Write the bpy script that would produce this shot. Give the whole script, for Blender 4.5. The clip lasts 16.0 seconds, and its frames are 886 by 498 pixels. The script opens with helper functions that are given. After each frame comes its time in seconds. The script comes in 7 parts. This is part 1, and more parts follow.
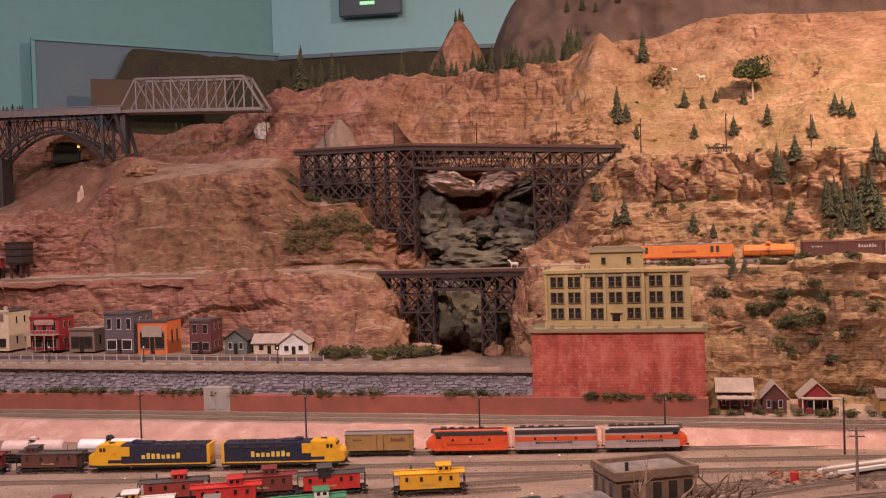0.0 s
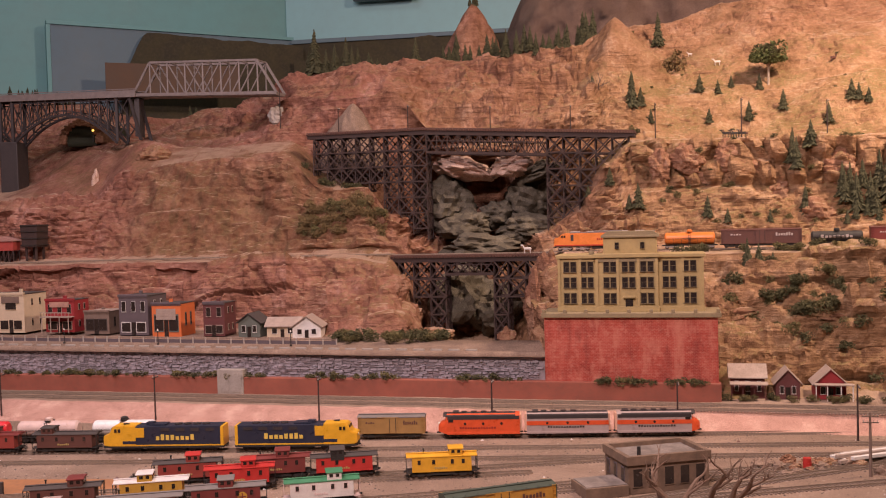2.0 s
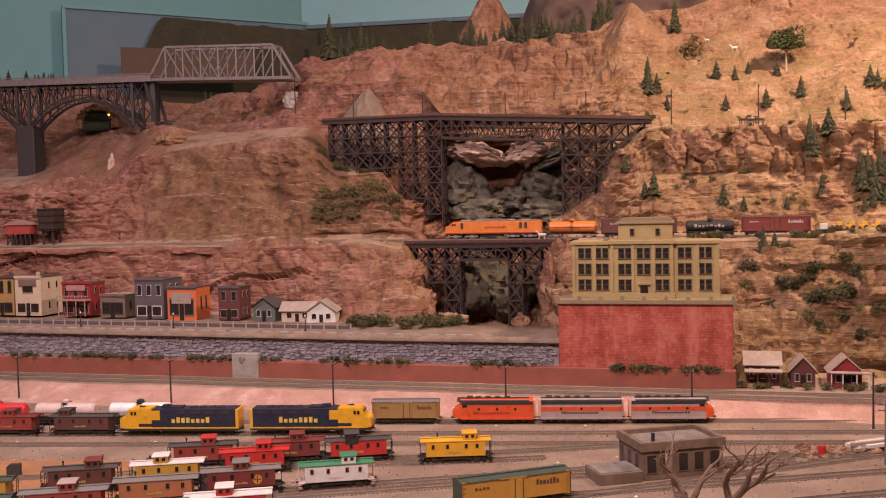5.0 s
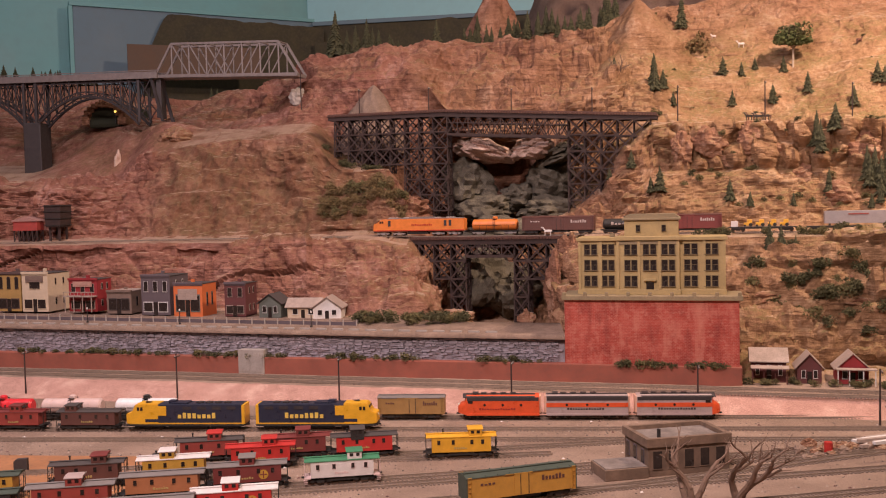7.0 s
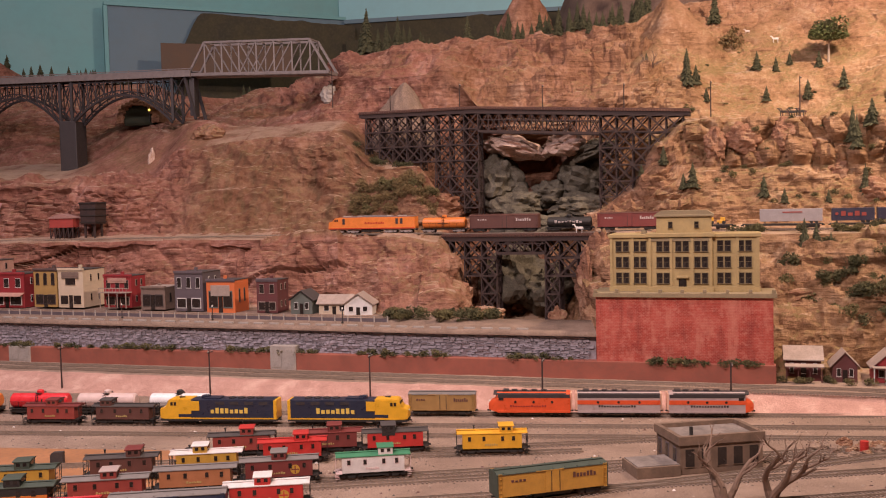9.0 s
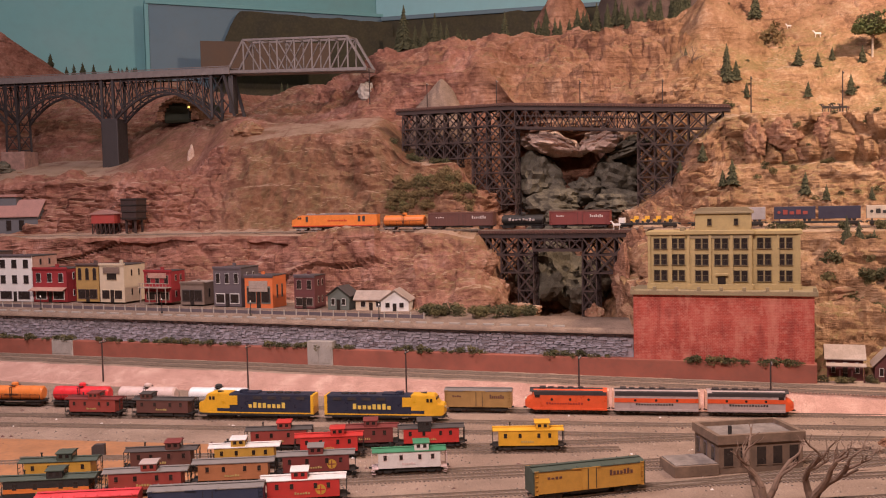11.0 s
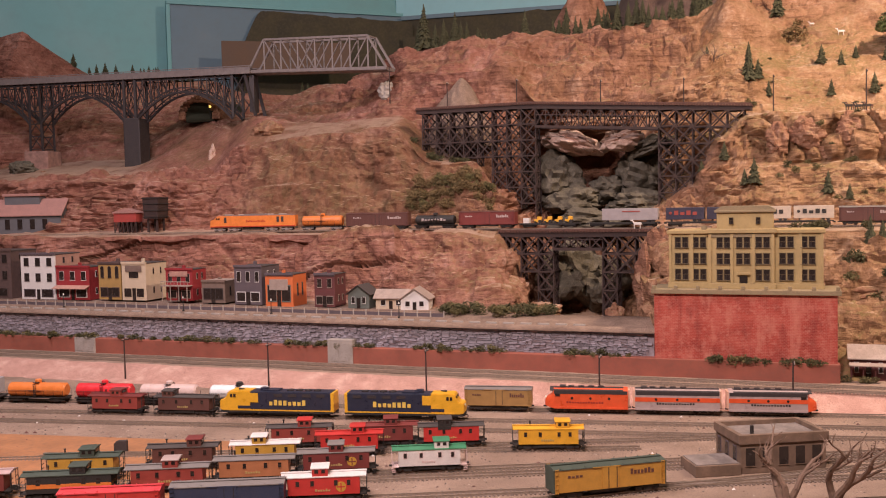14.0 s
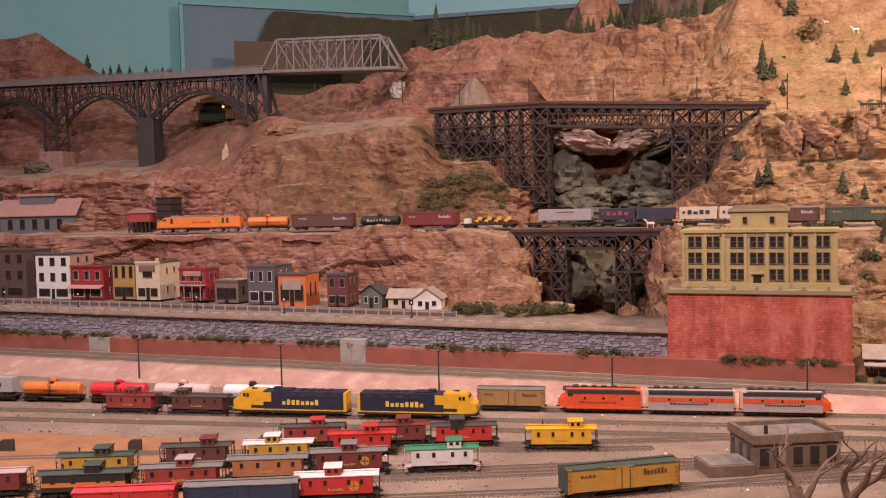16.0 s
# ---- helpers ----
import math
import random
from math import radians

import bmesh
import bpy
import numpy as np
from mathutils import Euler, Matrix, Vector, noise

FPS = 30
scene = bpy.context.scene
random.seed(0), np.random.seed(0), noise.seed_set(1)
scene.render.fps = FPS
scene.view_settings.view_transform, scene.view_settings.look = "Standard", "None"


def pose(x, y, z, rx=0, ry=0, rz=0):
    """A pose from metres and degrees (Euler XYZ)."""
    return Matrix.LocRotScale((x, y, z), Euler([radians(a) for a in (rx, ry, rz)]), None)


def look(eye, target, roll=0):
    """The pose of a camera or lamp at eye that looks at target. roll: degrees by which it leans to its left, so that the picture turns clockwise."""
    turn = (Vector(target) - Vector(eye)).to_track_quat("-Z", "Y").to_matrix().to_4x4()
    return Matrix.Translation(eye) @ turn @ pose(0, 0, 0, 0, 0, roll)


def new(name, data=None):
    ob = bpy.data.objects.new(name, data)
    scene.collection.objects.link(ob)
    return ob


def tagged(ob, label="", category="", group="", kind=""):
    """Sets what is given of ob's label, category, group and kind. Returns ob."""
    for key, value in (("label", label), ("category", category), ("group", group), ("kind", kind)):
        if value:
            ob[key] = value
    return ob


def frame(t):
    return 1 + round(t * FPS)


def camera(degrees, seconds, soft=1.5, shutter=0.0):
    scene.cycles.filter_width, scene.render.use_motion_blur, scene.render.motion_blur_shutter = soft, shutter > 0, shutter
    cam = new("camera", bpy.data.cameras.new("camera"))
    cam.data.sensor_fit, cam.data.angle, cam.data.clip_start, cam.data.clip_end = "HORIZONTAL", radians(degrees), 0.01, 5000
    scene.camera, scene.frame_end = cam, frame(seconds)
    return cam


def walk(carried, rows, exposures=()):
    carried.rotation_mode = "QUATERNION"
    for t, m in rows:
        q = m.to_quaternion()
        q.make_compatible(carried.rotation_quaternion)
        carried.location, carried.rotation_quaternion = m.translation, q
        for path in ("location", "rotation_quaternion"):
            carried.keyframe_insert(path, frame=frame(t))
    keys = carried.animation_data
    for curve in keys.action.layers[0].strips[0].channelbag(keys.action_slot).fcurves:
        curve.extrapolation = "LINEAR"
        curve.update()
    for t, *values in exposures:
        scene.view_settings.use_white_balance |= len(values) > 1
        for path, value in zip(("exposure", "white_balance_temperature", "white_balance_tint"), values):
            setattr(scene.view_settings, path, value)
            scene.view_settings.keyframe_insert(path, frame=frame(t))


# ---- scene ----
cam = camera(49.38, 16.0, soft=1.1)
EYE = (0.0, 0.0, 0.45)


def aim(t, yaw, pitch, roll, dx, dz):
    return t, pose(EYE[0] + dx, EYE[1], EYE[2] + dz, 90 + pitch, roll, yaw)


walk(cam, [
    aim(0.0, 0.000, -1.100, 1.800, 0.0036, 0.0084),
    aim(0.5, 0.107, -1.184, 1.696, 0.0032, 0.0068),
    aim(1.0, 0.236, -1.614, 1.549, 0.0025, 0.0064),
    aim(1.5, 0.478, -1.823, 1.546, 0.0019, 0.0044),
    aim(2.0, 0.764, -1.921, 1.556, 0.0027, 0.0047),
    aim(2.5, 0.972, -1.993, 1.457, 0.0013, 0.0034),
    aim(3.0, 1.089, -2.039, 1.386, 0.0019, 0.0029),
    aim(3.5, 1.250, -2.180, 1.330, 0.0018, 0.0037),
    aim(4.0, 1.403, -2.480, 1.312, 0.0004, 0.0037),
    aim(6.5, 1.762, -2.826, 1.272, -0.0002, 0.0016),
    aim(7.0, 1.928, -2.873, 1.280, 0.0002, 0.0005),
    aim(7.5, 2.302, -2.901, 1.288, -0.0005, -0.0004),
    aim(8.0, 2.736, -3.008, 1.286, -0.0001, -0.0008),
    aim(8.5, 3.173, -3.028, 1.295, -0.0010, -0.0009),
    aim(9.0, 3.751, -2.972, 1.328, -0.0002, -0.0016),
    aim(11.5, 6.296, -3.191, 1.237, -0.0011, -0.0030),
    aim(12.0, 6.529, -3.255, 1.219, -0.0017, -0.0041),
    aim(12.5, 6.565, -3.220, 1.194, -0.0026, -0.0048),
    aim(13.0, 6.772, -3.162, 1.240, -0.0010, -0.0047),
    aim(13.5, 6.933, -3.135, 1.239, -0.0020, -0.0027),
    aim(14.0, 7.078, -3.099, 1.248, -0.0021, -0.0051),
    aim(14.5, 7.313, -3.193, 1.246, -0.0021, -0.0048),
    aim(15.0, 7.556, -3.209, 1.332, -0.0014, -0.0047),
    aim(15.5, 7.735, -3.180, 1.333, -0.0014, -0.0045),
    aim(16.0, 7.818, -3.117, 1.322, -0.0022, -0.0046)], exposures=[(0, -.21, 6700, 12.5), (4, -.20, 6700, 12.5), (7, -.20, 6560, 9.5), (9, -.15, 6500, 8), (12, -.07, 6430, 6.5), (16, .01, 6350, 5.5)])

# ---- light: the museum's dim room and added lamps, out of sight above the layout ----
world = bpy.data.worlds.new("room_air")
scene.world = world
world.use_nodes = True
world.node_tree.nodes["Background"].inputs[0].default_value = (0.5, 0.45, 0.45, 1)
world.node_tree.nodes["Background"].inputs[1].default_value = 0.03


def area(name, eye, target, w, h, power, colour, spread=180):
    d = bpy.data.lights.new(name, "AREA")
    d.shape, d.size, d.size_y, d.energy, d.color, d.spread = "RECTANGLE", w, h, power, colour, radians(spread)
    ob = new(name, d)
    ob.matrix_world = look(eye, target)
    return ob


# Assumed overhead lamps; the right one follows the way tree shadows fall.
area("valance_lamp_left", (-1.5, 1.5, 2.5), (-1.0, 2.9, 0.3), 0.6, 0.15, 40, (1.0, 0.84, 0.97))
# Added above the eye to brighten the sides of cars facing it.
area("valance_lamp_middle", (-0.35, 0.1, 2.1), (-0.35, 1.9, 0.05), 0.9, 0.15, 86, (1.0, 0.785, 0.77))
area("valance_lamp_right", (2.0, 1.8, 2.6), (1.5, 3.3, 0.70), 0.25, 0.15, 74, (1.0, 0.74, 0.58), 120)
# Added fill that brightens the teal wall; no fixture is known there.
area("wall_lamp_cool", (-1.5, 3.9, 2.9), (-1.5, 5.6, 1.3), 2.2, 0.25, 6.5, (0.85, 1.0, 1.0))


# ---- materials ----
def nodes_of(name):
    m = bpy.data.materials.new(name)
    m.use_nodes = True
    t = m.node_tree
    return m, t, t.nodes["Principled BSDF"]


def noise_node(t, vec, scale, detail=4, rough=0.6):
    n = t.nodes.new("ShaderNodeTexNoise")
    n.inputs["Scale"].default_value, n.inputs["Detail"].default_value, n.inputs["Roughness"].default_value = scale, detail, rough
    t.links.new(vec, n.inputs["Vector"])
    return n.outputs[0]


def ramp(t, fac, stops):
    r = t.nodes.new("ShaderNodeValToRGB")
    e = r.color_ramp.elements
    while len(e) < len(stops):
        e.new(0.5)
    for k, (p, c) in zip(e, stops):
        k.position, k.color = p, (*c, 1)
    t.links.new(fac, r.inputs[0])
    return r.outputs[0]


def mix(t, fac, a, b, mode="MIX"):
    n = t.nodes.new("ShaderNodeMix")
    n.data_type, n.blend_type = "RGBA", mode
    for s, v in ((n.inputs[0], fac), (n.inputs[6], a), (n.inputs[7], b)):
        if hasattr(v, "is_linked"):
            t.links.new(v, s)
        elif isinstance(v, (int, float)):
            s.default_value = v
        else:
            s.default_value = (*v, 1)
    return n.outputs[2]


def math_node(t, op, a, b=0.5, clamp=False):
    n = t.nodes.new("ShaderNodeMath")
    n.operation, n.use_clamp = op, clamp
    for s, v in ((n.inputs[0], a), (n.inputs[1], b)):
        if hasattr(v, "is_linked"):
            t.links.new(v, s)
        else:
            s.default_value = v
    return n.outputs[0]


def span(t, v, a, b, c=0.0, d=1.0):
    n = t.nodes.new("ShaderNodeMapRange")
    n.inputs[1].default_value, n.inputs[2].default_value, n.inputs[3].default_value, n.inputs[4].default_value = a, b, c, d
    t.links.new(v, n.inputs[0])
    return n.outputs[0]


def bump(t, bsdf, height, strength, distance=0.002):
    n = t.nodes.new("ShaderNodeBump")
    n.inputs["Strength"].default_value, n.inputs["Distance"].default_value = strength, distance
    t.links.new(height, n.inputs["Height"])
    t.links.new(n.outputs[0], bsdf.inputs["Normal"])


def where(t, stretch=None):
    c = t.nodes.new("ShaderNodeTexCoord").outputs["Object"]
    if stretch:
        m = t.nodes.new("ShaderNodeMapping")
        m.inputs["Scale"].default_value = stretch
        t.links.new(c, m.inputs[0])
        c = m.outputs[0]
    return c


def paint(name, col, rough=0.55, vary=0.25, scale=60, relief=0.15, metal=0.0, dirt=(0.12, 0.085, 0.06), grime=0.35):
    """A painted or moulded model surface with uneven tone and dusty wear."""
    m, t, b = nodes_of(name)
    c = where(t)
    n1, n2 = noise_node(t, c, scale), noise_node(t, c, scale * 7, 3)
    tone = ramp(t, n1, [(0.3, tuple(v * (1 - vary) for v in col)), (0.7, tuple(min(1, v * (1 + vary * 0.6)) for v in col))])
    worn = math_node(t, "MULTIPLY", span(t, n2, 0.45, 0.75), grime)
    t.links.new(mix(t, worn, tone, dirt), b.inputs["Base Color"])
    t.links.new(span(t, n1, 0.3, 0.7, max(0.05, rough - 0.12), min(1, rough + 0.15)), b.inputs["Roughness"])
    b.inputs["Metallic"].default_value = metal
    bump(t, b, n2, relief, 0.0006)
    return m


def land_material():
    m, t, b = nodes_of("painted_plaster_land")
    c = where(t)
    sep = t.nodes.new("ShaderNodeSeparateXYZ")
    t.links.new(c, sep.inputs[0])
    geo = t.nodes.new("ShaderNodeNewGeometry")
    nrm = t.nodes.new("ShaderNodeSeparateXYZ")
    t.links.new(geo.outputs["Normal"], nrm.inputs[0])
    big, mid, fine, grit = noise_node(t, c, 2.2, 5), noise_node(t, c, 11, 6), noise_node(t, c, 60, 5), noise_node(t, c, 420, 3)
    strata = noise_node(t, where(t, (3, 3, 34)), 1.6, 5, 0.65)
    tone = math_node(t, "ADD", math_node(t, "MULTIPLY", mid, 0.6), math_node(t, "MULTIPLY", fine, 0.4))
    red = ramp(t, tone, [(0.30, (0.12, 0.046, 0.032)), (0.45, (0.255, 0.106, 0.075)), (0.55, (0.335, 0.150, 0.110)), (0.70, (0.50, 0.275, 0.22))])
    ochre = ramp(t, tone, [(0.30, (0.135, 0.069, 0.034)), (0.45, (0.295, 0.163, 0.086)), (0.55, (0.395, 0.227, 0.128)), (0.70, (0.56, 0.38, 0.245))])
    side = span(t, math_node(t, "ADD", span(t, sep.outputs[0], -0.8, 1.1), math_node(t, "MULTIPLY", big, 0.9)), 0.58, 1.22)
    side = math_node(t, "MULTIPLY", side, span(t, sep.outputs[2], 1.18, 0.92, 0.55, 1.0))
    col = mix(t, side, red, ochre)
    steep = span(t, nrm.outputs[2], 0.75, 0.35)
    mound = math_node(t, "MULTIPLY", math_node(t, "MULTIPLY", span(t, sep.outputs[0], -1.20, -1.0), span(t, sep.outputs[0], -0.16, -0.34)), math_node(t, "MULTIPLY", span(t, sep.outputs[2], 0.335, 0.36), span(t, sep.outputs[2], 0.74, 0.62)))
    mound = math_node(t, "MULTIPLY", mound, span(t, noise_node(t, c, 7, 4), 0.30, 0.46, 0.55, 1.0))
    sand = ramp(t, tone, [(0.34, (0.115, 0.050, 0.029)), (0.5, (0.205, 0.098, 0.056)), (0.66, (0.30, 0.165, 0.10))])
    sand = mix(t, math_node(t, "MULTIPLY", span(t, noise_node(t, where(t, (6, 6, 2)), 5, 5), 0.5, 0.62), 0.5), sand, (0.11, 0.08, 0.04))
    col = mix(t, math_node(t, "MULTIPLY", mound, 0.95), col, sand)
    steep = math_node(t, "MULTIPLY", steep, math_node(t, "SUBTRACT", 1.0, math_node(t, "MULTIPLY", mound, 0.8)))
    col = mix(t, math_node(t, "MULTIPLY", math_node(t, "MULTIPLY", span(t, strata, 0.54, 0.66), 0.65), steep), col, (0.11, 0.05, 0.033))
    col = mix(t, math_node(t, "MULTIPLY", span(t, noise_node(t, c, 24, 5, 0.7), 0.58, 0.72), 0.3), col, (0.16, 0.085, 0.05))
    col = mix(t, math_node(t, "MULTIPLY", span(t, grit, 0.58, 0.75), 0.25), col, (0.62, 0.42, 0.33))
    flat = span(t, nrm.outputs[2], 0.35, 0.75)
    patch = math_node(t, "MULTIPLY", span(t, noise_node(t, c, 6, 5), 0.40, 0.54), span(t, noise_node(t, c, 95, 4), 0.36, 0.54))
    turf = math_node(t, "MULTIPLY", math_node(t, "MULTIPLY", flat, patch), span(t, sep.outputs[0], -0.6, 0.8, 0.35, 0.75))
    turf = math_node(t, "MULTIPLY", turf, span(t, sep.outputs[2], 1.13, 0.98, 0.25, 1.0))
    col = mix(t, turf, col, ramp(t, grit, [(0.25, (0.13, 0.10, 0.038)), (0.75, (0.30, 0.225, 0.095))]))
    dusty = math_node(t, "MULTIPLY", span(t, nrm.outputs[2], 0.88, 0.97), span(t, mid, 0.36, 0.5, 0.3, 0.75))
    col = mix(t, dusty, col, mix(t, grit, (0.40, 0.25, 0.18), (0.60, 0.43, 0.32)))
    t.links.new(col, b.inputs["Base Color"])
    b.inputs["Roughness"].default_value = 0.9
    b.inputs["Specular IOR Level"].default_value = 0.15
    h = math_node(t, "ADD", math_node(t, "MULTIPLY", math_node(t, "MULTIPLY", strata, 1.6), steep), math_node(t, "ADD", fine, math_node(t, "MULTIPLY", grit, 0.35)))
    bump(t, b, h, 1.0, 0.009)
    return m


def ground_material(name, a, bb, cc, scale=9):
    m, t, b = nodes_of(name)
    c = where(t)
    big, mid, grit = noise_node(t, c, scale, 5), noise_node(t, c, scale * 9, 4), noise_node(t, c, 700, 2)
    col = ramp(t, big, [(0.3, a), (0.52, bb), (0.72, cc)])
    col = mix(t, math_node(t, "MULTIPLY", span(t, mid, 0.5, 0.75), 0.4), col, tuple(v * 0.55 for v in a))
    col = mix(t, 0.5, col, ramp(t, grit, [(0.3, tuple(v * 0.55 for v in a)), (0.7, tuple(min(1, v * 1.25) for v in cc))]))
    t.links.new(col, b.inputs["Base Color"])
    b.inputs["Roughness"].default_value = 0.92
    b.inputs["Specular IOR Level"].default_value = 0.15
    bump(t, b, math_node(t, "ADD", grit, mid), 0.6, 0.0012)
    return m


def red_wall_material():
    """Old brick under a thin uneven red wash, paler where the wash has worn."""
    m, t, b = nodes_of("worn_red_wash_on_brick")
    c = where(t)
    big, mid = noise_node(t, c, 16, 6, 0.7), noise_node(t, where(t, (1, 1, 1.5)), 75, 5, 0.75)
    column = noise_node(t, where(t, (1, 1, 0.3)), 28, 5, 0.65)
    brick = t.nodes.new("ShaderNodeTexBrick")
    turn = t.nodes.new("ShaderNodeMapping")
    turn.inputs["Rotation"].default_value = (radians(90), 0, 0)
    t.links.new(c, turn.inputs[0])
    t.links.new(turn.outputs[0], brick.inputs["Vector"])
    for nm, v in (("Scale", 1.0), ("Brick Width", .0085), ("Row Height", .0034), ("Mortar Size", .0005), ("Mortar Smooth", .4)):
        brick.inputs[nm].default_value = v
    base = ramp(t, big, [(0.33, (0.27, 0.030, 0.020)), (0.5, (0.42, 0.062, 0.040)), (0.68, (0.52, 0.115, 0.080))])
    col = mix(t, math_node(t, "MULTIPLY", span(t, mid, 0.50, 0.64), 0.5), base, (0.60, 0.23, 0.165))
    col = mix(t, math_node(t, "MULTIPLY", span(t, column, 0.52, 0.66), 0.75), col, (0.58, 0.20, 0.14))
    col = mix(t, math_node(t, "MULTIPLY", span(t, column, 0.47, 0.34), 0.65), col, (0.22, 0.026, 0.020))
    col = mix(t, math_node(t, "MULTIPLY", brick.outputs["Fac"], 0.3), col, (0.55, 0.24, 0.18))
    t.links.new(col, b.inputs["Base Color"])
    b.inputs["Roughness"].default_value = 0.85
    bump(t, b, math_node(t, "SUBTRACT", mid, math_node(t, "MULTIPLY", brick.outputs["Fac"], 0.6)), 0.5, 0.0012)
    return m


LAND = land_material()
YARD = ground_material("yard_ballast", (0.125, 0.080, 0.058), (0.265, 0.178, 0.132), (0.44, 0.31, 0.235), 7)
PINK = ground_material("pink_ballast_bank", (0.30, 0.135, 0.105), (0.47, 0.235, 0.19), (0.70, 0.45, 0.36), 24)
DUST = ground_material("street_dust", (0.13, 0.085, 0.066), (0.24, 0.16, 0.12), (0.38, 0.265, 0.20), 22)
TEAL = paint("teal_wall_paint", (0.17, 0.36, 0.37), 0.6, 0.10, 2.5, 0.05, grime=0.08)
BLUEGREY = paint("blue_grey_panel_paint", (0.13, 0.19, 0.235), 0.6, 0.10, 3, 0.05, grime=0.1)
CEIL = paint("ceiling_paint", (0.34, 0.32, 0.30), 0.8, 0.1, 2, 0.1)
STONE = paint("slate_stone", (0.33, 0.28, 0.305), 0.85, 0.45, 60, 0.8, grime=0.15)
MORTAR = paint("dark_mortar", (0.30, 0.25, 0.27), 0.9, 0.3, 60, 0.5)
REDBASE = paint("red_brown_concrete", (0.32, 0.095, 0.062), 0.8, 0.22, 16, 0.3, grime=0.2)
REDWALL = red_wall_material()
OCHRE = paint("olive_ochre_building", (0.43, 0.305, 0.135), 0.65, 0.14, 30, 0.15, grime=0.18)
OCHRE_DARK = paint("grey_green_trim", (0.29, 0.215, 0.12), 0.7, 0.15, 40, 0.15)
GLASS_DARK = paint("dark_window", (0.028, 0.02, 0.018), 0.2, 0.2, 40, 0.02, grime=0.15)
TIMBER = paint("creosoted_timber", (0.048, 0.027, 0.023), 0.78, 0.4, 80, 0.5, dirt=(0.09, 0.045, 0.038))
RUSTTIM = paint("rusty_brown_deck", (0.11, 0.045, 0.034), 0.75, 0.35, 80, 0.4)
STEELGREY = paint("dusty_grey_steel", (0.22, 0.18, 0.17), 0.6, 0.2, 60, 0.2)
DARKSTEEL = paint("dark_grey_steel", (0.040, 0.031, 0.033), 0.6, 0.25, 60, 0.2)
CONCRETE = paint("grey_concrete", (0.40, 0.34, 0.30), 0.85, 0.2, 50, 0.3)
PINKCON = paint("dusty_pink_concrete", (0.34, 0.19, 0.155), 0.88, 0.35, 45, 0.5)
RAIL = paint("worn_rail_steel", (0.36, 0.27, 0.21), 0.4, 0.3, 120, 0.1, metal=0.3)
TIE = paint("wooden_tie", (0.23, 0.165, 0.13), 0.85, 0.4, 150, 0.4)


# ---- mesh helpers ----
def box(bm, x0, x1, y0, y1, z0, z1, bevel=0.0):
    g = bmesh.ops.create_cube(bm, size=1)
    bmesh.ops.transform(bm, verts=g["verts"], matrix=Matrix.Translation(((x0 + x1) / 2, (y0 + y1) / 2, (z0 + z1) / 2)) @ Matrix.Diagonal((x1 - x0, y1 - y0, z1 - z0, 1)))
    if bevel:
        es = list({e for v in g["verts"] for e in v.link_edges})
        bmesh.ops.bevel(bm, geom=es, offset=bevel, segments=2, affect="EDGES", profile=0.6)
    return bm


def rod(bm, a, b, r, n=8, r2=None):
    a, b = Vector(a), Vector(b)
    d = b - a
    m = Matrix.Translation((a + b) / 2) @ d.to_track_quat("Z", "Y").to_matrix().to_4x4()
    bmesh.ops.create_cone(bm, cap_ends=True, segments=n, radius1=r, radius2=r if r2 is None else r2, depth=d.length, matrix=m)
    return bm


def beam(bm, a, b, w, h=None):
    """A square timber from a to b."""
    a, b = Vector(a), Vector(b)
    d = b - a
    m = Matrix.Translation((a + b) / 2) @ d.to_track_quat("Z", "Y").to_matrix().to_4x4() @ Matrix.Diagonal((w, h or w, d.length, 1))
    bmesh.ops.create_cube(bm, size=1, matrix=m)
    return bm


def prism(bm, outline, y0, y1):
    """An outline in x and z, pulled from y0 to y1."""
    a = [bm.verts.new((x, y0, z)) for x, z in outline]
    b = [bm.verts.new((x, y1, z)) for x, z in outline]
    n = len(a)
    bm.faces.new(a)
    bm.faces.new(b[::-1])
    for i in range(n):
        bm.faces.new((a[i], b[i], b[(i + 1) % n], a[(i + 1) % n]))
    bmesh.ops.recalc_face_normals(bm, faces=bm.faces[:])
    return bm


def mesh_of(name, bm, material, smooth=False):
    me = bpy.data.meshes.new(name)
    bm.to_mesh(me)
    bm.free()
    me.materials.append(material)
    if smooth:
        me.polygons.foreach_set("use_smooth", [True] * len(me.polygons))
    return me


def part(name, bm, material, parent, label="", m=None, smooth=False):
    ob = new(name, mesh_of(name, bm, material, smooth))
    ob.parent = parent
    if m is not None:
        ob.matrix_basis = m
    return tagged(ob, label)


def single(name, bm, material, label, category, group="", kind="", m=None, smooth=False):
    ob = new(name, mesh_of(name, bm, material, smooth))
    if m is not None:
        ob.matrix_basis = m
    return tagged(ob, label, category, group, kind)


def thing(name, m, label, category, group="", kind=""):
    ob = new(name)
    ob.empty_display_size = 0.02
    ob.matrix_basis = m
    return tagged(ob, label, category, group, kind)


def fresh():
    return bmesh.new()


def smooth01(v):
    v = min(1, max(0, v))
    return v * v * (3 - 2 * v)


# ---- the setting's main lines: each runs back and to the left ----
def wall_y(x):
    return 2.25 - 0.226 * x


def mid_y(x):
    """The middle shelf's track: straight on the right, bending to run level with the wall on the left."""
    if x >= -.4:
        return 2.84 - .26 * x
    d = min(-.4 - x, .6)
    return 2.944 + .26 * (d - d * d / 1.2) + .26 * max(0, -1.9 - x)


def upper_y(x):
    return 3.2 - 0.25 * x


WALL_TURN = math.degrees(math.atan(-0.226))
MID_TURN = math.degrees(math.atan(-0.26))
UPPER_TURN = math.degrees(math.atan(-0.25))


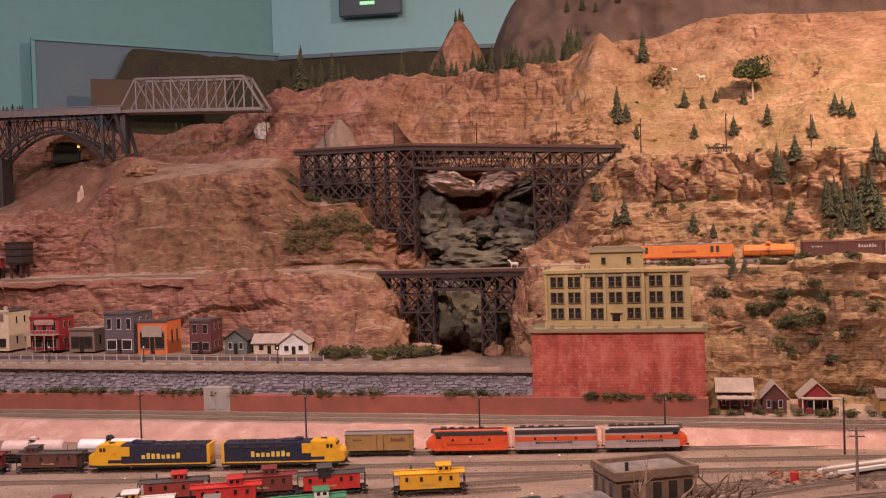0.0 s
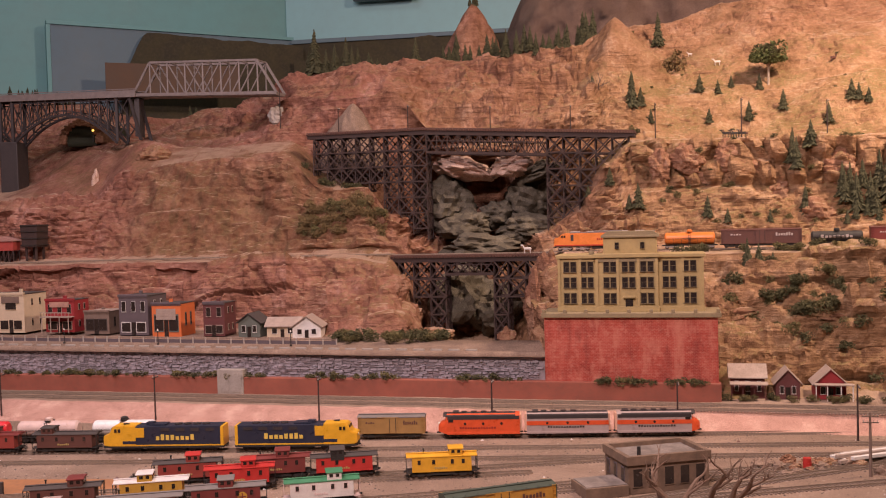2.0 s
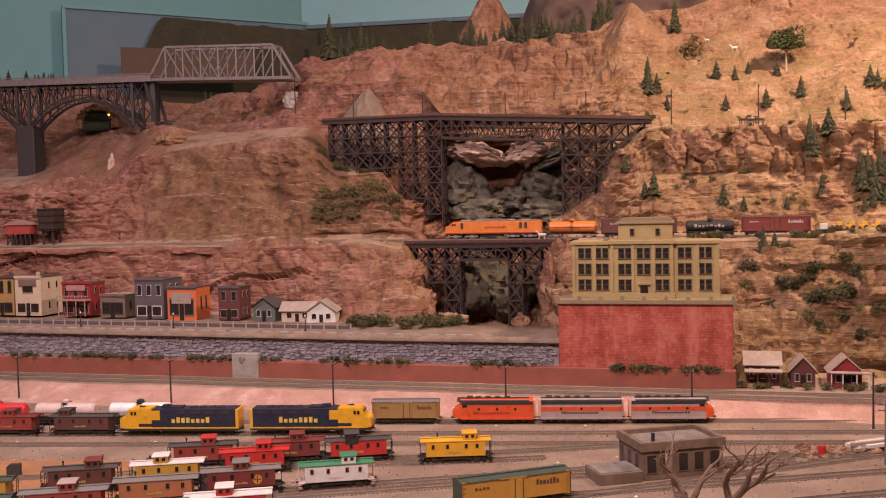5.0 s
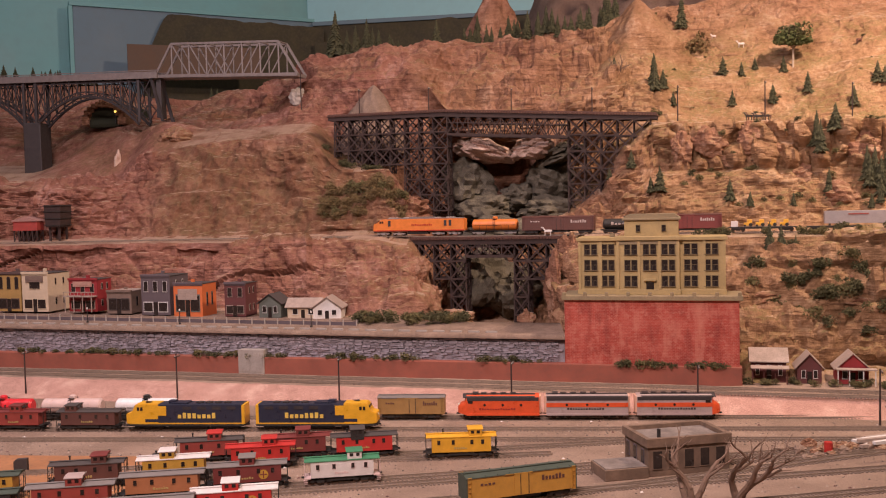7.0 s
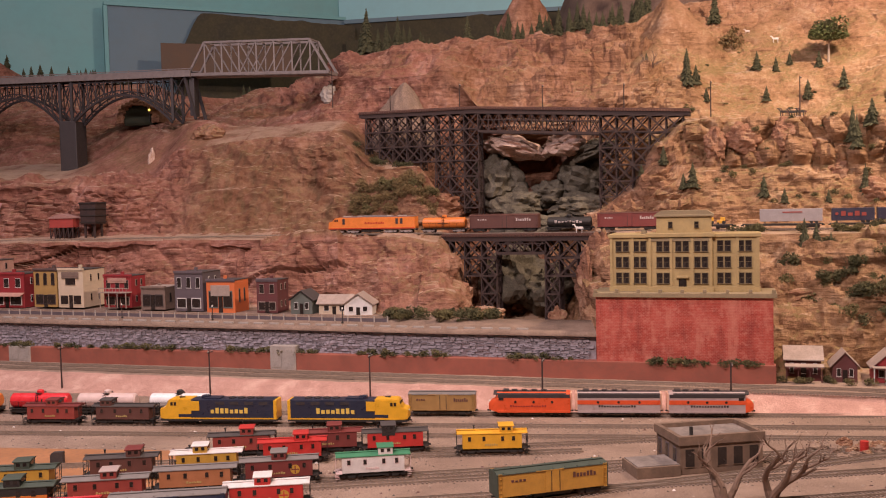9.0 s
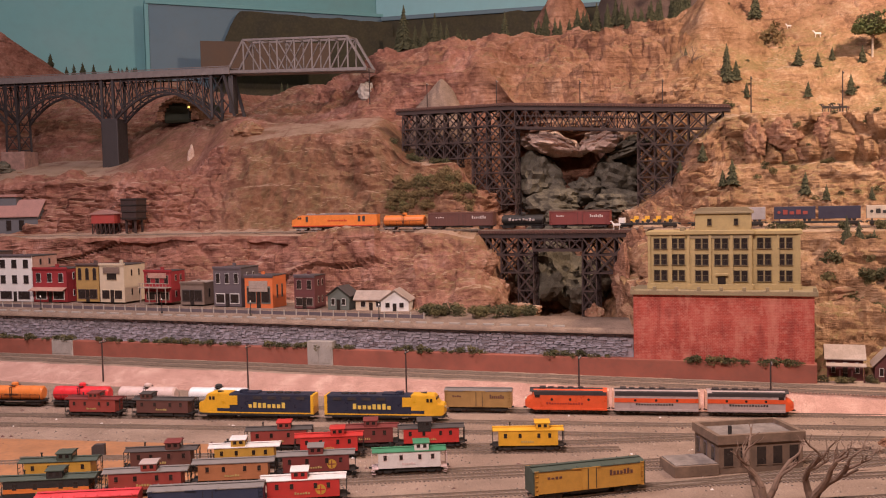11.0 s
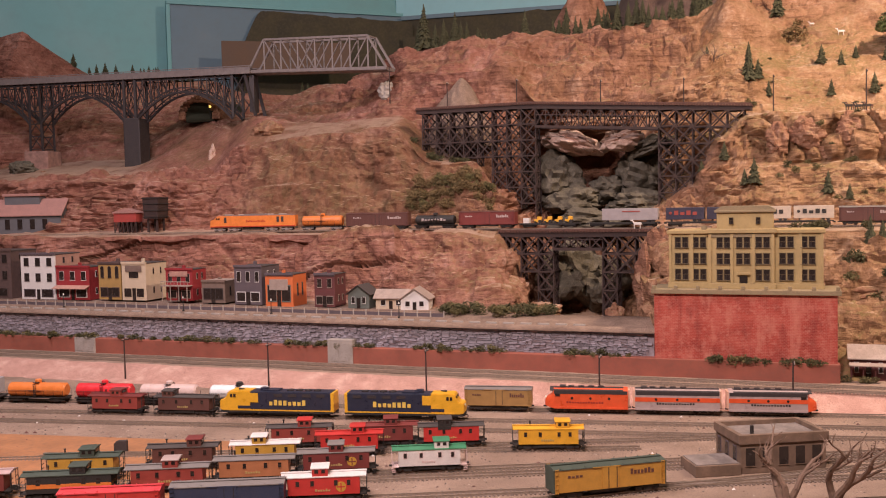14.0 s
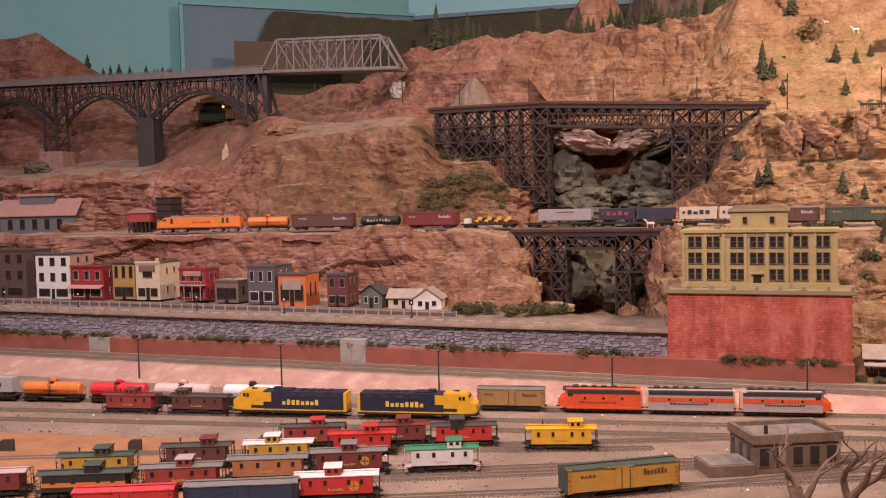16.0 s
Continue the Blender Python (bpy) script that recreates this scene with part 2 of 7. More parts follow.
def on_wall(x, back, z, turn=0):
    """A pose at x along the retaining wall's line, set back from its face."""
    return pose(x, wall_y(x) + back, z, 0, 0, WALL_TURN + turn)


# ---- land: a plaster hillside lofted through cross sections (set back, height) ----
SECTIONS = []


def section(x, *pts):
    SECTIONS.append((x, pts))


section(-3.6, (2.40, .13), (2.46, .15), (2.49, .343), (2.72, .349), (2.80, .52), (3.1, .54), (3.7, .60), (4.2, .93), (4.5, 1.02), (4.7, 1.0), (4.95, .9), (5.2, .9))
section(-3.0, (2.40, .13), (2.46, .15), (2.49, .343), (2.72, .349), (2.80, .52), (3.1, .54), (3.6, .62), (3.72, 1.16), (3.85, 1.28), (4.0, 1.15), (4.1, .9), (4.2, .8))
section(-2.64, (2.40, .13), (2.46, .15), (2.49, .343), (2.72, .349), (2.80, .52), (3.1, .54), (3.6, .62), (3.72, 1.16), (3.85, 1.30), (4.0, 1.15), (4.1, .9), (4.2, .8))
section(-2.42, (2.40, .13), (2.46, .15), (2.49, .343), (2.72, .349), (2.80, .535), (3.1, .55), (3.65, .64), (3.95, .98), (4.2, 1.10), (4.5, 1.10), (4.95, .9), (5.2, .9))
section(-1.80, (2.41, .13), (2.49, .15), (2.52, .343), (2.74, .349), (2.84, .53), (3.2, .55), (3.62, .64), (4.0, .92), (4.35, 1.07), (4.6, 1.05), (4.95, .9), (5.2, .9))
section(-1.52, (2.42, .13), (2.51, .15), (2.565, .343), (2.785, .349), (2.87, .525), (3.22, .548), (3.62, .775), (3.74, .90), (4.2, .98), (4.6, .98), (4.95, .92), (5.2, .92))
section(-1.34, (2.42, .13), (2.53, .15), (2.60, .343), (2.82, .349), (2.90, .52), (3.2, .56), (3.46, .74), (4.0, .86), (4.4, .98), (4.6, .98), (4.95, .95), (5.2, .95))
section(-1.18, (2.43, .13), (2.55, .15), (2.64, .343), (2.86, .349), (2.99, .47), (3.2, .645), (3.40, .785), (3.9, .86), (4.3, 1.0), (4.6, 1.0), (4.95, 1.0), (5.2, 1.0))
section(-1.02, (2.43, .13), (2.55, .15), (2.67, .343), (2.88, .349), (3.0, .49), (3.2, .665), (3.44, .755), (3.8, .86), (4.3, 1.0), (4.6, 1.0), (4.95, 1.0), (5.2, 1.0))
section(-.85, (2.44, .13), (2.57, .15), (2.70, .343), (2.92, .349), (3.04, .51), (3.22, .68), (3.4, .74), (3.7, .85), (4.1, 1.0), (4.5, 1.0), (4.95, 1.0), (5.2, 1.0))
section(-.6, (2.44, .13), (2.59, .15), (2.73, .343), (2.945, .349), (3.05, .47), (3.14, .69), (3.36, .745), (3.5, .93), (3.85, 1.05), (4.4, 1.0), (4.95, 1.0), (5.2, 1.0))
section(-.42, (2.40, .13), (2.52, .15), (2.73, .343), (2.96, .349), (3.02, .44), (3.1, .56), (3.36, .62), (3.43, .90), (3.85, 1.08), (4.3, 0.97), (4.95, 0.82), (5.2, .80))
section(-.30, (2.36, .13), (2.45, .15), (2.73, .343), (2.96, .349), (3.03, .47), (3.115, .565), (3.36, .50), (3.43, .90), (3.85, 1.08), (4.2, 0.97), (4.95, 0.82), (5.2, .80))
section(-.205, (2.36, .13), (2.45, .15), (2.72, .325), (2.95, .343), (3.02, .40), (3.11, .47), (3.36, .42), (3.43, .90), (3.85, 1.08), (4.2, 0.97), (4.95, 0.82), (5.2, .80))
section(-.07, (2.37, .11), (2.45, .03), (2.72, .03), (3.0, .08), (3.2, .34), (3.72, .42), (3.80, .62), (3.42, .76), (3.85, 1.08), (4.2, 0.98), (4.95, 0.83), (5.2, .80))
section(.17, (2.37, .11), (2.45, .03), (2.72, .03), (3.0, .08), (3.2, .34), (3.72, .42), (3.80, .62), (3.42, .76), (3.85, 1.08), (4.2, 0.98), (4.95, 0.83), (5.2, .80))
section(.265, (2.34, .12), (2.42, .16), (2.68, .335), (2.96, .347), (3.06, .37), (3.14, .39), (3.37, .42), (3.45, .80), (3.85, 1.09), (4.2, 1.00), (4.95, 0.85), (5.2, .80))
section(.40, (2.34, .05), (2.42, .16), (2.70, .343), (2.97, .349), (3.04, .41), (3.12, .46), (3.37, .50), (3.45, .80), (3.85, 1.10), (4.2, 1.03), (4.95, 0.88), (5.2, .80))
section(.475, (2.30, .04), (2.40, .14), (2.70, .343), (2.97, .349), (3.03, .47), (3.1, .60), (3.37, .63), (3.48, .82), (3.87, 1.12), (4.22, 1.05), (4.95, 0.89), (5.2, .80))
section(.56, (2.28, .03), (2.38, .10), (2.70, .343), (2.97, .349), (3.075, .52), (3.12, .67), (3.36, .695), (3.55, .85), (3.9, 1.15), (4.25, 1.10), (4.95, 0.90), (5.2, .80))
section(.8, (2.28, .03), (2.40, .05), (2.70, .343), (2.97, .349), (3.075, .52), (3.12, .665), (3.36, .685), (3.65, .87), (4.05, 1.19), (4.4, 1.12), (4.95, 0.95), (5.2, .80))
section(1.12, (2.28, .03), (2.42, .05), (2.70, .343), (2.97, .349), (3.075, .52), (3.12, .66), (3.38, .675), (3.75, .90), (4.2, 1.29), (4.5, 1.21), (4.95, 1.04), (5.2, .80))
section(1.7, (2.28, .03), (2.42, .05), (2.70, .343), (2.97, .349), (3.075, .52), (3.12, .655), (3.40, .67), (3.8, .92), (4.3, 1.29), (4.6, 1.22), (4.95, 1.11), (5.2, .80))
section(3.2, (2.28, .03), (2.42, .05), (2.70, .343), (2.97, .349), (3.075, .52), (3.12, .655), (3.40, .66), (3.8, .92), (4.4, 1.36), (4.6, 1.30), (4.95, 1.15), (5.2, .80))
# rows between the section's points, and how rough each stretch is
STEPS = (8, 44, 6, 34, 40, 8, 40, 50, 10, 20, 8)
ROUGH = (.15, 1.0, .10, .8, .9, .12, .75, .75, .5, .6, .6)


def land_profile(x):
    k = 0
    while k < len(SECTIONS) - 2 and SECTIONS[k + 1][0] <= x:
        k += 1
    (xa, a), (xb, b) = SECTIONS[k], SECTIONS[k + 1]
    f = smooth01((x - xa) / (xb - xa))
    return [(p[0] + (q[0] - p[0]) * f, p[1] + (q[1] - p[1]) * f) for p, q in zip(a, b)]


def land_height(x, back):
    """The hillside's height at x, at the given set-back (before the rock's roughness)."""
    pr = land_profile(x)
    for (a, za), (b, zb) in zip(pr, pr[1:]):
        if a <= back <= b:
            return za + (zb - za) * (back - a) / max(1e-6, b - a)
    return pr[-1][1]


SEG_MID, SEG_UP, SEG_HILL = sum(STEPS[:3]), sum(STEPS[:5]), sum(STEPS[:7])


def build_land():
    xs = list(np.arange(-3.6, -1.5, .022)) + list(np.arange(-1.5, 1.5, .0075)) + list(np.arange(1.5, 3.2, .025))
    grid, rough = [], []
    for x in xs:
        x = float(x)
        pr = land_profile(x)
        col, rg = [], []
        for k, n in enumerate(STEPS):
            for j in range(n):
                f = j / n
                w = pr[k][0] + (pr[k + 1][0] - pr[k][0]) * f
                z = pr[k][1] + (pr[k + 1][1] - pr[k][1]) * f
                edge = min(f, 1 - f) * 2
                r0 = ROUGH[k]
                rg.append(r0 * min(1, edge * 3 + .35) if r0 > .2 else r0)
                col.append((x, w - .25 * x, z))
        grid.append(col)
        rough.append(rg)
    P, R = np.array(grid), np.array(rough)
    for _ in range(2):
        P[:, 1:-1] = P[:, 1:-1] * .6 + (P[:, :-2] + P[:, 2:]) * .2
    du, dv = np.gradient(P, axis=0), np.gradient(P, axis=1)
    N = np.cross(du, dv)
    N /= np.linalg.norm(N, axis=2, keepdims=True) + 1e-9
    out = P.copy()
    nx, nv = P.shape[:2]
    for i in range(nx):
        for j in range(nv):
            x, y, z = P[i, j]
            v = Vector((x, y, z))
            q = Vector((x * 4 + .4 * z, y * 4, z * 13))
            blocky = smooth01((x + .25) / .5) if j > SEG_UP else 1.0
            blocky = max(blocky, .2 if j > SEG_HILL else .3) if x > -1.15 or j > SEG_MID else .5
            big = noise.fractal(v * 3.1, 1, 2, 4) * .045
            warp = noise.noise(Vector((x * 2.2, y * 2.2, 5))) * 1.3 + noise.noise(v * 9) * .35 + x * .8
            zq = z * 27 + warp
            layer = math.floor(zq)
            f = zq - layer
            jut = noise.cell(Vector((layer * 3.7 + .5, x * 8.5 + layer * .61, y * 3.0))) * .022
            lip = -.018 * (1 - smooth01(f / .14)) + .006 * smooth01((f - .5) / .5)
            d = noise.voronoi(Vector((x * 17 + z * 4, y * 17, z * 26)))[0]
            crack = min(.22, d[1] - d[0]) * .085 - .010
            rub = noise.ridged_multi_fractal(Vector((x * 10, y * 10, z * 20)), .8, 2.1, 3, 1.0, 2.0) * .007 - .007
            fine = noise.fractal(v * 30, .8, 2, 3) * .0075
            if -1.2 < x < -.2 and SEG_MID < j < SEG_UP:
                calm = smooth01((x + 1.2) / .15) * smooth01((-.2 - x) / .12)
                blocky *= 1 - .85 * calm
                rub += calm * .010 * noise.ridged_multi_fractal(Vector((x * 7 + z * 9, y * 3, z * 5 - x * 6)), .9, 2, 3, 1, 2) - calm * .008
            if j < SEG_MID and x < -.6:
                blocky *= .45
            if j > SEG_HILL - STEPS[6]:
                big += noise.fractal(v * 1.5 + Vector((4, 0, 0)), 1, 2, 2) * .06
            if x > .5 and j > SEG_UP + STEPS[5]:
                gentle = smooth01((x - .5) / .25)
                blocky *= 1 - .8 * gentle * (1 if j < SEG_HILL + 25 else .7)
                rub *= 1 - .5 * gentle
            if j > SEG_HILL and x < .7:
                slump = smooth01((.7 - x) / .2) * smooth01((x + 1.3) / .4)
                big += slump * (noise.ridged_multi_fractal(Vector((x * 4.2 + z * 2, y * 4.2, z * 7 - x * 1.5)), .9, 2.1, 4, 1.0, 2.0) * .070 - .075)
            if SEG_UP <= j <= SEG_HILL and -.36 < x < .34:
                cut = smooth01((x + .36) / .08) * smooth01((.34 - x) / .08)
                blocky *= 1 - .8 * cut
                rub *= 1 - .6 * cut
                big *= 1 - .6 * cut
            if j < SEG_MID:
                # the town cliff breaks along slanting slabs
                slab_f = (z * 11 - x * 2.4 if x < .4 else z * 21 - x * .6) + noise.noise(v * 5) * .8
                layer2 = math.floor(slab_f)
                f2 = slab_f - layer2
                jut = noise.cell(Vector((layer2 * 2.3, x * 3.1 + layer2 * .37, 2.0))) * .046 + (f2 - .5) * .034
                lip = -.056 * (1 - smooth01(f2 / (.10 if x < .4 else .2)))
                crack = crack * .45 + min(.10, abs(noise.noise(Vector((x * 6 + z * 5, z * 3, 7)))) * .6) * .12 - .012
                blocky = max(blocky, .8)
            if x > .45 and SEG_MID < j < SEG_UP:
                # jointed rock above a grassy scree on the right-hand cliff
                k2 = smooth01((x - .45) / .12)
                if j > SEG_MID + STEPS[3]:
                    d2 = noise.voronoi(Vector((x * 15 + z * 3, y * 15, z * 7 + noise.noise(v * 6))))[0]
                    crack = crack * (1 - k2) + k2 * (min(.30, d2[1] - d2[0]) * .16 - .022)
                    jut *= 1 - .5 * k2
                    lip *= 1 - .7 * k2
                else:
                    blocky *= 1 - .65 * k2
            rock = blocky * (jut + lip + crack) + (1.15 - blocky) * rub * 1.5
            out[i, j] += N[i, j] * R[i, j] * (big + rock + fine)
    me = bpy.data.meshes.new("hillside")
    verts = out.reshape(-1, 3)
    a = np.arange(nx - 1)[:, None] * nv + np.arange(nv - 1)[None, :]
    faces = np.stack([a, a + nv, a + nv + 1, a + 1], axis=-1).reshape(-1, 4)
    me.from_pydata(verts.tolist(), [], faces.tolist())
    me.materials.append(LAND)
    return tagged(new("hillside", me), "painted plaster hillside of red and ochre rock with shelves cut for tracks", "hillside", kind="structure")


build_land()


# ---- room shell ----
def shell():
    for name, args, mt, label in (
            ("floor", (-6, 5, -3, 8.5, -1.0, -.94), CEIL, "dark museum floor far below the layout"),
            ("ceiling", (-6, 5, -3, 8.5, 3.2, 3.26), CEIL, "plain off-white museum ceiling"),
            ("wall_south", (-6, 5, -3.1, -3, -1, 3.2), CEIL, "plain museum wall across the aisle"),
            ("wall_west", (-6.1, -6, -3, 8.5, -1, 3.2), TEAL, "teal painted museum side wall"),
            ("wall_east", (5, 5.1, -3, 8.5, -1, 3.2), CEIL, "plain museum side wall")):
        single(name, box(fresh(), *args), mt, label, name.split("_")[0], kind="structure")
    b = box(fresh(), -5.2, 0, 0, .05, -1, 3.2)
    single("wall_north_1", b, TEAL, "teal painted plaster wall behind the layout", "wall", kind="structure", m=pose(-1.0, 6.0, 0, 0, 0, 30))
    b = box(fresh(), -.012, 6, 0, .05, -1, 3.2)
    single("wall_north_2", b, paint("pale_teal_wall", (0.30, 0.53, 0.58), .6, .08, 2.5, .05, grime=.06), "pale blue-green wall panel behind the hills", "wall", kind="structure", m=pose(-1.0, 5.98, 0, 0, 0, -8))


shell()


# ---- yard deck, bank, retaining walls ----
def slab(name, outline, z0, z1, material, label, category):
    bm = fresh()
    a = [bm.verts.new((x, y, z1)) for x, y in outline]
    c = [bm.verts.new((x, y, z0)) for x, y in outline]
    n = len(a)
    bm.faces.new(a)
    bm.faces.new(c[::-1])
    for i in range(n):
        bm.faces.new((c[i], c[(i + 1) % n], a[(i + 1) % n], a[i]))
    bmesh.ops.recalc_face_normals(bm, faces=bm.faces[:])
    return single(name, bm, material, label, category, kind="structure")


slab("ground", [(-3.6, 2.95), (-3.6, .85), (3.2, .85), (3.2, 1.55)], -.06, 0, YARD, "dusty grey-brown yard ballast with track ties sunk in it", "ground")
single("benchwork", box(fresh(), -3.6, 3.2, .85, .88, -.94, -.062), CEIL, "plain fascia panel below the layout's front edge", "fascia", kind="structure")


def bank():
    """The pink bank between the yard and the rear track."""
    bm = fresh()
    xs = np.linspace(-3.6, 3.2, 900)
    prof = [(-.26, -.004), (-.21, .006), (-.165, .026), (-.14, .031), (0.1, .031)]
    rows = []
    for x in xs:
        r = []
        for k, (o, z) in enumerate(prof):
            n = noise.fractal(Vector((x * 9, o * 20, 3)), 1, 2, 3) * (.012 if k in (1, 2) else .004)
            near = 1 - .30 * smooth01((x - .1) / .6)
            n += noise.fractal(Vector((x * 38, o * 40, 8)), 1, 2, 3) * (.007 if k in (1, 2) else .002)
            r.append(bm.verts.new((x, wall_y(x) + o * near + n, z + n * .45)))
        rows.append(r)
    for a, c in zip(rows, rows[1:]):
        for k in range(len(prof) - 1):
            f = bm.faces.new((a[k], c[k], c[k + 1], a[k + 1]))
            f.material_index = 1 if k == 3 else 0
            f.smooth = True
    me = mesh_of("bank", bm, PINK)
    me.materials.append(YARD)
    tagged(new("bank", me), "pink ballast bank below the rear main track", "bank", kind="structure")


bank()


def walls():
    # stone retaining wall under the town street
    def top(x):
        return .131 - .007 * min(0, x + .15)
    bm = fresh()
    for x0 in np.arange(-3.6, .19, .19):
        x1 = min(.199, x0 + .19) if x0 + .19 < .18 else .199
        vs = [bm.verts.new((x, wall_y(x) + o, z)) for x, o, z in (
            (x0, .012, .03), (x1, .012, .03), (x1, .012, top(x1)), (x0, .012, top(x0)), (x0, .06, .03), (x1, .06, .03), (x1, .06, top(x1)), (x0, .06, top(x0)))]
        for f in ((0, 1, 2, 3), (5, 4, 7, 6), (3, 2, 6, 7), (4, 5, 1, 0), (4, 0, 3, 7), (1, 5, 6, 2)):
            bm.faces.new([vs[i] for i in f])
    stone = single("wall_stone", bm, MORTAR, "grey cut-stone retaining wall below the town street", "wall", kind="structure")
    return stone, top


STONE_WALL, wall_top = walls()
bm = box(fresh(), -3.7, .592, -.012, .02, .028, .072, .002)
single("wall_base", bm, REDBASE, "red-brown painted concrete footing wall along the rear track", "wall", kind="structure", m=pose(0, 2.25, 0, 0, 0, WALL_TURN))


# ---- town street ----
def street():
    bm = fresh()
    xs = np.linspace(-3.6, .2, 160)
    rows = []
    for x in xs:
        z = wall_top(x)
        reach = .14 + .28 * smooth01((-.12 - x) / .12)
        rows.append([bm.verts.new((x, wall_y(x) + o * min(1, reach / .17) if o < .4 else wall_y(x) + reach, z + dz)) for o, dz in ((-.001, -.005), (-.001, .004), (.03, .005), (.10, .010), (.168, .016), (.42, .012))])
    for a, c in zip(rows, rows[1:]):
        for k in range(5):
            bm.faces.new((a[k], c[k], c[k + 1], a[k + 1]))
    single("street", bm, DUST, "dusty tan town street along the top of the wall", "street", kind="structure", smooth=True)


street()


# ---- red wall and the ochre office building on it ----
def red_wall():
    m = pose(.199, wall_y(.199), 0, 0, 0, WALL_TURN)
    w = thing("wall_red", m, "tall red-washed retaining wall under the office building", "wall", kind="structure")
    part("face", box(fresh(), 0, .383, -.002, .12, .066, .2175), REDWALL, w)
    part("ledge", box(fresh(), -.006, .391, -.009, .12, .2175, .228, .0015), OCHRE_DARK, w, "grey-green stone ledge")
    for i in range(9):
        x = .0 + i * .048
        part("baluster", box(fresh(), x - .004, x + .004, -.009, -.002, .228, .236, .0008), OCHRE_DARK, w)


def office():
    m = pose(.199, wall_y(.199), .228, 0, 0, WALL_TURN)
    b = thing("office_building", m, "three-storey ochre stucco office building with dark paired windows and penthouse", "building")
    part("body", box(fresh(), .030, .356, .03, .125, 0, .126, .001), OCHRE, b)
    part("centre_bay", box(fresh(), .117, .257, .022, .03, 0, .126, .001), OCHRE, b)
    part("cornice", box(box(fresh(), .026, .360, .025, .13, .122, .130, .0012), .112, .262, .016, .03, .123, .132, .0012), OCHRE, b)
    part("sign_band", box(fresh(), .120, .254, .0195, .0225, .114, .120), OCHRE_DARK, b, "dark name band under the cornice")
    part("plinth", box(box(fresh(), .028, .358, .027, .03, 0, .012, .0008), .115, .259, .019, .023, 0, .012, .0008), OCHRE, b)
    part("penthouse", box(fresh(), .134, .254, .04, .10, .130, .168, .001), OCHRE, b)
    bm = box(fresh(), .129, .259, .035, .105, .168, .173, .001)
    prism(bm, [(.129, .173), (.259, .173), (.245, .182), (.143, .182)], .04, .10)
    part("penthouse_roof", bm, OCHRE_DARK, b)
    for x in (.030, .078, .117, .164, .210, .250, .307, .350):
        y = .022 if .11 < x < .257 else .03
        part("pilaster", box(fresh(), x, x + .006, y - .003, y, .012, .122, .0006), OCHRE, b)
    frame_me = None
    pane_me = None
    cols = [.050, .066, .089, .105, .1415, .157, .183, .199, .224, .240, .273, .289, .317, .333]
    for zz in (.024, .060, .096):
        for x in cols:
            y = .022 if .125 < x < .255 else .03
            if zz < .03 and .175 < x < .206:
                continue
            if frame_me is None:
                bm = fresh()
                for a in ((-.0072, -.0058, -.012, .012), (.0058, .0072, -.012, .012)):
                    box(bm, a[0], a[1], -.0022, 0, a[2], a[3])
                box(bm, -.0072, .0072, -.0022, 0, .0108, .012)
                box(bm, -.0078, .0078, -.0032, 0, -.0135, -.012)
                box(bm, -.006, .006, -.0014, 0, -.0004, .0004)
                frame_me = mesh_of("window", bm, paint("dull_window_frame", (0.16, 0.115, 0.06), 0.7, 0.2, 60, 0.1))
                pane_me = mesh_of("pane", box(fresh(), -.0058, .0058, -.0009, 0, -.012, .0108), GLASS_DARK)
            o = new("window", frame_me)
            o.parent, o.matrix_basis = b, pose(x, y, zz + .007)
            q = new("pane", pane_me)
            q.parent = o
    for x in (.165, .222):
        o = new("window", frame_me)
        o.parent, o.matrix_basis = b, Matrix.Translation((x, .04, .150)) @ Matrix.Diagonal((.7, 1, .6, 1))
        q = new("pane", pane_me)
        q.parent = o
    d = part("door", box(fresh(), .183, .200, .0195, .0225, .0, .028, .0006), GLASS_DARK, b, "dark double entrance door")
    part("door_hood", box(fresh(), .178, .205, .015, .0225, .031, .036, .0008), OCHRE, d)
    box_v = box(fresh(), .10, .112, .045, .057, .130, .138, .001)
    part("roof_vent", box_v, OCHRE_DARK, b)


red_wall()
office()


# ---- timber trestles ----
def ground_under(x, back):
    return land_height(x, back) - .012


def post_row(bent, p, zt, zb, along, across, half, t):
    for k in (-1, -.35, .35, 1):
        bm = fresh()
        top = Vector(p) + across * half * k * .75
        bot = Vector(p) + across * half * k * (1.0 + (zt - zb) * .35)
        beam(bm, (top.x, top.y, zt), (bot.x, bot.y, zb), t)
        part("post", bm, TIMBER, bent)


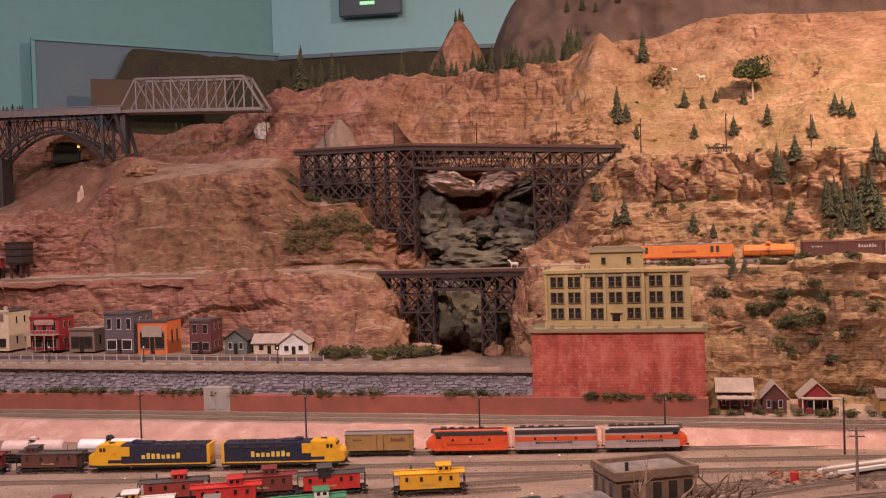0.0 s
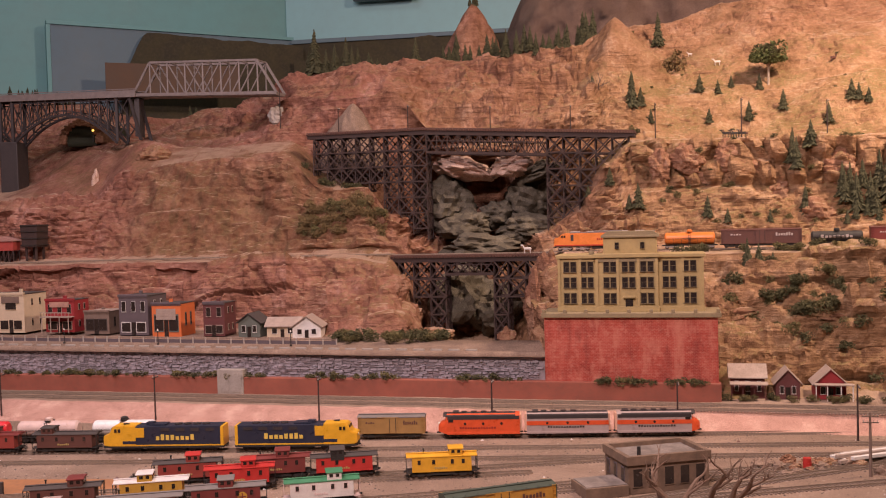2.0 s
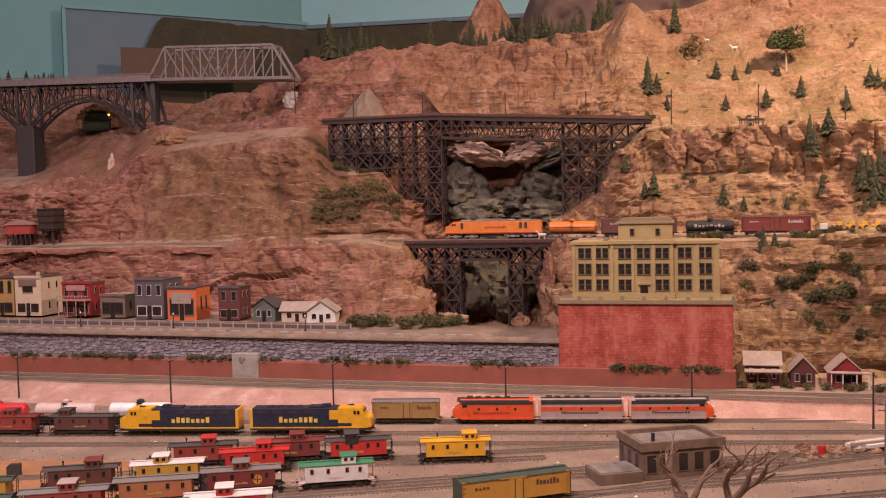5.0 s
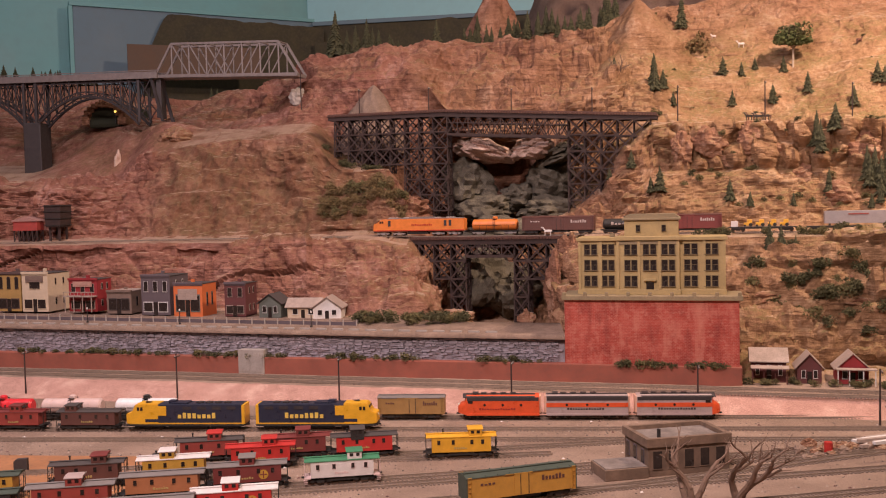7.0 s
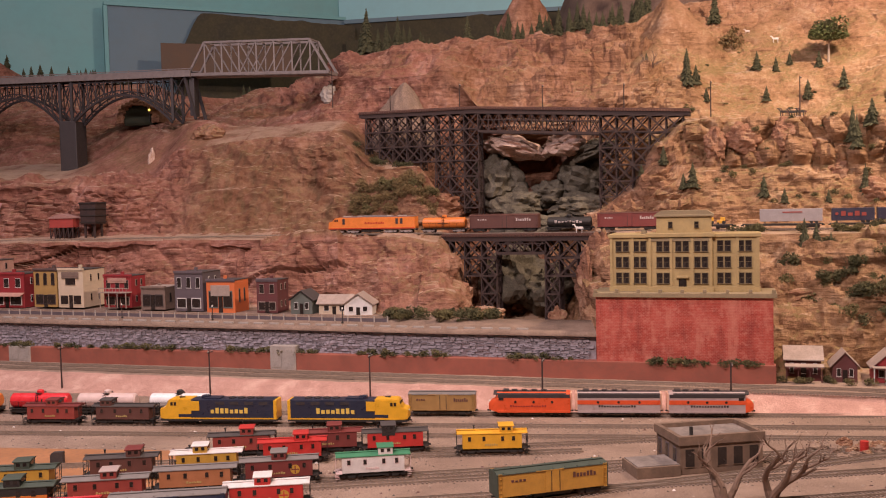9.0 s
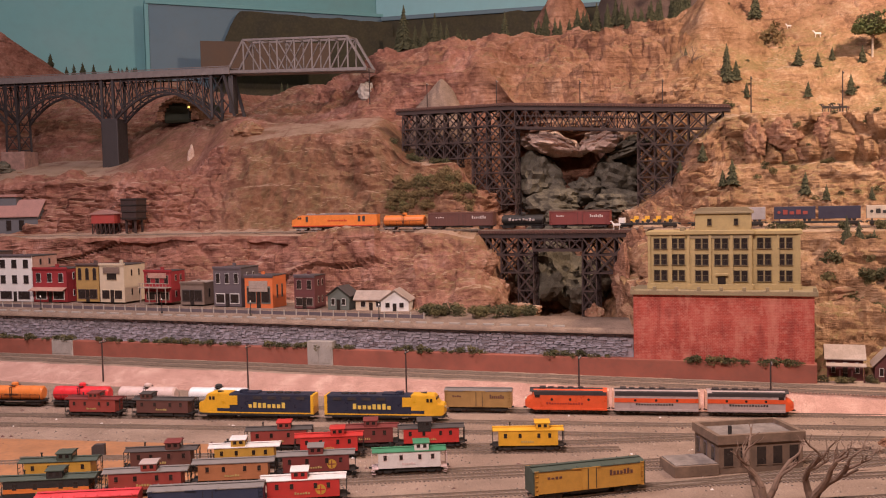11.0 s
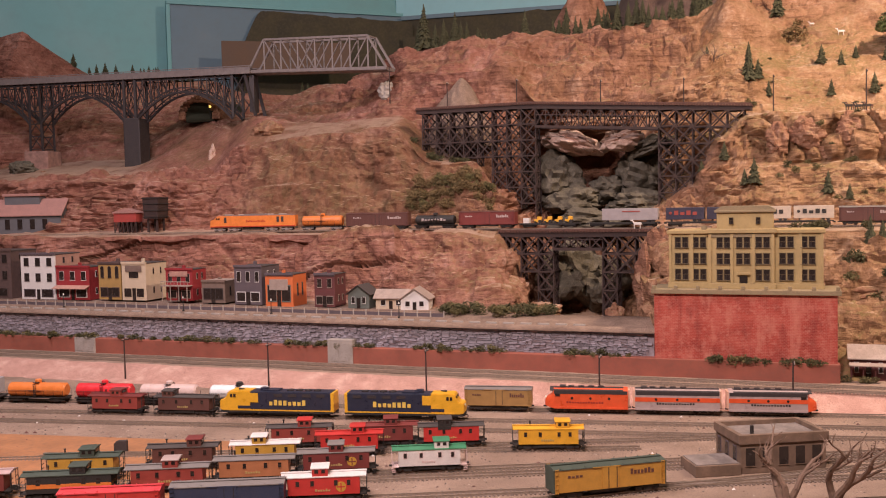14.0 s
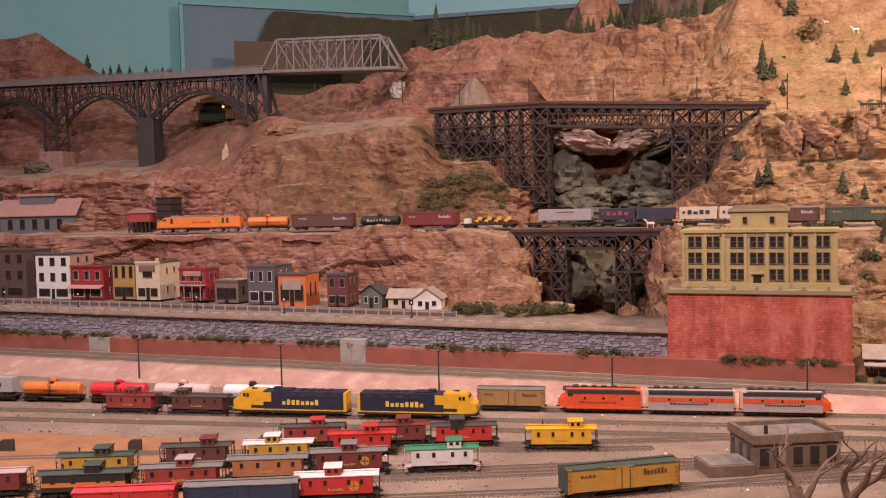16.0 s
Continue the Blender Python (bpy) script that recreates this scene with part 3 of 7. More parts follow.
def trestle(name, label, line, back, turn, x0, x1, deck_z, bents, span, floor, t=.0042, storey=.052, half=.030):
    """deck_z(x): the deck; bents: x of each bent; span: (xa, xb, depth) of the truss between towers; floor(x): foot of a bent."""
    along = Vector((math.cos(radians(turn)), math.sin(radians(turn)), 0))
    across = Vector((-along.y, along.x, 0))
    th = thing(name, pose(0, 0, 0), label, "trestle")

    def at(x, k=0.0):
        return Vector((x, line(x), 0)) + across * half * k
    # deck: ties, stringers, guard rails
    n = int((x1 - x0) / .0085)
    tie = mesh_of("tie", box(fresh(), -.0024, .0024, -half - .006, half + .006, -.0025, .0025), RUSTTIM)
    for i in range(n + 1):
        x = x0 + (x1 - x0) * i / n
        o = new("tie", tie)
        o.parent, o.matrix_basis = th, pose(x, line(x), deck_z(x) - .004, 0, 0, turn)
    knots = [x0, -.1, x1] if x0 < -.3 else [x0, x1]
    for k, w, dz, nm, mt in ((-1.1, .004, .001, "guard_timber", RUSTTIM), (1.1, .004, .001, "guard_timber", RUSTTIM), (-.9, .007, -.012, "stringer", TIMBER), (-.3, .007, -.012, "stringer", TIMBER), (.3, .007, -.012, "stringer", TIMBER), (.9, .007, -.012, "stringer", TIMBER)):
        bm = fresh()
        for a, c in zip(knots, knots[1:]):
            pa, pc = at(a, k), at(c, k)
            beam(bm, (pa.x, pa.y, deck_z(a) + dz), (pc.x, pc.y, deck_z(c) + dz), w, w if dz > 0 else .011)
        part(nm, bm, mt, th)
    feet = {}
    for x in bents:
        zt = deck_z(x) - .017
        zb = floor(x)
        feet[x] = zb
        if zt - zb < .012:
            continue
        p = at(x)
        zs = [zt - storey * i for i in range(int((zt - zb) / storey) + 1)] + [zb + .004]
        bent = None
        for z in zs:
            k = 1.0 + (zt - z) * .35
            a, c = p - across * half * k, p + across * half * k
            bm = beam(fresh(), (a.x, a.y, z), (c.x, c.y, z), t * 1.1, t * .8)
            if bent is None:
                bent = part("bent", bm, TIMBER, th)
            else:
                part("sill", bm, TIMBER, bent)
        for za, zc in zip(zs, zs[1:]):
            for s in (1, -1):
                a, c = p - across * half * s * .95, p + across * half * s
                part("sway_brace", beam(fresh(), (a.x, a.y, za), (c.x, c.y, zc), t * .6), TIMBER, bent)
        post_row(bent, p, zt, zb, along, across, half, t * .8)
    rear = fresh()
    for xa, xc in zip(bents, bents[1:]):
        if span and xa >= span[0] - 1e-4 and xc <= span[1] + 1e-4:
            continue
        zt = min(deck_z(xa), deck_z(xc)) - .017
        zb = max(feet[xa], feet[xc])
        zs = [zt - storey * i for i in range(int(max(0, zt - zb) / storey) + 1)]
        for k in (-1.0, 1.0):
            for i, z in enumerate(zs):
                kk = k * (1.02 + (zt - z) * .35)
                a, c = at(xa, kk), at(xc, kk)
                pieces = [("girt", (a.x, a.y, z), (c.x, c.y, z), t)]
                zz = z - storey
                if zz >= zb - .02:
                    k2 = k * (1.02 + (zt - zz) * .35)
                    a2, c2 = at(xa, k2), at(xc, k2)
                    pieces += [("brace", (a.x, a.y, z), (c2.x, c2.y, zz), t * .95), ("brace", (c.x, c.y, z), (a2.x, a2.y, zz), t * .95)]
                for nm, p, q, w in pieces:
                    if k < 0:
                        part(nm, beam(fresh(), p, q, w), TIMBER, th)
                    else:
                        beam(rear, p, q, w)
    tagged(part("rear_bracing", rear, TIMBER, th), kind="stuff")
    if span:
        xa, xc, depth = span
        m = max(4, round((xc - xa) / .034))
        for k in (-1, 1):
            for dz, w in ((-.017, .007), (-depth * .5, .003), (-depth, .008)):
                pa, pc = at(xa, k), at(xc, k)
                part("span_chord", beam(fresh(), (pa.x, pa.y, deck_z(xa) + dz), (pc.x, pc.y, deck_z(xc) + dz), w * .8, w), TIMBER, th)
            for i in range(m):
                ua, uc = xa + (xc - xa) * i / m, xa + (xc - xa) * (i + 1) / m
                pa, pc = at(ua, k), at(uc, k)
                za, zc = deck_z(ua), deck_z(uc)
                part("span_upright", beam(fresh(), (pa.x, pa.y, za - .017), (pa.x, pa.y, za - depth), t * .8), TIMBER, th)
                part("span_diagonal", beam(fresh(), (pa.x, pa.y, za - .017), (pc.x, pc.y, zc - depth), t * .7), TIMBER, th)
                part("span_diagonal", beam(fresh(), (pc.x, pc.y, zc - .017), (pa.x, pa.y, za - depth), t * .7), TIMBER, th)
    return th


def upper_deck(x):
    return .748 if x < -.1 else .748 - .062 * (x + .1)


UB = [-.47 + .0485 * i for i in range(9)] + [.305 + .05 * i for i in range(6)]


def upper_floor(x):
    pts = [(-.5, .60), (-.33, .575), (-.25, .53), (-.2, .43), (-.1, .385), (-.06, .37), (.29, .36), (.36, .37), (.40, .44), (.46, .50), (.48, .60), (.6, .64)]
    for (a, za), (b, zb) in zip(pts, pts[1:]):
        if a <= x <= b:
            return za + (zb - za) * (x - a) / (b - a)
    return .6


trestle("high_trestle", "tall dark creosoted timber trestle crossing the canyon", upper_y, 3.2, UPPER_TURN, -.49, .575, upper_deck, UB, (-.082, .305, .078), upper_floor)


def low_floor(x):
    pts = [(-.2, .27), (-.165, .25), (-.12, .19), (-.1, .10), (-.02, .05), (.11, .06), (.15, .09), (.2, .2), (.26, .27)]
    for (a, za), (b, zb) in zip(pts, pts[1:]):
        if a <= x <= b:
            return za + (zb - za) * (x - a) / (b - a)
    return .2


trestle("low_trestle", "dark timber trestle with a rust-brown deck at the canyon mouth", mid_y, 2.84, MID_TURN, -.185, .262, lambda x: .341,
        [-.165, -.12, -.07, -.025, .115, .155, .205, .25], (-.025, .115, .055), low_floor, t=.0045)


# ---- steel through-truss bridge and arch viaduct ----
def line_T(x):
    return 3.45 - .27 * x


def truss_bridge():
    th = thing("truss_bridge", pose(0, 0, 0), "grey steel through-truss railway bridge with riveted lattice sides", "bridge")
    xa, xb, n = -1.228, -.641, 8

    def z0(x):
        return .946 + (x + .935) * -.047

    def at(f, k):
        x = xa + (xb - xa) * f
        return Vector((x + .26 * .035 * k, line_T(x) + .035 * k, 0)), z0(x)
    for k in (-1, 1):
        bm = fresh()
        p, q = at(0, k), at(1, k)
        beam(bm, (p[0].x, p[0].y, p[1]), (q[0].x, q[0].y, q[1]), .007, .012)
        part("bottom_chord", bm, STEELGREY, th)
        bm = fresh()
        p, q = at(1 / n, k), at(1 - 1 / n, k)
        beam(bm, (p[0].x, p[0].y, p[1] + .123), (q[0].x, q[0].y, q[1] + .123), .008)
        part("top_chord", bm, STEELGREY, th)
        for f0, f1 in ((0, 1 / n), (1, 1 - 1 / n)):
            bm = fresh()
            p, q = at(f0, k), at(f1, k)
            beam(bm, (p[0].x, p[0].y, p[1]), (q[0].x, q[0].y, q[1] + .123), .008)
            part("end_post", bm, STEELGREY, th)
        for i in range(1, n):
            bm = fresh()
            p = at(i / n, k)
            beam(bm, (p[0].x, p[0].y, p[1]), (p[0].x, p[0].y, p[1] + .123), .005)
            part("upright", bm, STEELGREY, th)
            if 1 <= i < n - 1 or i == n - 1:
                j = i + 1 if i < n / 2 else i - 1
                bm = fresh()
                q = at(j / n, k)
                beam(bm, (p[0].x, p[0].y, p[1] + .123), (q[0].x, q[0].y, q[1]), .0045)
                part("diagonal", bm, STEELGREY, th)
    for i in range(1, n):
        bm = fresh()
        p, q = at(i / n, -1), at(i / n, 1)
        beam(bm, (p[0].x, p[0].y, p[1] + .123), (q[0].x, q[0].y, q[1] + .123), .005)
        part("sway_strut", bm, STEELGREY, th)
    bm = fresh()
    c0, c1 = at(0, 0), at(1, 0)
    beam(bm, (c0[0].x, c0[0].y, c0[1] - .002), (c1[0].x, c1[0].y, c1[1] - .002), .072, .012)
    part("deck", bm, STEELGREY, th)
    p = at(.0, 0)
    part("rocker_post", box(fresh(), p[0].x - .01, p[0].x + .01, p[0].y - .03, p[0].y + .03, p[1] - .16, p[1] - .012, .002), DARKSTEEL, th, "dark steel end support")


truss_bridge()


def arch_viaduct():
    th = thing("arch_viaduct", pose(0, 0, 0), "dark steel arch viaduct with lattice spandrels and a trestle tower", "bridge")

    def dz(x):
        return .972 + (-1.22 - x) * .028

    def at(x, k):
        return (x + .26 * .035 * k, line_T(x) + .035 * k)

    def bm_beam(bm, xa, za, xb, zb, k, w, h=None):
        a, c = at(xa, k), at(xb, k)
        beam(bm, (a[0], a[1], za), (c[0], c[1], zb), w, h)
    bm = fresh()
    xs = (-1.215, -3.4)
    for a, c in zip(xs, xs[1:]):
        bm_beam(bm, a, dz(a) - .008, c, dz(c) - .008, 0, .085, .016)
    part("deck", bm, DARKSTEEL, th)
    for k in (-1.25, 1.25):
        bm = fresh()
        for a, c in zip(xs, xs[1:]):
            bm_beam(bm, a, dz(a) + .010, c, dz(c) + .010, k, .003)
            bm_beam(bm, a, dz(a) - .008, c, dz(c) - .008, k, .006, .026)
        for x in np.arange(-1.22, -3.4, -.03):
            bm_beam(bm, x, dz(x), x, dz(x) + .010, k, .0018)
        part("railing", bm, STEELGREY, th, "pale grey handrail")
    piers = [(-1.275, .785), (-1.80, .60), (-2.305, .685), (-2.82, .62), (-3.35, .62)]
    for (xa, _), (xb, _) in zip(piers, piers[1:]):
        xa, xb = xa - .03, xb + .03
        n = 12
        for k in (-1, 1):
            bm = fresh()
            pts = []
            for i in range(n + 1):
                f = i / n
                x = xa + (xb - xa) * f
                pts.append((x, dz(x) - .082 - .115 * (2 * f - 1) ** 2))
            for i, (p, q) in enumerate(zip(pts, pts[1:])):
                bm_beam(bm, p[0], p[1], q[0], q[1], k, .008)
                bm_beam(bm, p[0], p[1] + .018, q[0], q[1] + .018, k, .004)
                bm_beam(bm, p[0], p[1], q[0], q[1] + .018, k, .003)
                bm_beam(bm, p[0], p[1], p[0], dz(p[0]) - .016, k, .004)
                if abs(2 * (i + .5) / n - 1) > .25:
                    bm_beam(bm, p[0], p[1] + .018, q[0], dz(q[0]) - .016, k, .0028)
                    bm_beam(bm, q[0], q[1] + .018, p[0], dz(p[0]) - .016, k, .0028)
            bm_beam(bm, pts[0][0], dz(xa) - .03, pts[-1][0], dz(xb) - .03, k, .004)
            part("arch_rib", bm, DARKSTEEL, th)
    def tower_piece(name, xa, za, xb, zb, k, w):
        piece = fresh()
        bm_beam(piece, xa, za, xb, zb, k, w)
        part(name, piece, DARKSTEEL, th)
    for i, (x, zf) in enumerate(piers):
        bm = fresh()
        if i == 2:
            for k in (-1, 1):
                for s in (-1, 1):
                    bm_beam(bm, x + s * .025, dz(x) - .016, x + s * .034, zf, k, .007)
                for za in np.linspace(dz(x) - .03, zf + .01, 6):
                    bm_beam(bm, x - .032, za, x + .032, za, k, .004)
                for za, zc in zip(np.linspace(dz(x) - .03, zf + .01, 5), np.linspace(dz(x) - .03, zf + .01, 5)[1:]):
                    bm_beam(bm, x - .03, za, x + .032, zc, k, .003)
                    bm_beam(bm, x + .03, za, x - .032, zc, k, .003)
            part("lattice_tower", bm, DARKSTEEL, th)
            c = at(x, 0)
            part("footing", box(fresh(), c[0] - .055, c[0] + .055, c[1] - .06, c[1] + .06, zf - .09, zf, .004), PINKCON, th, "dusty pink concrete footing")
            continue
        for s in (-1, 1):
            for k in (-1, 1):
                foot = x + s * .028 + (.045 if i == 0 and s > 0 else 0)
                tower_piece("leg", x + s * .028, dz(x) - .016, foot, .80 if i else zf, k, .010)
        for za, zc in ((dz(x) - .02, .87), (.87, .80)):
            for k in (-1, 1):
                tower_piece("brace", x - .028, za, x + .028, zc, k, .0035)
                tower_piece("brace", x + .028, za, x - .028, zc, k, .0035)
        c = at(x, 0)
        if i == 0:
            continue
        part("pier", box(fresh(), c[0] - (.036 if i else .022), c[0] + (.036 if i else .022), c[1] - .05, c[1] + .05, zf - .12 if i else .72, .805, .004), DARKSTEEL, th, "dark stained pier")


arch_viaduct()


# ---- boards behind the layout ----
def boards():
    olive = paint("dark_olive_backdrop_hill", (0.060, 0.048, 0.026), .9, .4, 9, .3)
    brown = paint("brown_board", (0.13, 0.075, 0.05), .8, .2, 12, .2)
    b = thing("backdrop_board", pose(-.96, 5.90, 0, 0, 0, 30), "blue-grey backdrop board with a teal capping strip", "backdrop", kind="structure")
    part("panel", box(fresh(), -1.385, 0, 0, .02, .6, 1.550), BLUEGREY, b)
    part("capping", box(box(fresh(), -1.405, 0, -.012, .03, 1.550, 1.570, .003), -1.408, -1.386, -.012, .03, .6, 1.549, .003), TEAL, b)
    c = thing("backdrop_rail", pose(-.96, 5.86, 0, 0, 0, -8), "dark low backdrop board with a teal rail before the pale wall", "backdrop", kind="structure")
    part("panel", box(fresh(), 0, 1.6, 0, .02, .6, 1.52), olive, c)
    part("capping", box(fresh(), 0, 1.6, -.012, .03, 1.52, 1.545, .003), BLUEGREY, c)

    def profile(name, m, x0, x1, top, label, mt):
        pts = [(x0, .7)]
        for i in range(60):
            f = i / 59
            x = x0 + (x1 - x0) * f
            pts.append((x, top(f) + .018 * noise.fractal(Vector((x * 6, 2, 0)), 1, 2, 4)))
        pts.append((x1, .7))
        single(name, prism(fresh(), pts, 0, .02), mt, label, "backdrop", kind="structure", m=m)
    profile("backdrop_hill", pose(-.93, 5.78, 0, 0, 0, 26), -1.0, .05, lambda f: 1.30 + .235 * smooth01(f * 7) - .04 * f, "dark olive painted profile hill behind the bridges", olive)
    profile("backdrop_ridge", pose(-.93, 5.72, 0, 0, 0, -8), 0, 1.5, lambda f: 1.40 + .12 * math.exp(-((f - .55) / .16) ** 2) - .03 * f, "dark olive painted ridge behind the pinnacle", olive)
    single("brown_panel", box(fresh(), -.90, -.2, 0, .02, 1.16, 1.32), brown, "plain brown fascia panel behind the truss bridge", "panel", kind="structure", m=pose(-1.0, 5.45, 0, 0, 0, 22))
    glow = bpy.data.materials.new("green_led")
    glow.use_nodes = True
    p = glow.node_tree.nodes["Principled BSDF"]
    p.inputs["Emission Color"].default_value, p.inputs["Emission Strength"].default_value = (.02, .8, .2, 1), .9
    s = thing("wall_display", pose(-.575, 5.88, 1.765, 0, 0, -8), "black wall-mounted display with a lit green readout", "display")
    part("case", box(fresh(), 0, .38, -.05, -.005, 0, .28, .006), paint("black_plastic", (.035, .055, .075), .4), s)
    part("readout", box(fresh(), .13, .22, -.053, -.049, .062, .082, .001), glow, s, "glowing green figures")


def portal():
    """A dark tunnel mouth under the viaduct, with a small lit lamp beside it."""
    p = thing("tunnel_portal", pose(-1.52, 4.10, .842, 0, 0, -14), "dark tunnel mouth with a pale rock lip under the viaduct", "tunnel")
    # Solid block whose dark green stands in for the shaded hollow.
    bm = box(fresh(), -.075, .075, -.10, .12, -.055, .035, .012)
    part("opening", bm, paint("tunnel_shade_green", (.018, .022, .010), .95), p)
    for i in range(13):
        a = math.pi * i / 12
        r = random.Random(i)
        s = .016 * r.uniform(.7, 1.3)
        x, z = math.cos(a) * .088, -.03 + math.sin(a) * .075
        part("lip_stone", box(fresh(), x - s, x + s, -.11, .02, z - s * .8, z + s * .8, .004), LAND, p)
    glow = bpy.data.materials.new("yellow_lamp_glow")
    glow.use_nodes = True
    q = glow.node_tree.nodes["Principled BSDF"]
    q.inputs["Emission Color"].default_value, q.inputs["Emission Strength"].default_value = (1, .6, .1, 1), 2.0
    lamp = part("lamp_post", rod(fresh(), (.062, -.112, -.04), (.062, -.112, .005), .0018, 8), BLACKP, p)
    bm = fresh()
    bmesh.ops.create_uvsphere(bm, u_segments=10, v_segments=8, radius=.005, matrix=pose(.062, -.112, .008))
    part("lamp", bm, glow, lamp, "small lit yellow lamp")


BLACKP = paint("black_post", (.02, .02, .02), .6)
portal()
boards()


# ---- railway track ----
def track(p, q, z, label="weathered railway track on ballast", ties=True, gauge=.0165):
    p, q = Vector((*p, z)), Vector((*q, z))
    L = (q - p).length
    ang = math.degrees(math.atan2(q.y - p.y, q.x - p.x))
    th = thing("railway_track", pose(p.x, p.y, z, 0, 0, ang), label, "track", "tracks", "structure")
    for s in (-1, 1):
        part("rail", box(fresh(), 0, L, s * gauge / 2 - .0006, s * gauge / 2 + .0006, .0, .0030), RAIL, th)
    n = int(L / .0068)
    verts, faces = [], []
    rnd = random.Random(int(L * 1000))
    for i in range(n):
        x = i * .0068 + .002 + rnd.uniform(-.0005, .0005)
        y = rnd.uniform(-.0008, .0008)
        k = len(verts)
        for zz in (-.001, .0006):
            verts += [(x, y - .0145, zz), (x + .0028, y - .0145, zz), (x + .0028, y + .0145, zz), (x, y + .0145, zz)]
        faces += [(k + 4, k + 5, k + 6, k + 7), (k, k + 1, k + 5, k + 4), (k + 2, k + 3, k + 7, k + 6), (k + 1, k + 2, k + 6, k + 5), (k + 3, k, k + 4, k + 7)]
    me = bpy.data.meshes.new("ties")
    me.from_pydata(verts, [], faces)
    me.materials.append(TIE)
    o = new("ties", me)
    o.parent = th
    tagged(o, kind="stuff")
    return th


def sf_y(x):
    return 1.872 - .055 * x


def f_y(x):
    return 1.965 - .055 * x


track((-3.4, sf_y(-3.4)), (2.2, sf_y(2.2)), .001)
track((-3.4, f_y(-3.4) + .02), (2.4, f_y(2.4)), .001)
track((-3.4, 1.82 + .15), (1.9, 1.74 - .05), .001)
track((-3.6, wall_y(-3.6) - .052), (2.4, wall_y(2.4) - .052), .032)
track((-3.6, wall_y(-3.6) - .105), (2.4, wall_y(2.4) - .105), .032)
for x, y, h, a, b in ((-.034, 1.669, 5, .9, .16), (-.206, 1.684, 9, 1.0, .5), (-.224, 1.528, 11, .9, 1.5), (-.371, 1.462, 11, .9, 1.5), (-.358, 1.369, 11, .8, 1.5), (.055, 1.422, 21, .4, .75), (-.05, 1.30, 13, .6, 1.2)):
    c, s = math.cos(radians(h)), math.sin(radians(h))
    track((x - c * a, y - s * a), (x + c * b, y + s * b), .001)
for xa, xb in ((-3.4, -1.9), (-1.9, -1.0), (-1.0, -.82), (-.82, -.64), (-.64, -.47), (-.47, -.185)):
    track((xa, mid_y(xa)), (xb, mid_y(xb)), .345)
track((-.185, mid_y(-.185)), (.262, mid_y(.262)), .343)
track((.262, mid_y(.262)), (2.8, mid_y(2.8)), .345)
track((-.49, upper_y(-.49)), (-.1, upper_y(-.1)), .749)


# ---- rolling stock ----
BLACK = paint("black_underframe", (.022, .018, .017), .65, .3, 120, .2)
WHEEL = paint("rusty_wheel", (.09, .05, .035), .5, .3, 160, .2, metal=.4)
SILVERTRUCK = paint("silver_truck", (.34, .29, .27), .5, .2, 120, .2)
COLOUR = {}


def col(name, rgb, rough=.45, vary=.12, grime=.18):
    if name not in COLOUR:
        COLOUR[name] = paint(name, rgb, rough, vary, 70, .08, grime=grime)
    return COLOUR[name]


def truck(car, x, mt=None, axles=2, base=.026):
    bm = fresh()
    h = base / 2 + .006
    for s in (-1, 1):
        box(bm, x - h, x + h, s * .0115 - .0012, s * .0115 + .0012, .0052, .0088, .0004)
        box(bm, x - .006, x + .006, s * .0118 - .0016, s * .0118 + .0016, .003, .0098, .0004)
        for i in range(axles):
            xx = x - base / 2 + base * i / (axles - 1)
            box(bm, xx - .0026, xx + .0026, s * .0118 - .0017, s * .0118 + .0017, .0038, .0088, .0004)
    box(bm, x - .004, x + .004, -.012, .012, .006, .010)
    t = part("truck", bm, mt or BLACK, car)
    for i in range(axles):
        xx = x - base / 2 + base * i / (axles - 1)
        bm = fresh()
        for s in (-1, 1):
            rod(bm, (xx, s * .0075, .0058), (xx, s * .0100, .0058), .0056, 14)
        rod(bm, (xx, -.0075, .0058), (xx, .0075, .0058), .0013, 6)
        part("wheelset", bm, WHEEL, t)


def coupler(car, L):
    for s in (-1, 1):
        part("coupler", box(fresh(), s * L / 2 - .004, s * L / 2 + .004, -.0014, .0014, .0085, .0115, .0004), BLACK, car)


def marks(car, mt, x0, x1, z0, z1, y, n, seed=1, name="lettering"):
    """Plain bars of the size of a painted name."""
    rnd = random.Random(seed)
    bm = fresh()
    w = (x1 - x0) / n
    for i in range(n):
        h = 1.0 if i in (0, n - 2) else rnd.choice((.66, .66, .72, .9))
        box(bm, x0 + i * w, x0 + i * w + w * .68, y - .0004, y + .0002, z0, z0 + (z1 - z0) * h)
    part(name, bm, mt, car)


def ladder(bm, x, y, z0, z1, w=.005):
    for i in range(6):
        z = z0 + (z1 - z0) * i / 5
        box(bm, x - w / 2, x + w / 2, y - .0006, y + .0006, z - .0003, z + .0003)
    for s in (-1, 1):
        box(bm, x + s * w / 2 - .0003, x + s * w / 2 + .0003, y - .0006, y + .0006, z0 - .001, z1 + .001)


def roof_shape(L, W, z, rise, over=.001):
    bm = fresh()
    n = 8
    out = []
    for i in range(n + 1):
        f = i / n * 2 - 1
        out.append((f * (W / 2 + over), z + rise * (1 - f * f)))
    out = [(W / 2 + over, z - .0012)] + out[::-1] + [(-W / 2 - over, z - .0012)]
    a = [bm.verts.new((-L / 2 - over, y, zz)) for y, zz in out]
    b = [bm.verts.new((L / 2 + over, y, zz)) for y, zz in out]
    bm.faces.new(a)
    bm.faces.new(b[::-1])
    m = len(a)
    for i in range(m):
        bm.faces.new((a[i], a[(i + 1) % m], b[(i + 1) % m], b[i]))
    bmesh.ops.recalc_face_normals(bm, faces=bm.faces[:])
    return bm


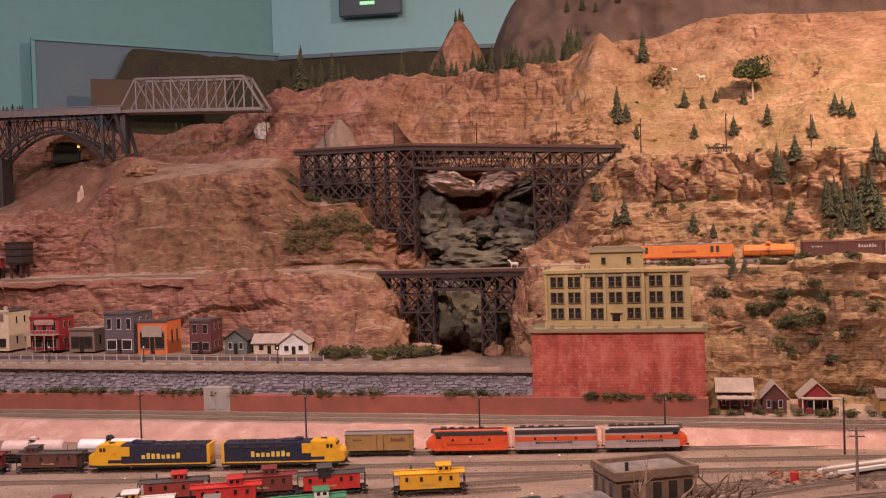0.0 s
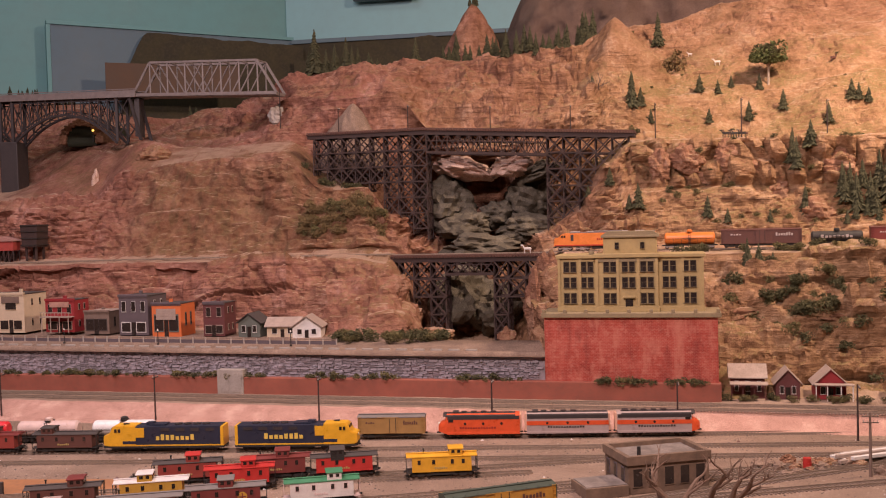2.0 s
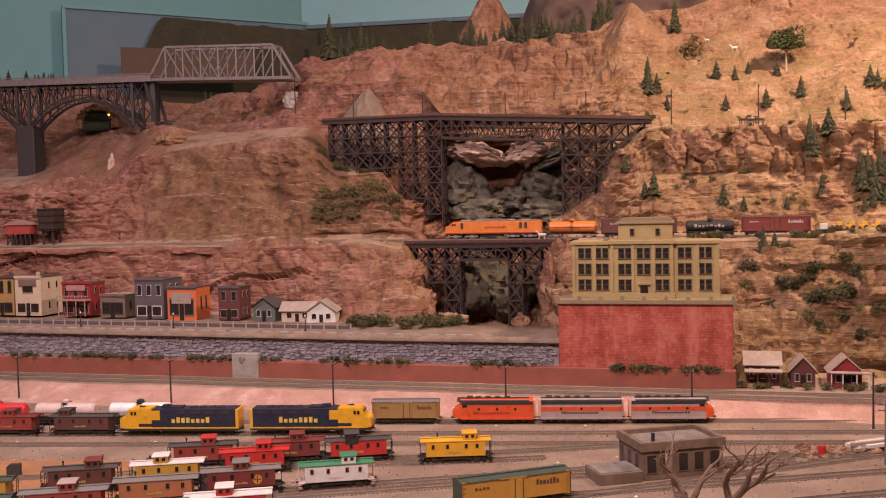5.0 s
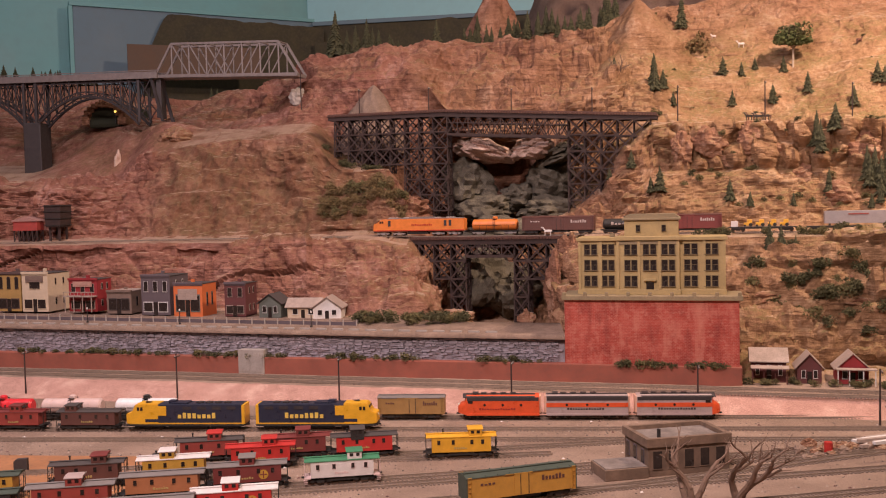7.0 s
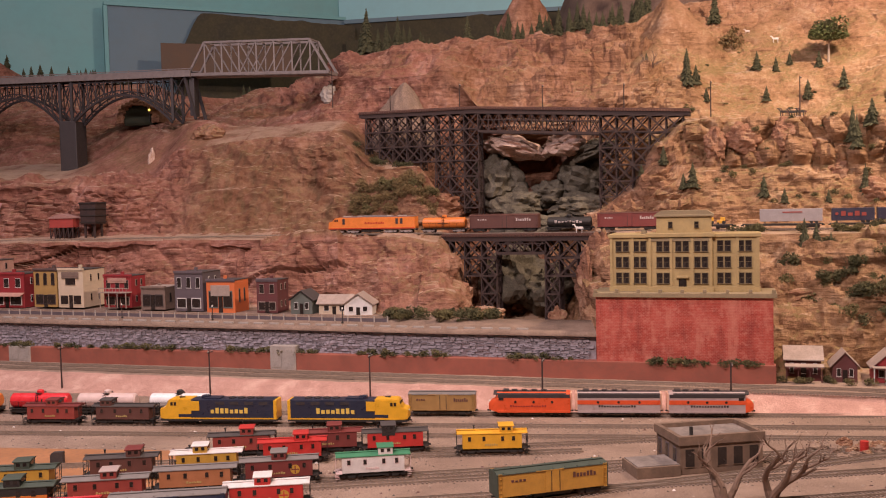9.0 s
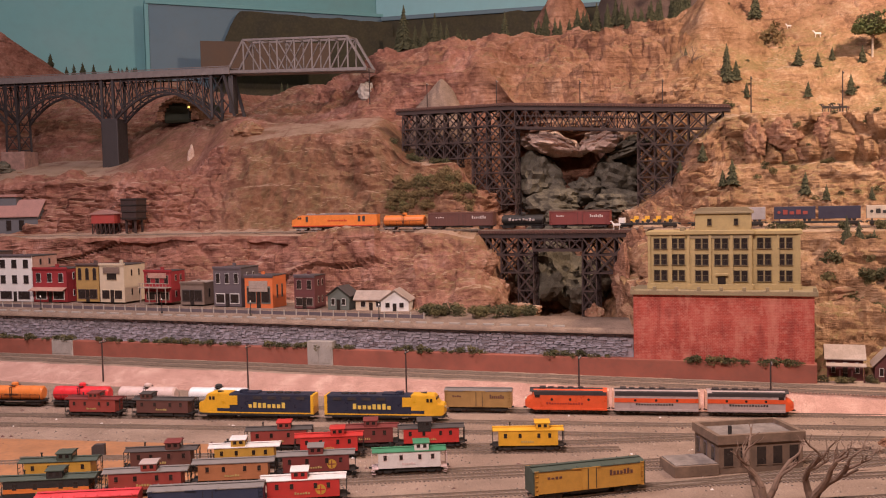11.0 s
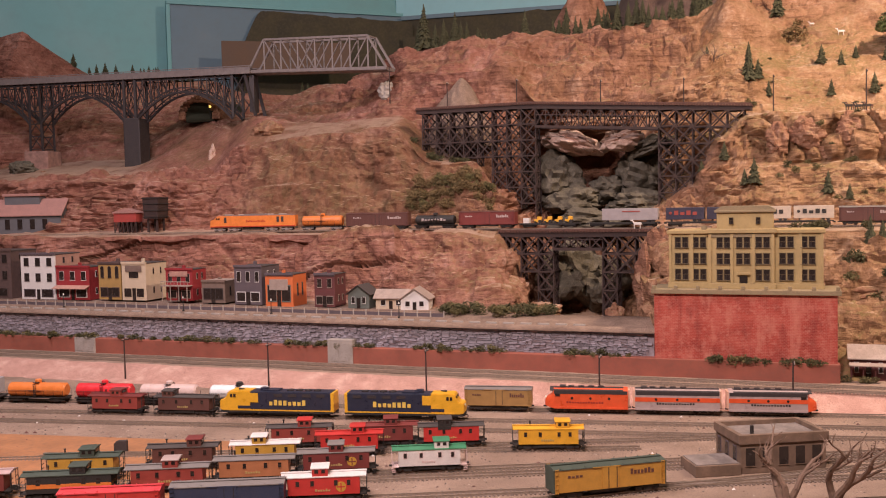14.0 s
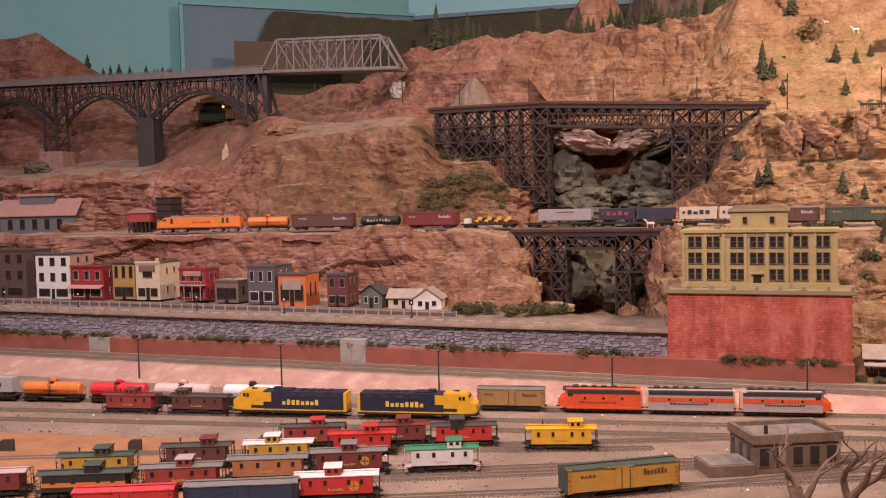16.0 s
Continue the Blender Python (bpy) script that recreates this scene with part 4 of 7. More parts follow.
def boxcar(m, label, body, roof, L=.165, H=.034, door=True, name_mt=None, group="freight cars", seed=1, ribs=0, ends=None):
    c = thing("boxcar", m, label, "boxcar", group)
    W = .034
    z0, z1 = .0115, .0115 + H
    part("body", box(fresh(), -L / 2, L / 2, -W / 2, W / 2, z0, z1, .0006), body, c)
    r = part("roof", roof_shape(L, W, z1, .0028), roof, c)
    bm = box(fresh(), -L / 2, L / 2, -.0035, .0035, z1 + .0036, z1 + .0042)
    part("running_board", bm, roof, r)
    rib = mesh_of("roof_rib", box(fresh(), -.0004, .0004, -W / 2, W / 2, .0006, .0016), roof)
    for i in range(9):
        o = new("roof_rib", rib)
        o.parent, o.matrix_basis = r, pose(-L / 2 + L * (i + .5) / 9, 0, z1)
    if door:
        for s in (-1, 1):
            y = s * (W / 2 + .0006)
            d = part("door", box(fresh(), -.013, .013, y - .0008, y + .0008, z0 + .001, z1 - .001, .0003), body, c)
            part("door_rail", box(fresh(), -.028, .016, y - .0011, y + .0011, z1 - .0012, z1 - .0002), body, d)
            for xx in (-.0035, .0095):
                part("door_bar", box(fresh(), xx - .0005, xx + .0005, y - .0014, y + .0014, z0 + .002, z1 - .002), BLACK, d)
    for e in (-1, 1):
        if ends:
            part("car_end", box(fresh(), e * L / 2 - .0012, e * L / 2 + .0012, -W / 2 - .0004, W / 2 + .0004, z0, z1, .0003), ends, c, "dark green car end")
    if ribs:
        rib = mesh_of("side_rib", box(fresh(), -.0006, .0006, -W / 2 - .0008, W / 2 + .0008, z0, z1 - .0004), body)
        for i in range(ribs):
            x = -L / 2 + L * (i + .5) / ribs
            if abs(x) > .015:
                o = new("side_rib", rib)
                o.parent, o.matrix_basis = c, pose(x, 0, 0)
    for s in (-1, 1):
        for e in (-1, 1):
            bm = fresh()
            ladder(bm, e * (L / 2 - .004), s * (W / 2 + .0008), z0, z1)
            part("ladder", bm, body, c)
    part("underframe", box(box(fresh(), -L / 2 + .004, L / 2 - .004, -.008, .008, .0085, z0), -.03, .03, -.013, .013, .006, z0), BLACK, c)
    if name_mt:
        marks(c, name_mt, L * .18, L * .40, z0 + H * .55, z0 + H * .78, -W / 2 - .0004, 7, seed)
        marks(c, name_mt, -L * .38, -L * .24, z0 + H * .62, z0 + H * .72, -W / 2 - .0004, 4, seed + 5, "number_bars")
    for s in (-1, 1):
        truck(c, s * (L / 2 - .027))
    coupler(c, L)
    return c


def tank_car(m, label, shell, L=.14, r=.0155, dome=None, group="freight cars", band=None, trucks=None, name_mt=None):
    c = thing("tank_car", m, label, "tank car", group)
    zc = .0125 + r
    bm = fresh()
    rod(bm, (-L / 2 + .008, 0, zc), (L / 2 - .008, 0, zc), r, 28)
    for s in (-1, 1):
        rod(bm, (s * (L / 2 - .008), 0, zc), (s * (L / 2 - .0045), 0, zc), r, 28, r * .75) if s > 0 else rod(bm, (s * (L / 2 - .0045), 0, zc), (s * (L / 2 - .008), 0, zc), r * .75, 28, r)
    part("tank", bm, shell, c, smooth=False)
    d = part("dome", rod(rod(fresh(), (0, 0, zc + r * .8), (0, 0, zc + r + .006), .0075, 18), (0, 0, zc + r + .006), (0, 0, zc + r + .008), .0075, 18, .004), dome or shell, c)
    part("platform", box(box(box(fresh(), -.016, .016, -.0185, -.0155, zc - .001, zc), -.016, .016, .0155, .0185, zc - .001, zc), -.006, .006, -.012, .012, zc + r + .001, zc + r + .0018), BLACK, d)
    for x in (-.3, -.1, .1, .3):
        part("band", rod(fresh(), (x * L - .0006, 0, zc), (x * L + .0006, 0, zc), r + .0005, 28), band or shell, c)
    part("frame", box(box(fresh(), -L / 2, L / 2, -.006, .006, .009, .0125), -L / 2 + .003, L / 2 - .003, -.0165, .0165, .0110, .0122), BLACK, c)
    bm = fresh()
    for s in (-1, 1):
        rod(bm, (-L / 2 + .006, s * .0178, zc), (L / 2 - .006, s * .0178, zc), .0004, 6)
        for i in range(7):
            x = -L / 2 + .006 + (L - .012) * i / 6
            rod(bm, (x, s * .0165, .0122), (x, s * .0178, zc), .0004, 5)
        ladder(bm, 0, s * .0178, .0125, zc + r * .9)
    part("handrail", bm, BLACK, c)
    if name_mt:
        marks(c, name_mt, -L * .3, L * .3, zc - .003, zc + .005, -r - .0006, 8, 3)
    for s in (-1, 1):
        truck(c, s * (L / 2 - .024), trucks)
    coupler(c, L)
    return c


def caboose(m, label, body, roof, L=.12, cup=.15, cupola=None, cup_roof=None, emblem=None, H=.027, group="stored cabooses", seed=2, rails=None, stripe=None, wide=0.0):
    """cup: the cupola's place along the car, -0.5 to 0.5; wide: how far an extended cupola juts out."""
    c = thing("caboose", m, label, "caboose", group)
    W, B = .033, L - .022
    z0, z1 = .0115, .0115 + H
    part("body", box(fresh(), -B / 2, B / 2, -W / 2, W / 2, z0, z1, .0005), body, c)
    r = part("roof", roof_shape(L - .004, W, z1, .0025), roof, c)
    part("running_board", box(fresh(), -L / 2, L / 2, -.003, .003, z1 + .0032, z1 + .0038), roof, r)
    if cup is not None:
        x = cup * B
        k = part("cupola", box(fresh(), x - .0115, x + .0115, -W / 2 + .001 - wide, W / 2 - .001 + wide, z1 - (.006 if wide else 0), z1 + .0125, .0004), cupola or body, c)
        bm = roof_shape(.025, W - .002 + 2 * wide, z1 + .0125, .0016)
        bmesh.ops.translate(bm, vec=(x, 0, 0), verts=bm.verts)
        part("cupola_roof", bm, cup_roof or roof, k)
        for s in (-1, 1):
            for dx in (-.005, .005):
                y = s * (W / 2 - .001 + wide)
                part("cupola_window", box(fresh(), x + dx - .0028, x + dx + .0028, y - .0004, y + .0004, z1 + .0048, z1 + .0098), GLASS_DARK, k)
        for e in (-1, 1):
            part("cupola_window", box(fresh(), x + e * .0115 - .0004, x + e * .0115 + .0004, -.008, .008, z1 + .0052, z1 + .0098), GLASS_DARK, k)
    rnd = random.Random(seed)
    for s in (-1, 1):
        for f in (-.38, -.14, .16, .36):
            x = f * B + rnd.uniform(-.002, .002)
            y = s * W / 2
            w = part("window", box(fresh(), x - .0033, x + .0033, y - .0006, y + .0006, z0 + H * .46, z0 + H * .82), rails or body, c)
            part("pane", box(fresh(), x - .0026, x + .0026, y - .0008, y + .0008, z0 + H * .50, z0 + H * .79), GLASS_DARK, w)
    if stripe:
        part("stripe", box(fresh(), -B / 2, B / 2, -W / 2 - .0004, W / 2 + .0004, z0 + H * .28, z0 + H * .52), stripe, c)
    if emblem:
        bm = fresh()
        x = B * .24
        y = -W / 2 - .0004
        bmesh.ops.create_cone(bm, cap_ends=True, segments=24, radius1=.0075, radius2=.0075, depth=.0004, matrix=pose(x, y, z0 + H * .42, 90, 0, 0))
        e = part("emblem", bm, emblem, c, "plain round gold emblem")
        part("emblem_cross", box(box(fresh(), x - .0009, x + .0009, y - .0005, y, z0 + H * .42 - .006, z0 + H * .42 + .006), x - .006, x + .006, y - .0005, y, z0 + H * .42 - .0009, z0 + H * .42 + .0009), body, e)
    for e in (-1, 1):
        bm = fresh()
        xa, xb = e * B / 2, e * (L / 2 - .001)
        box(bm, min(xa, xb), max(xa, xb), -W / 2, W / 2, z0 - .0012, z0)
        for s in (-1, 1):
            box(bm, xb - .0005, xb + .0005, s * .0155 - .0005, s * .0155 + .0005, z0, z1)
            for k in range(3):
                box(bm, xb - e * (.001 + .0008 * k) - .003, xb - e * (.001 + .0008 * k) + .003, s * .015 - .002, s * .015 + .002, z0 - .0035 - .0026 * k, z0 - .0029 - .0026 * k)
            for zz in (.35, .6):
                box(bm, xb - .0004, xb + .0004, s * .004, s * .0155, z0 + H * zz, z0 + H * zz + .0008) if s > 0 else box(bm, xb - .0004, xb + .0004, s * .0155, s * .004, z0 + H * zz, z0 + H * zz + .0008)
        rod(bm, (xb, .006, z0), (xb, .006, z1), .0005, 6)
        part("end_platform", bm, rails or BLACK, c)
    part("smoke_jack", rod(rod(fresh(), (-B * .3, .006, z1), (-B * .3, .006, z1 + .008), .0012, 8), (-B * .3, .006, z1 + .008), (-B * .3, .006, z1 + .0095), .002, 8), BLACK, c)
    part("underframe", box(box(fresh(), -B / 2, B / 2, -.010, .010, .0085, z0), -.022, .022, -.014, .014, .0055, z0), BLACK, c)
    marks(c, rails or col("dull_gold", (.45, .33, .12)), -B * .12, B * .10, z0 + H * .2, z0 + H * .33, -W / 2 - .0004, 6, seed)
    for s in (-1, 1):
        truck(c, s * (L / 2 - .026))
    coupler(c, L)
    return c


NAVY = col("navy_blue_enamel", (.022, .026, .05), .35)
YEL = col("warm_yellow_enamel", (.78, .40, .025), .38)
LETTER = col("letter_yellow", (.75, .52, .10))


def cowl_diesel(m, label):
    """Long cowl-bodied passenger diesel; its cab is at +x."""
    L, W, H = .245, .036, .040
    c = thing("cowl_locomotive", m, label, "locomotive", "blue and yellow locomotives")
    z0 = .013
    z1 = z0 + H
    part("body", box(fresh(), -L / 2 + .006, L / 2 - .066, -W / 2, W / 2, z0, z1, .0012), NAVY, c)
    part("rear_end", box(fresh(), -L / 2 + .001, -L / 2 + .0075, -W / 2 - .0003, W / 2 + .0003, z0, z1 - .001, .001), YEL, c, "yellow rear end")
    prism_out = [(L / 2 - .068, z0 + .0), (L / 2 - .010, z0), (L / 2 - .001, z0 + .002), (L / 2 - .001, z0 + .022), (L / 2 - .012, z0 + .0245), (L / 2 - .019, z1 - .002), (L / 2 - .021, z1 + .001), (L / 2 - .068, z1 + .001)]
    bm = prism(fresh(), prism_out, -W / 2 - .0003, W / 2 + .0003)
    bmesh.ops.bevel(bm, geom=bm.edges[:], offset=.0014, segments=2, affect="EDGES")
    cab = part("cab", bm, YEL, c, "yellow cab and nose")
    for s in (-1, 1):
        y = s * (W / 2 + .0006)
        part("colour_sweep", box(fresh(), L / 2 - .069, L / 2 - .040, y - .0004, y + .0004, z0 + .005, z0 + .011, .0004), NAVY, c)
        part("yellow_sweep", box(fresh(), L / 2 - .084, L / 2 - .066, y - .0006, y + .0002 if s < 0 else y + .0006, z0 + .018, z1 - .003, .0004), YEL, c)
        part("sill_stripe", box(fresh(), -L / 2 + .006, L / 2 - .02, y - .0004, y + .0004, z0 + .001, z0 + .0034), YEL, c)
        for dx in (.026, .033):
            part("cab_window", box(fresh(), L / 2 - dx - .0025, L / 2 - dx + .0025, y - .0005, y + .0005, z1 - .012, z1 - .005, .0003), GLASS_DARK, cab)
        for i in range(4):
            x = -L / 2 + .028 + i * .03
            part("side_grille", box(fresh(), x - .009, x + .009, y - .0003, y + .0003, z1 - .010, z1 - .004), DARKSTEEL, c)
        part("walk_step", box(fresh(), -L / 2 + .002, L / 2 - .002, y - .001, y + .001, z0 - .003, z0 + .0005), BLACK, c)
    for s in (-1, 1):
        part("windscreen", box(fresh(), L / 2 - .0175, L / 2 - .0155, s * .008 - .0055, s * .008 + .0055, z1 - .011, z1 - .004), GLASS_DARK, cab)
    part("headlight", rod(fresh(), (L / 2 - .003, 0, z0 + .017), (L / 2 + .0003, 0, z0 + .017), .0025, 12), col("lamp_glass", (.7, .65, .5)), cab)
    for i in range(4):
        x = -L / 2 + .04 + i * .019
        part("roof_fan", rod(fresh(), (x, 0, z1), (x, 0, z1 + .0025), .0075, 18), DARKSTEEL, c)
    part("roof_hatch", box(box(fresh(), -.004, .03, -.012, .012, z1, z1 + .003, .0006), L / 2 - .10, L / 2 - .085, -.007, .007, z1, z1 + .006, .0006), NAVY, c)
    part("horn", rod(fresh(), (L / 2 - .05, .004, z1 + .003), (L / 2 - .038, .004, z1 + .003), .001, 8, .002), BLACK, c)
    part("fuel_tank", box(fresh(), -.045, .035, -.014, .014, .0045, z0 - .0005, .002), BLACK, c)
    part("frame", box(fresh(), -L / 2, L / 2, -.014, .014, .010, z0), BLACK, c)
    marks(c, LETTER, -.062, .018, z0 + .0125, z0 + .0235, -W / 2 - .0005, 8, 4)
    marks(c, LETTER, -.062, .018, z0 + .0125, z0 + .0235, W / 2 + .0005, 8, 4)
    for s in (-1, 1):
        truck(c, s * .078, None, 3, .046)
    coupler(c, L)
    return c


WPORANGE = col("orange_red_enamel", (.72, .095, .028), .35)
WPSILVER = col("warm_silver_enamel", (.44, .33, .31), .35)
ROOFBLK = col("sooty_roof", (.04, .03, .03), .6)
CREAM = col("peach_diaphragm", (.72, .42, .30))


def f_unit(m, label, lower, nose=0):
    """Rounded cab or booster unit; nose: +1 or -1 for the cab's end, 0 for a booster."""
    L, W, H = .168, .0355, .038
    c = thing("streamlined_locomotive", m, label, "locomotive", "orange and silver locomotives")
    z0 = .0115
    z1 = z0 + H
    e0 = -L / 2 + (.018 if nose < 0 else .002)
    e1 = L / 2 - (.018 if nose > 0 else .002)
    bm = fresh()
    out = [(-W / 2, z0), (W / 2, z0), (W / 2, z1 - .010), (W / 2 - .002, z1 - .004), (W / 2 - .007, z1), (-W / 2 + .007, z1), (-W / 2 + .002, z1 - .004), (-W / 2, z1 - .010)]
    a = [bm.verts.new((e0, y, z)) for y, z in out]
    b = [bm.verts.new((e1, y, z)) for y, z in out]
    bm.faces.new(a[::-1])
    bm.faces.new(b)
    for i in range(8):
        bm.faces.new((a[i], a[(i + 1) % 8], b[(i + 1) % 8], b[i]))
    bmesh.ops.recalc_face_normals(bm, faces=bm.faces[:])
    part("body", bm, lower, c)
    part("roof", roof_shape(e1 - e0 - .003, W - .005, z1 - .0035, .0048), ROOFBLK, c)
    for i in range(4):
        x = e0 + .035 + i * .020
        part("roof_fan", rod(fresh(), (x, 0, z1), (x, 0, z1 + .003), .006, 16), ROOFBLK, c)
    part("steam_hatch", box(fresh(), e0 + .012, e0 + .024, -.009, .009, z1, z1 + .0035, .0006), ROOFBLK, c)
    for s in (-1, 1):
        y = s * (W / 2 + .0003)
        if lower is WPSILVER:
            part("orange_band", box(fresh(), e0, e1, y - .0004, y + .0004, z0 + .014, z0 + .0225), WPORANGE, c)
        part("roof_edge", box(fresh(), e0 + .001, e1 - .001, y - .0011 if s > 0 else y, y if s > 0 else y + .0011, z1 - .0110, z1 - .0040), ROOFBLK, c)
        for i in range(3):
            x = e0 + (e1 - e0) * (.25 + .25 * i)
            part("porthole", rod(fresh(), (x, y - .0006, z0 + .0185), (x, y + .0006, z0 + .0185), .0026, 14), GLASS_DARK, c)
        marks(c, BLACK if lower is WPSILVER else col("dark_red_letter", (.30, .03, .02)), -.04, .035, z0 + .0085, z0 + .0125, y, 14, 9)
        part("skirt", box(fresh(), e0, e1, y - .0008, y + .0008, z0 - .003, z0 + .001), lower, c)
    if nose:
        n = nose
        xa, xb = (e1, L / 2) if n > 0 else (e0, -L / 2)
        bm = fresh()
        rings = []
        for f, wy, zt in ((0, 1.0, z1 - .001), (.16, 1.0, z1 - .010), (.30, .97, z1 - .0145), (.6, .86, z1 - .0165), (.85, .64, z1 - .020), (1.0, .40, z1 - .025)):
            x = xa + (xb - xa) * f
            zb = z0 - .002 + (.004 * f)
            ring = []
            for k in range(13):
                u = math.pi * k / 12
                cy, cz = math.cos(u), math.sin(u)
                yy = W / 2 * wy * math.copysign(abs(cy) ** .45, cy)
                ring.append(bm.verts.new((x, yy, zb + (zt - zb) * cz ** .45)))
            rings.append(ring)
        for p, q in zip(rings, rings[1:]):
            for k in range(12):
                bm.faces.new((p[k], p[k + 1], q[k + 1], q[k]))
        bm.faces.new(rings[-1])
        bmesh.ops.recalc_face_normals(bm, faces=bm.faces[:])
        nz = part("nose", bm, WPORANGE, c, "rounded orange nose", smooth=True)
        part("headlight", rod(fresh(), (xb - n * .006, 0, z0 + .0165), (xb + n * .0004, 0, z0 + .0165), .003, 12), col("lamp_glass", (.7, .65, .5)), nz)
        for s in (-1, 1):
            x = xa + n * .0012
            part("windscreen", box(fresh(), x - .0014, x + .0014, s * .0075 - .0052, s * .0075 + .0052, z1 - .0085, z1 - .003), GLASS_DARK, nz)
            part("cab_window", box(fresh(), xa - n * .008 - .005, xa - n * .008 + .005, s * (W / 2 + .0003) - .0005, s * (W / 2 + .0003) + .0005, z1 - .016, z1 - .0105), GLASS_DARK, c)
    for e in (-1, 1):
        if e != nose:
            x = e * (L / 2 - .001)
            part("diaphragm", box(fresh(), x - .003, x + .003, -.012, .012, z0 + .001, z1 - .002, .001), CREAM, c)
    part("fuel_tank", box(fresh(), -.024, .024, -.013, .013, .0045, z0, .0015), BLACK, c)
    for s in (-1, 1):
        truck(c, s * .052, None, 2, .030)
    coupler(c, L)
    return c


def turbine(m, label):
    """Long orange turbine locomotive with four trucks; leads with its -x end."""
    OR = col("faded_orange_enamel", (.76, .22, .045), .4)
    L, W, H = .285, .036, .036
    c = thing("turbine_locomotive", m, label, "locomotive")
    z0 = .014
    z1 = z0 + H
    out = [(-L / 2, z0), (L / 2, z0), (L / 2, z1), (-L / 2 + .030, z1), (-L / 2 + .022, z1 - .003), (-L / 2 + .014, z1 - .011), (-L / 2 + .002, z1 - .014)]
    bm = prism(fresh(), out, -W / 2, W / 2)
    bmesh.ops.bevel(bm, geom=bm.edges[:], offset=.0012, segments=2, affect="EDGES")
    body = part("body", bm, OR, c)
    part("roof", box(box(fresh(), -L / 2 + .045, L / 2 - .004, -.013, .013, z1, z1 + .003, .001), -.03, .05, -.010, .010, z1 + .003, z1 + .006, .001), col("grey_roof", (.21, .17, .16), .6), c)
    for i in range(5):
        x = -L / 2 + .06 + i * .045
        part("roof_hatch", box(fresh(), x - .012, x + .012, -.008, .008, z1 + .003, z1 + .005, .0005), col("pale_hatch", (.5, .42, .38)), c)
    for s in (-1, 1):
        y = s * (W / 2 + .0003)
        part("stripe", box(fresh(), -L / 2 + .004, L / 2 - .001, y - .0004, y + .0004, z0 + .0005, z0 + .0035), col("red_stripe", (.45, .04, .02)), c)
        for dx in (.024, .031):
            part("cab_window", box(fresh(), -L / 2 + dx - .0025, -L / 2 + dx + .0025, y - .0005, y + .0005, z1 - .012, z1 - .006), GLASS_DARK, body)
        for x in (-.09, .085, .10):
            part("grille", box(fresh(), x - .004, x + .004, y - .0005, y + .0005, z0 + .015, z1 - .004), DARKSTEEL, c)
        marks(c, col("red_stripe", (.45, .04, .02)), -.02, .045, z0 + .016, z0 + .022, y, 12, 6)
    part("windscreen", box(fresh(), -L / 2 + .016, -L / 2 + .019, -.013, .013, z1 - .0095, z1 - .004), GLASS_DARK, body)
    part("fuel_tank", box(fresh(), -.035, .03, -.013, .013, .005, z0, .002), BLACK, c)
    part("frame", box(fresh(), -L / 2, L / 2, -.012, .012, .011, z0), SILVERTRUCK, c)
    for x in (-.112, -.062, .062, .112):
        truck(c, x, SILVERTRUCK, 2, .028)
    coupler(c, L)
    return c


def flat_car(m, label, L=.18, deck=None, group="freight cars"):
    c = thing("flatcar", m, label, "flatcar", group)
    bm = box(fresh(), -L / 2, L / 2, -.017, .017, .0115, .0140, .0004)
    box(bm, -L / 2 + .01, L / 2 - .01, -.0165, -.0150, .0085, .0115)
    box(bm, -L / 2 + .01, L / 2 - .01, .0150, .0165, .0085, .0115)
    part("deck", bm, deck or BLACK, c)
    for s in (-1, 1):
        truck(c, s * (L / 2 - .027))
    coupler(c, L)
    return c


def trailer_load(c, x0, x1, body, name_mt=None, H=.033, seed=1):
    """A road trailer carried as part of its flatcar."""
    z = .020
    t = part("trailer", box(fresh(), x0, x1, -.0145, .0145, z, z + H, .0006), body, c)
    bm = fresh()
    for i in range(7):
        x = x0 + (x1 - x0) * (i + .5) / 7
        box(bm, x - .0004, x + .0004, -.0149, .0149, z, z + H)
    part("trailer_ribs", bm, body, t)
    bm = fresh()
    for x in (x1 - .015, x1 - .027):
        for s in (-1, 1):
            rod(bm, (x, s * .009, .0185), (x, s * .0135, .0185), .0046, 14)
    box(bm, x0 + .012, x0 + .015, -.010, .010, .014, z)
    part("trailer_wheels", bm, BLACK, t)
    if name_mt:
        marks(c, name_mt, x0 + (x1 - x0) * .22, x1 - (x1 - x0) * .14, z + H * .38, z + H * .75, -.0150, 4, seed)
        bm = fresh()
        bmesh.ops.create_cone(bm, cap_ends=True, segments=16, radius1=.004, radius2=.004, depth=.0005, matrix=pose(x0 + (x1 - x0) * .12, -.0151, z + H * .55, 90))
        part("roundel", bm, name_mt, t)


# yard trains
def on_sf(x, flip=0):
    return pose(x, sf_y(x), .0025, 0, 0, math.degrees(math.atan(-.055)) + flip)


def on_f(x, flip=0):
    return pose(x, f_y(x), .0025, 0, 0, math.degrees(math.atan(-.055)) + flip)


cowl_diesel(on_sf(-.322), "navy blue cowl diesel with yellow cab on a yard track")
cowl_diesel(on_sf(-.587, 180), "navy blue cowl diesel coupled back to back, yellow cab trailing")
BROWN = col("boxcar_brown", (.12, .045, .035), .6)
MAROON = col("weathered_maroon", (.19, .035, .03), .55)
RED = col("bright_caboose_red", (.52, .035, .03), .42)
DULLRED = col("dull_brick_red", (.30, .05, .038), .55)
WHITE = col("off_white_enamel", (.74, .66, .62), .45)
GREEN = col("roof_green", (.06, .22, .11), .5)
GREY = col("car_roof_grey", (.20, .17, .155), .7)
DKROOF = col("dark_tar_roof", (.07, .055, .05), .75)
ORANGE = col("bright_orange", (.72, .20, .04), .42)
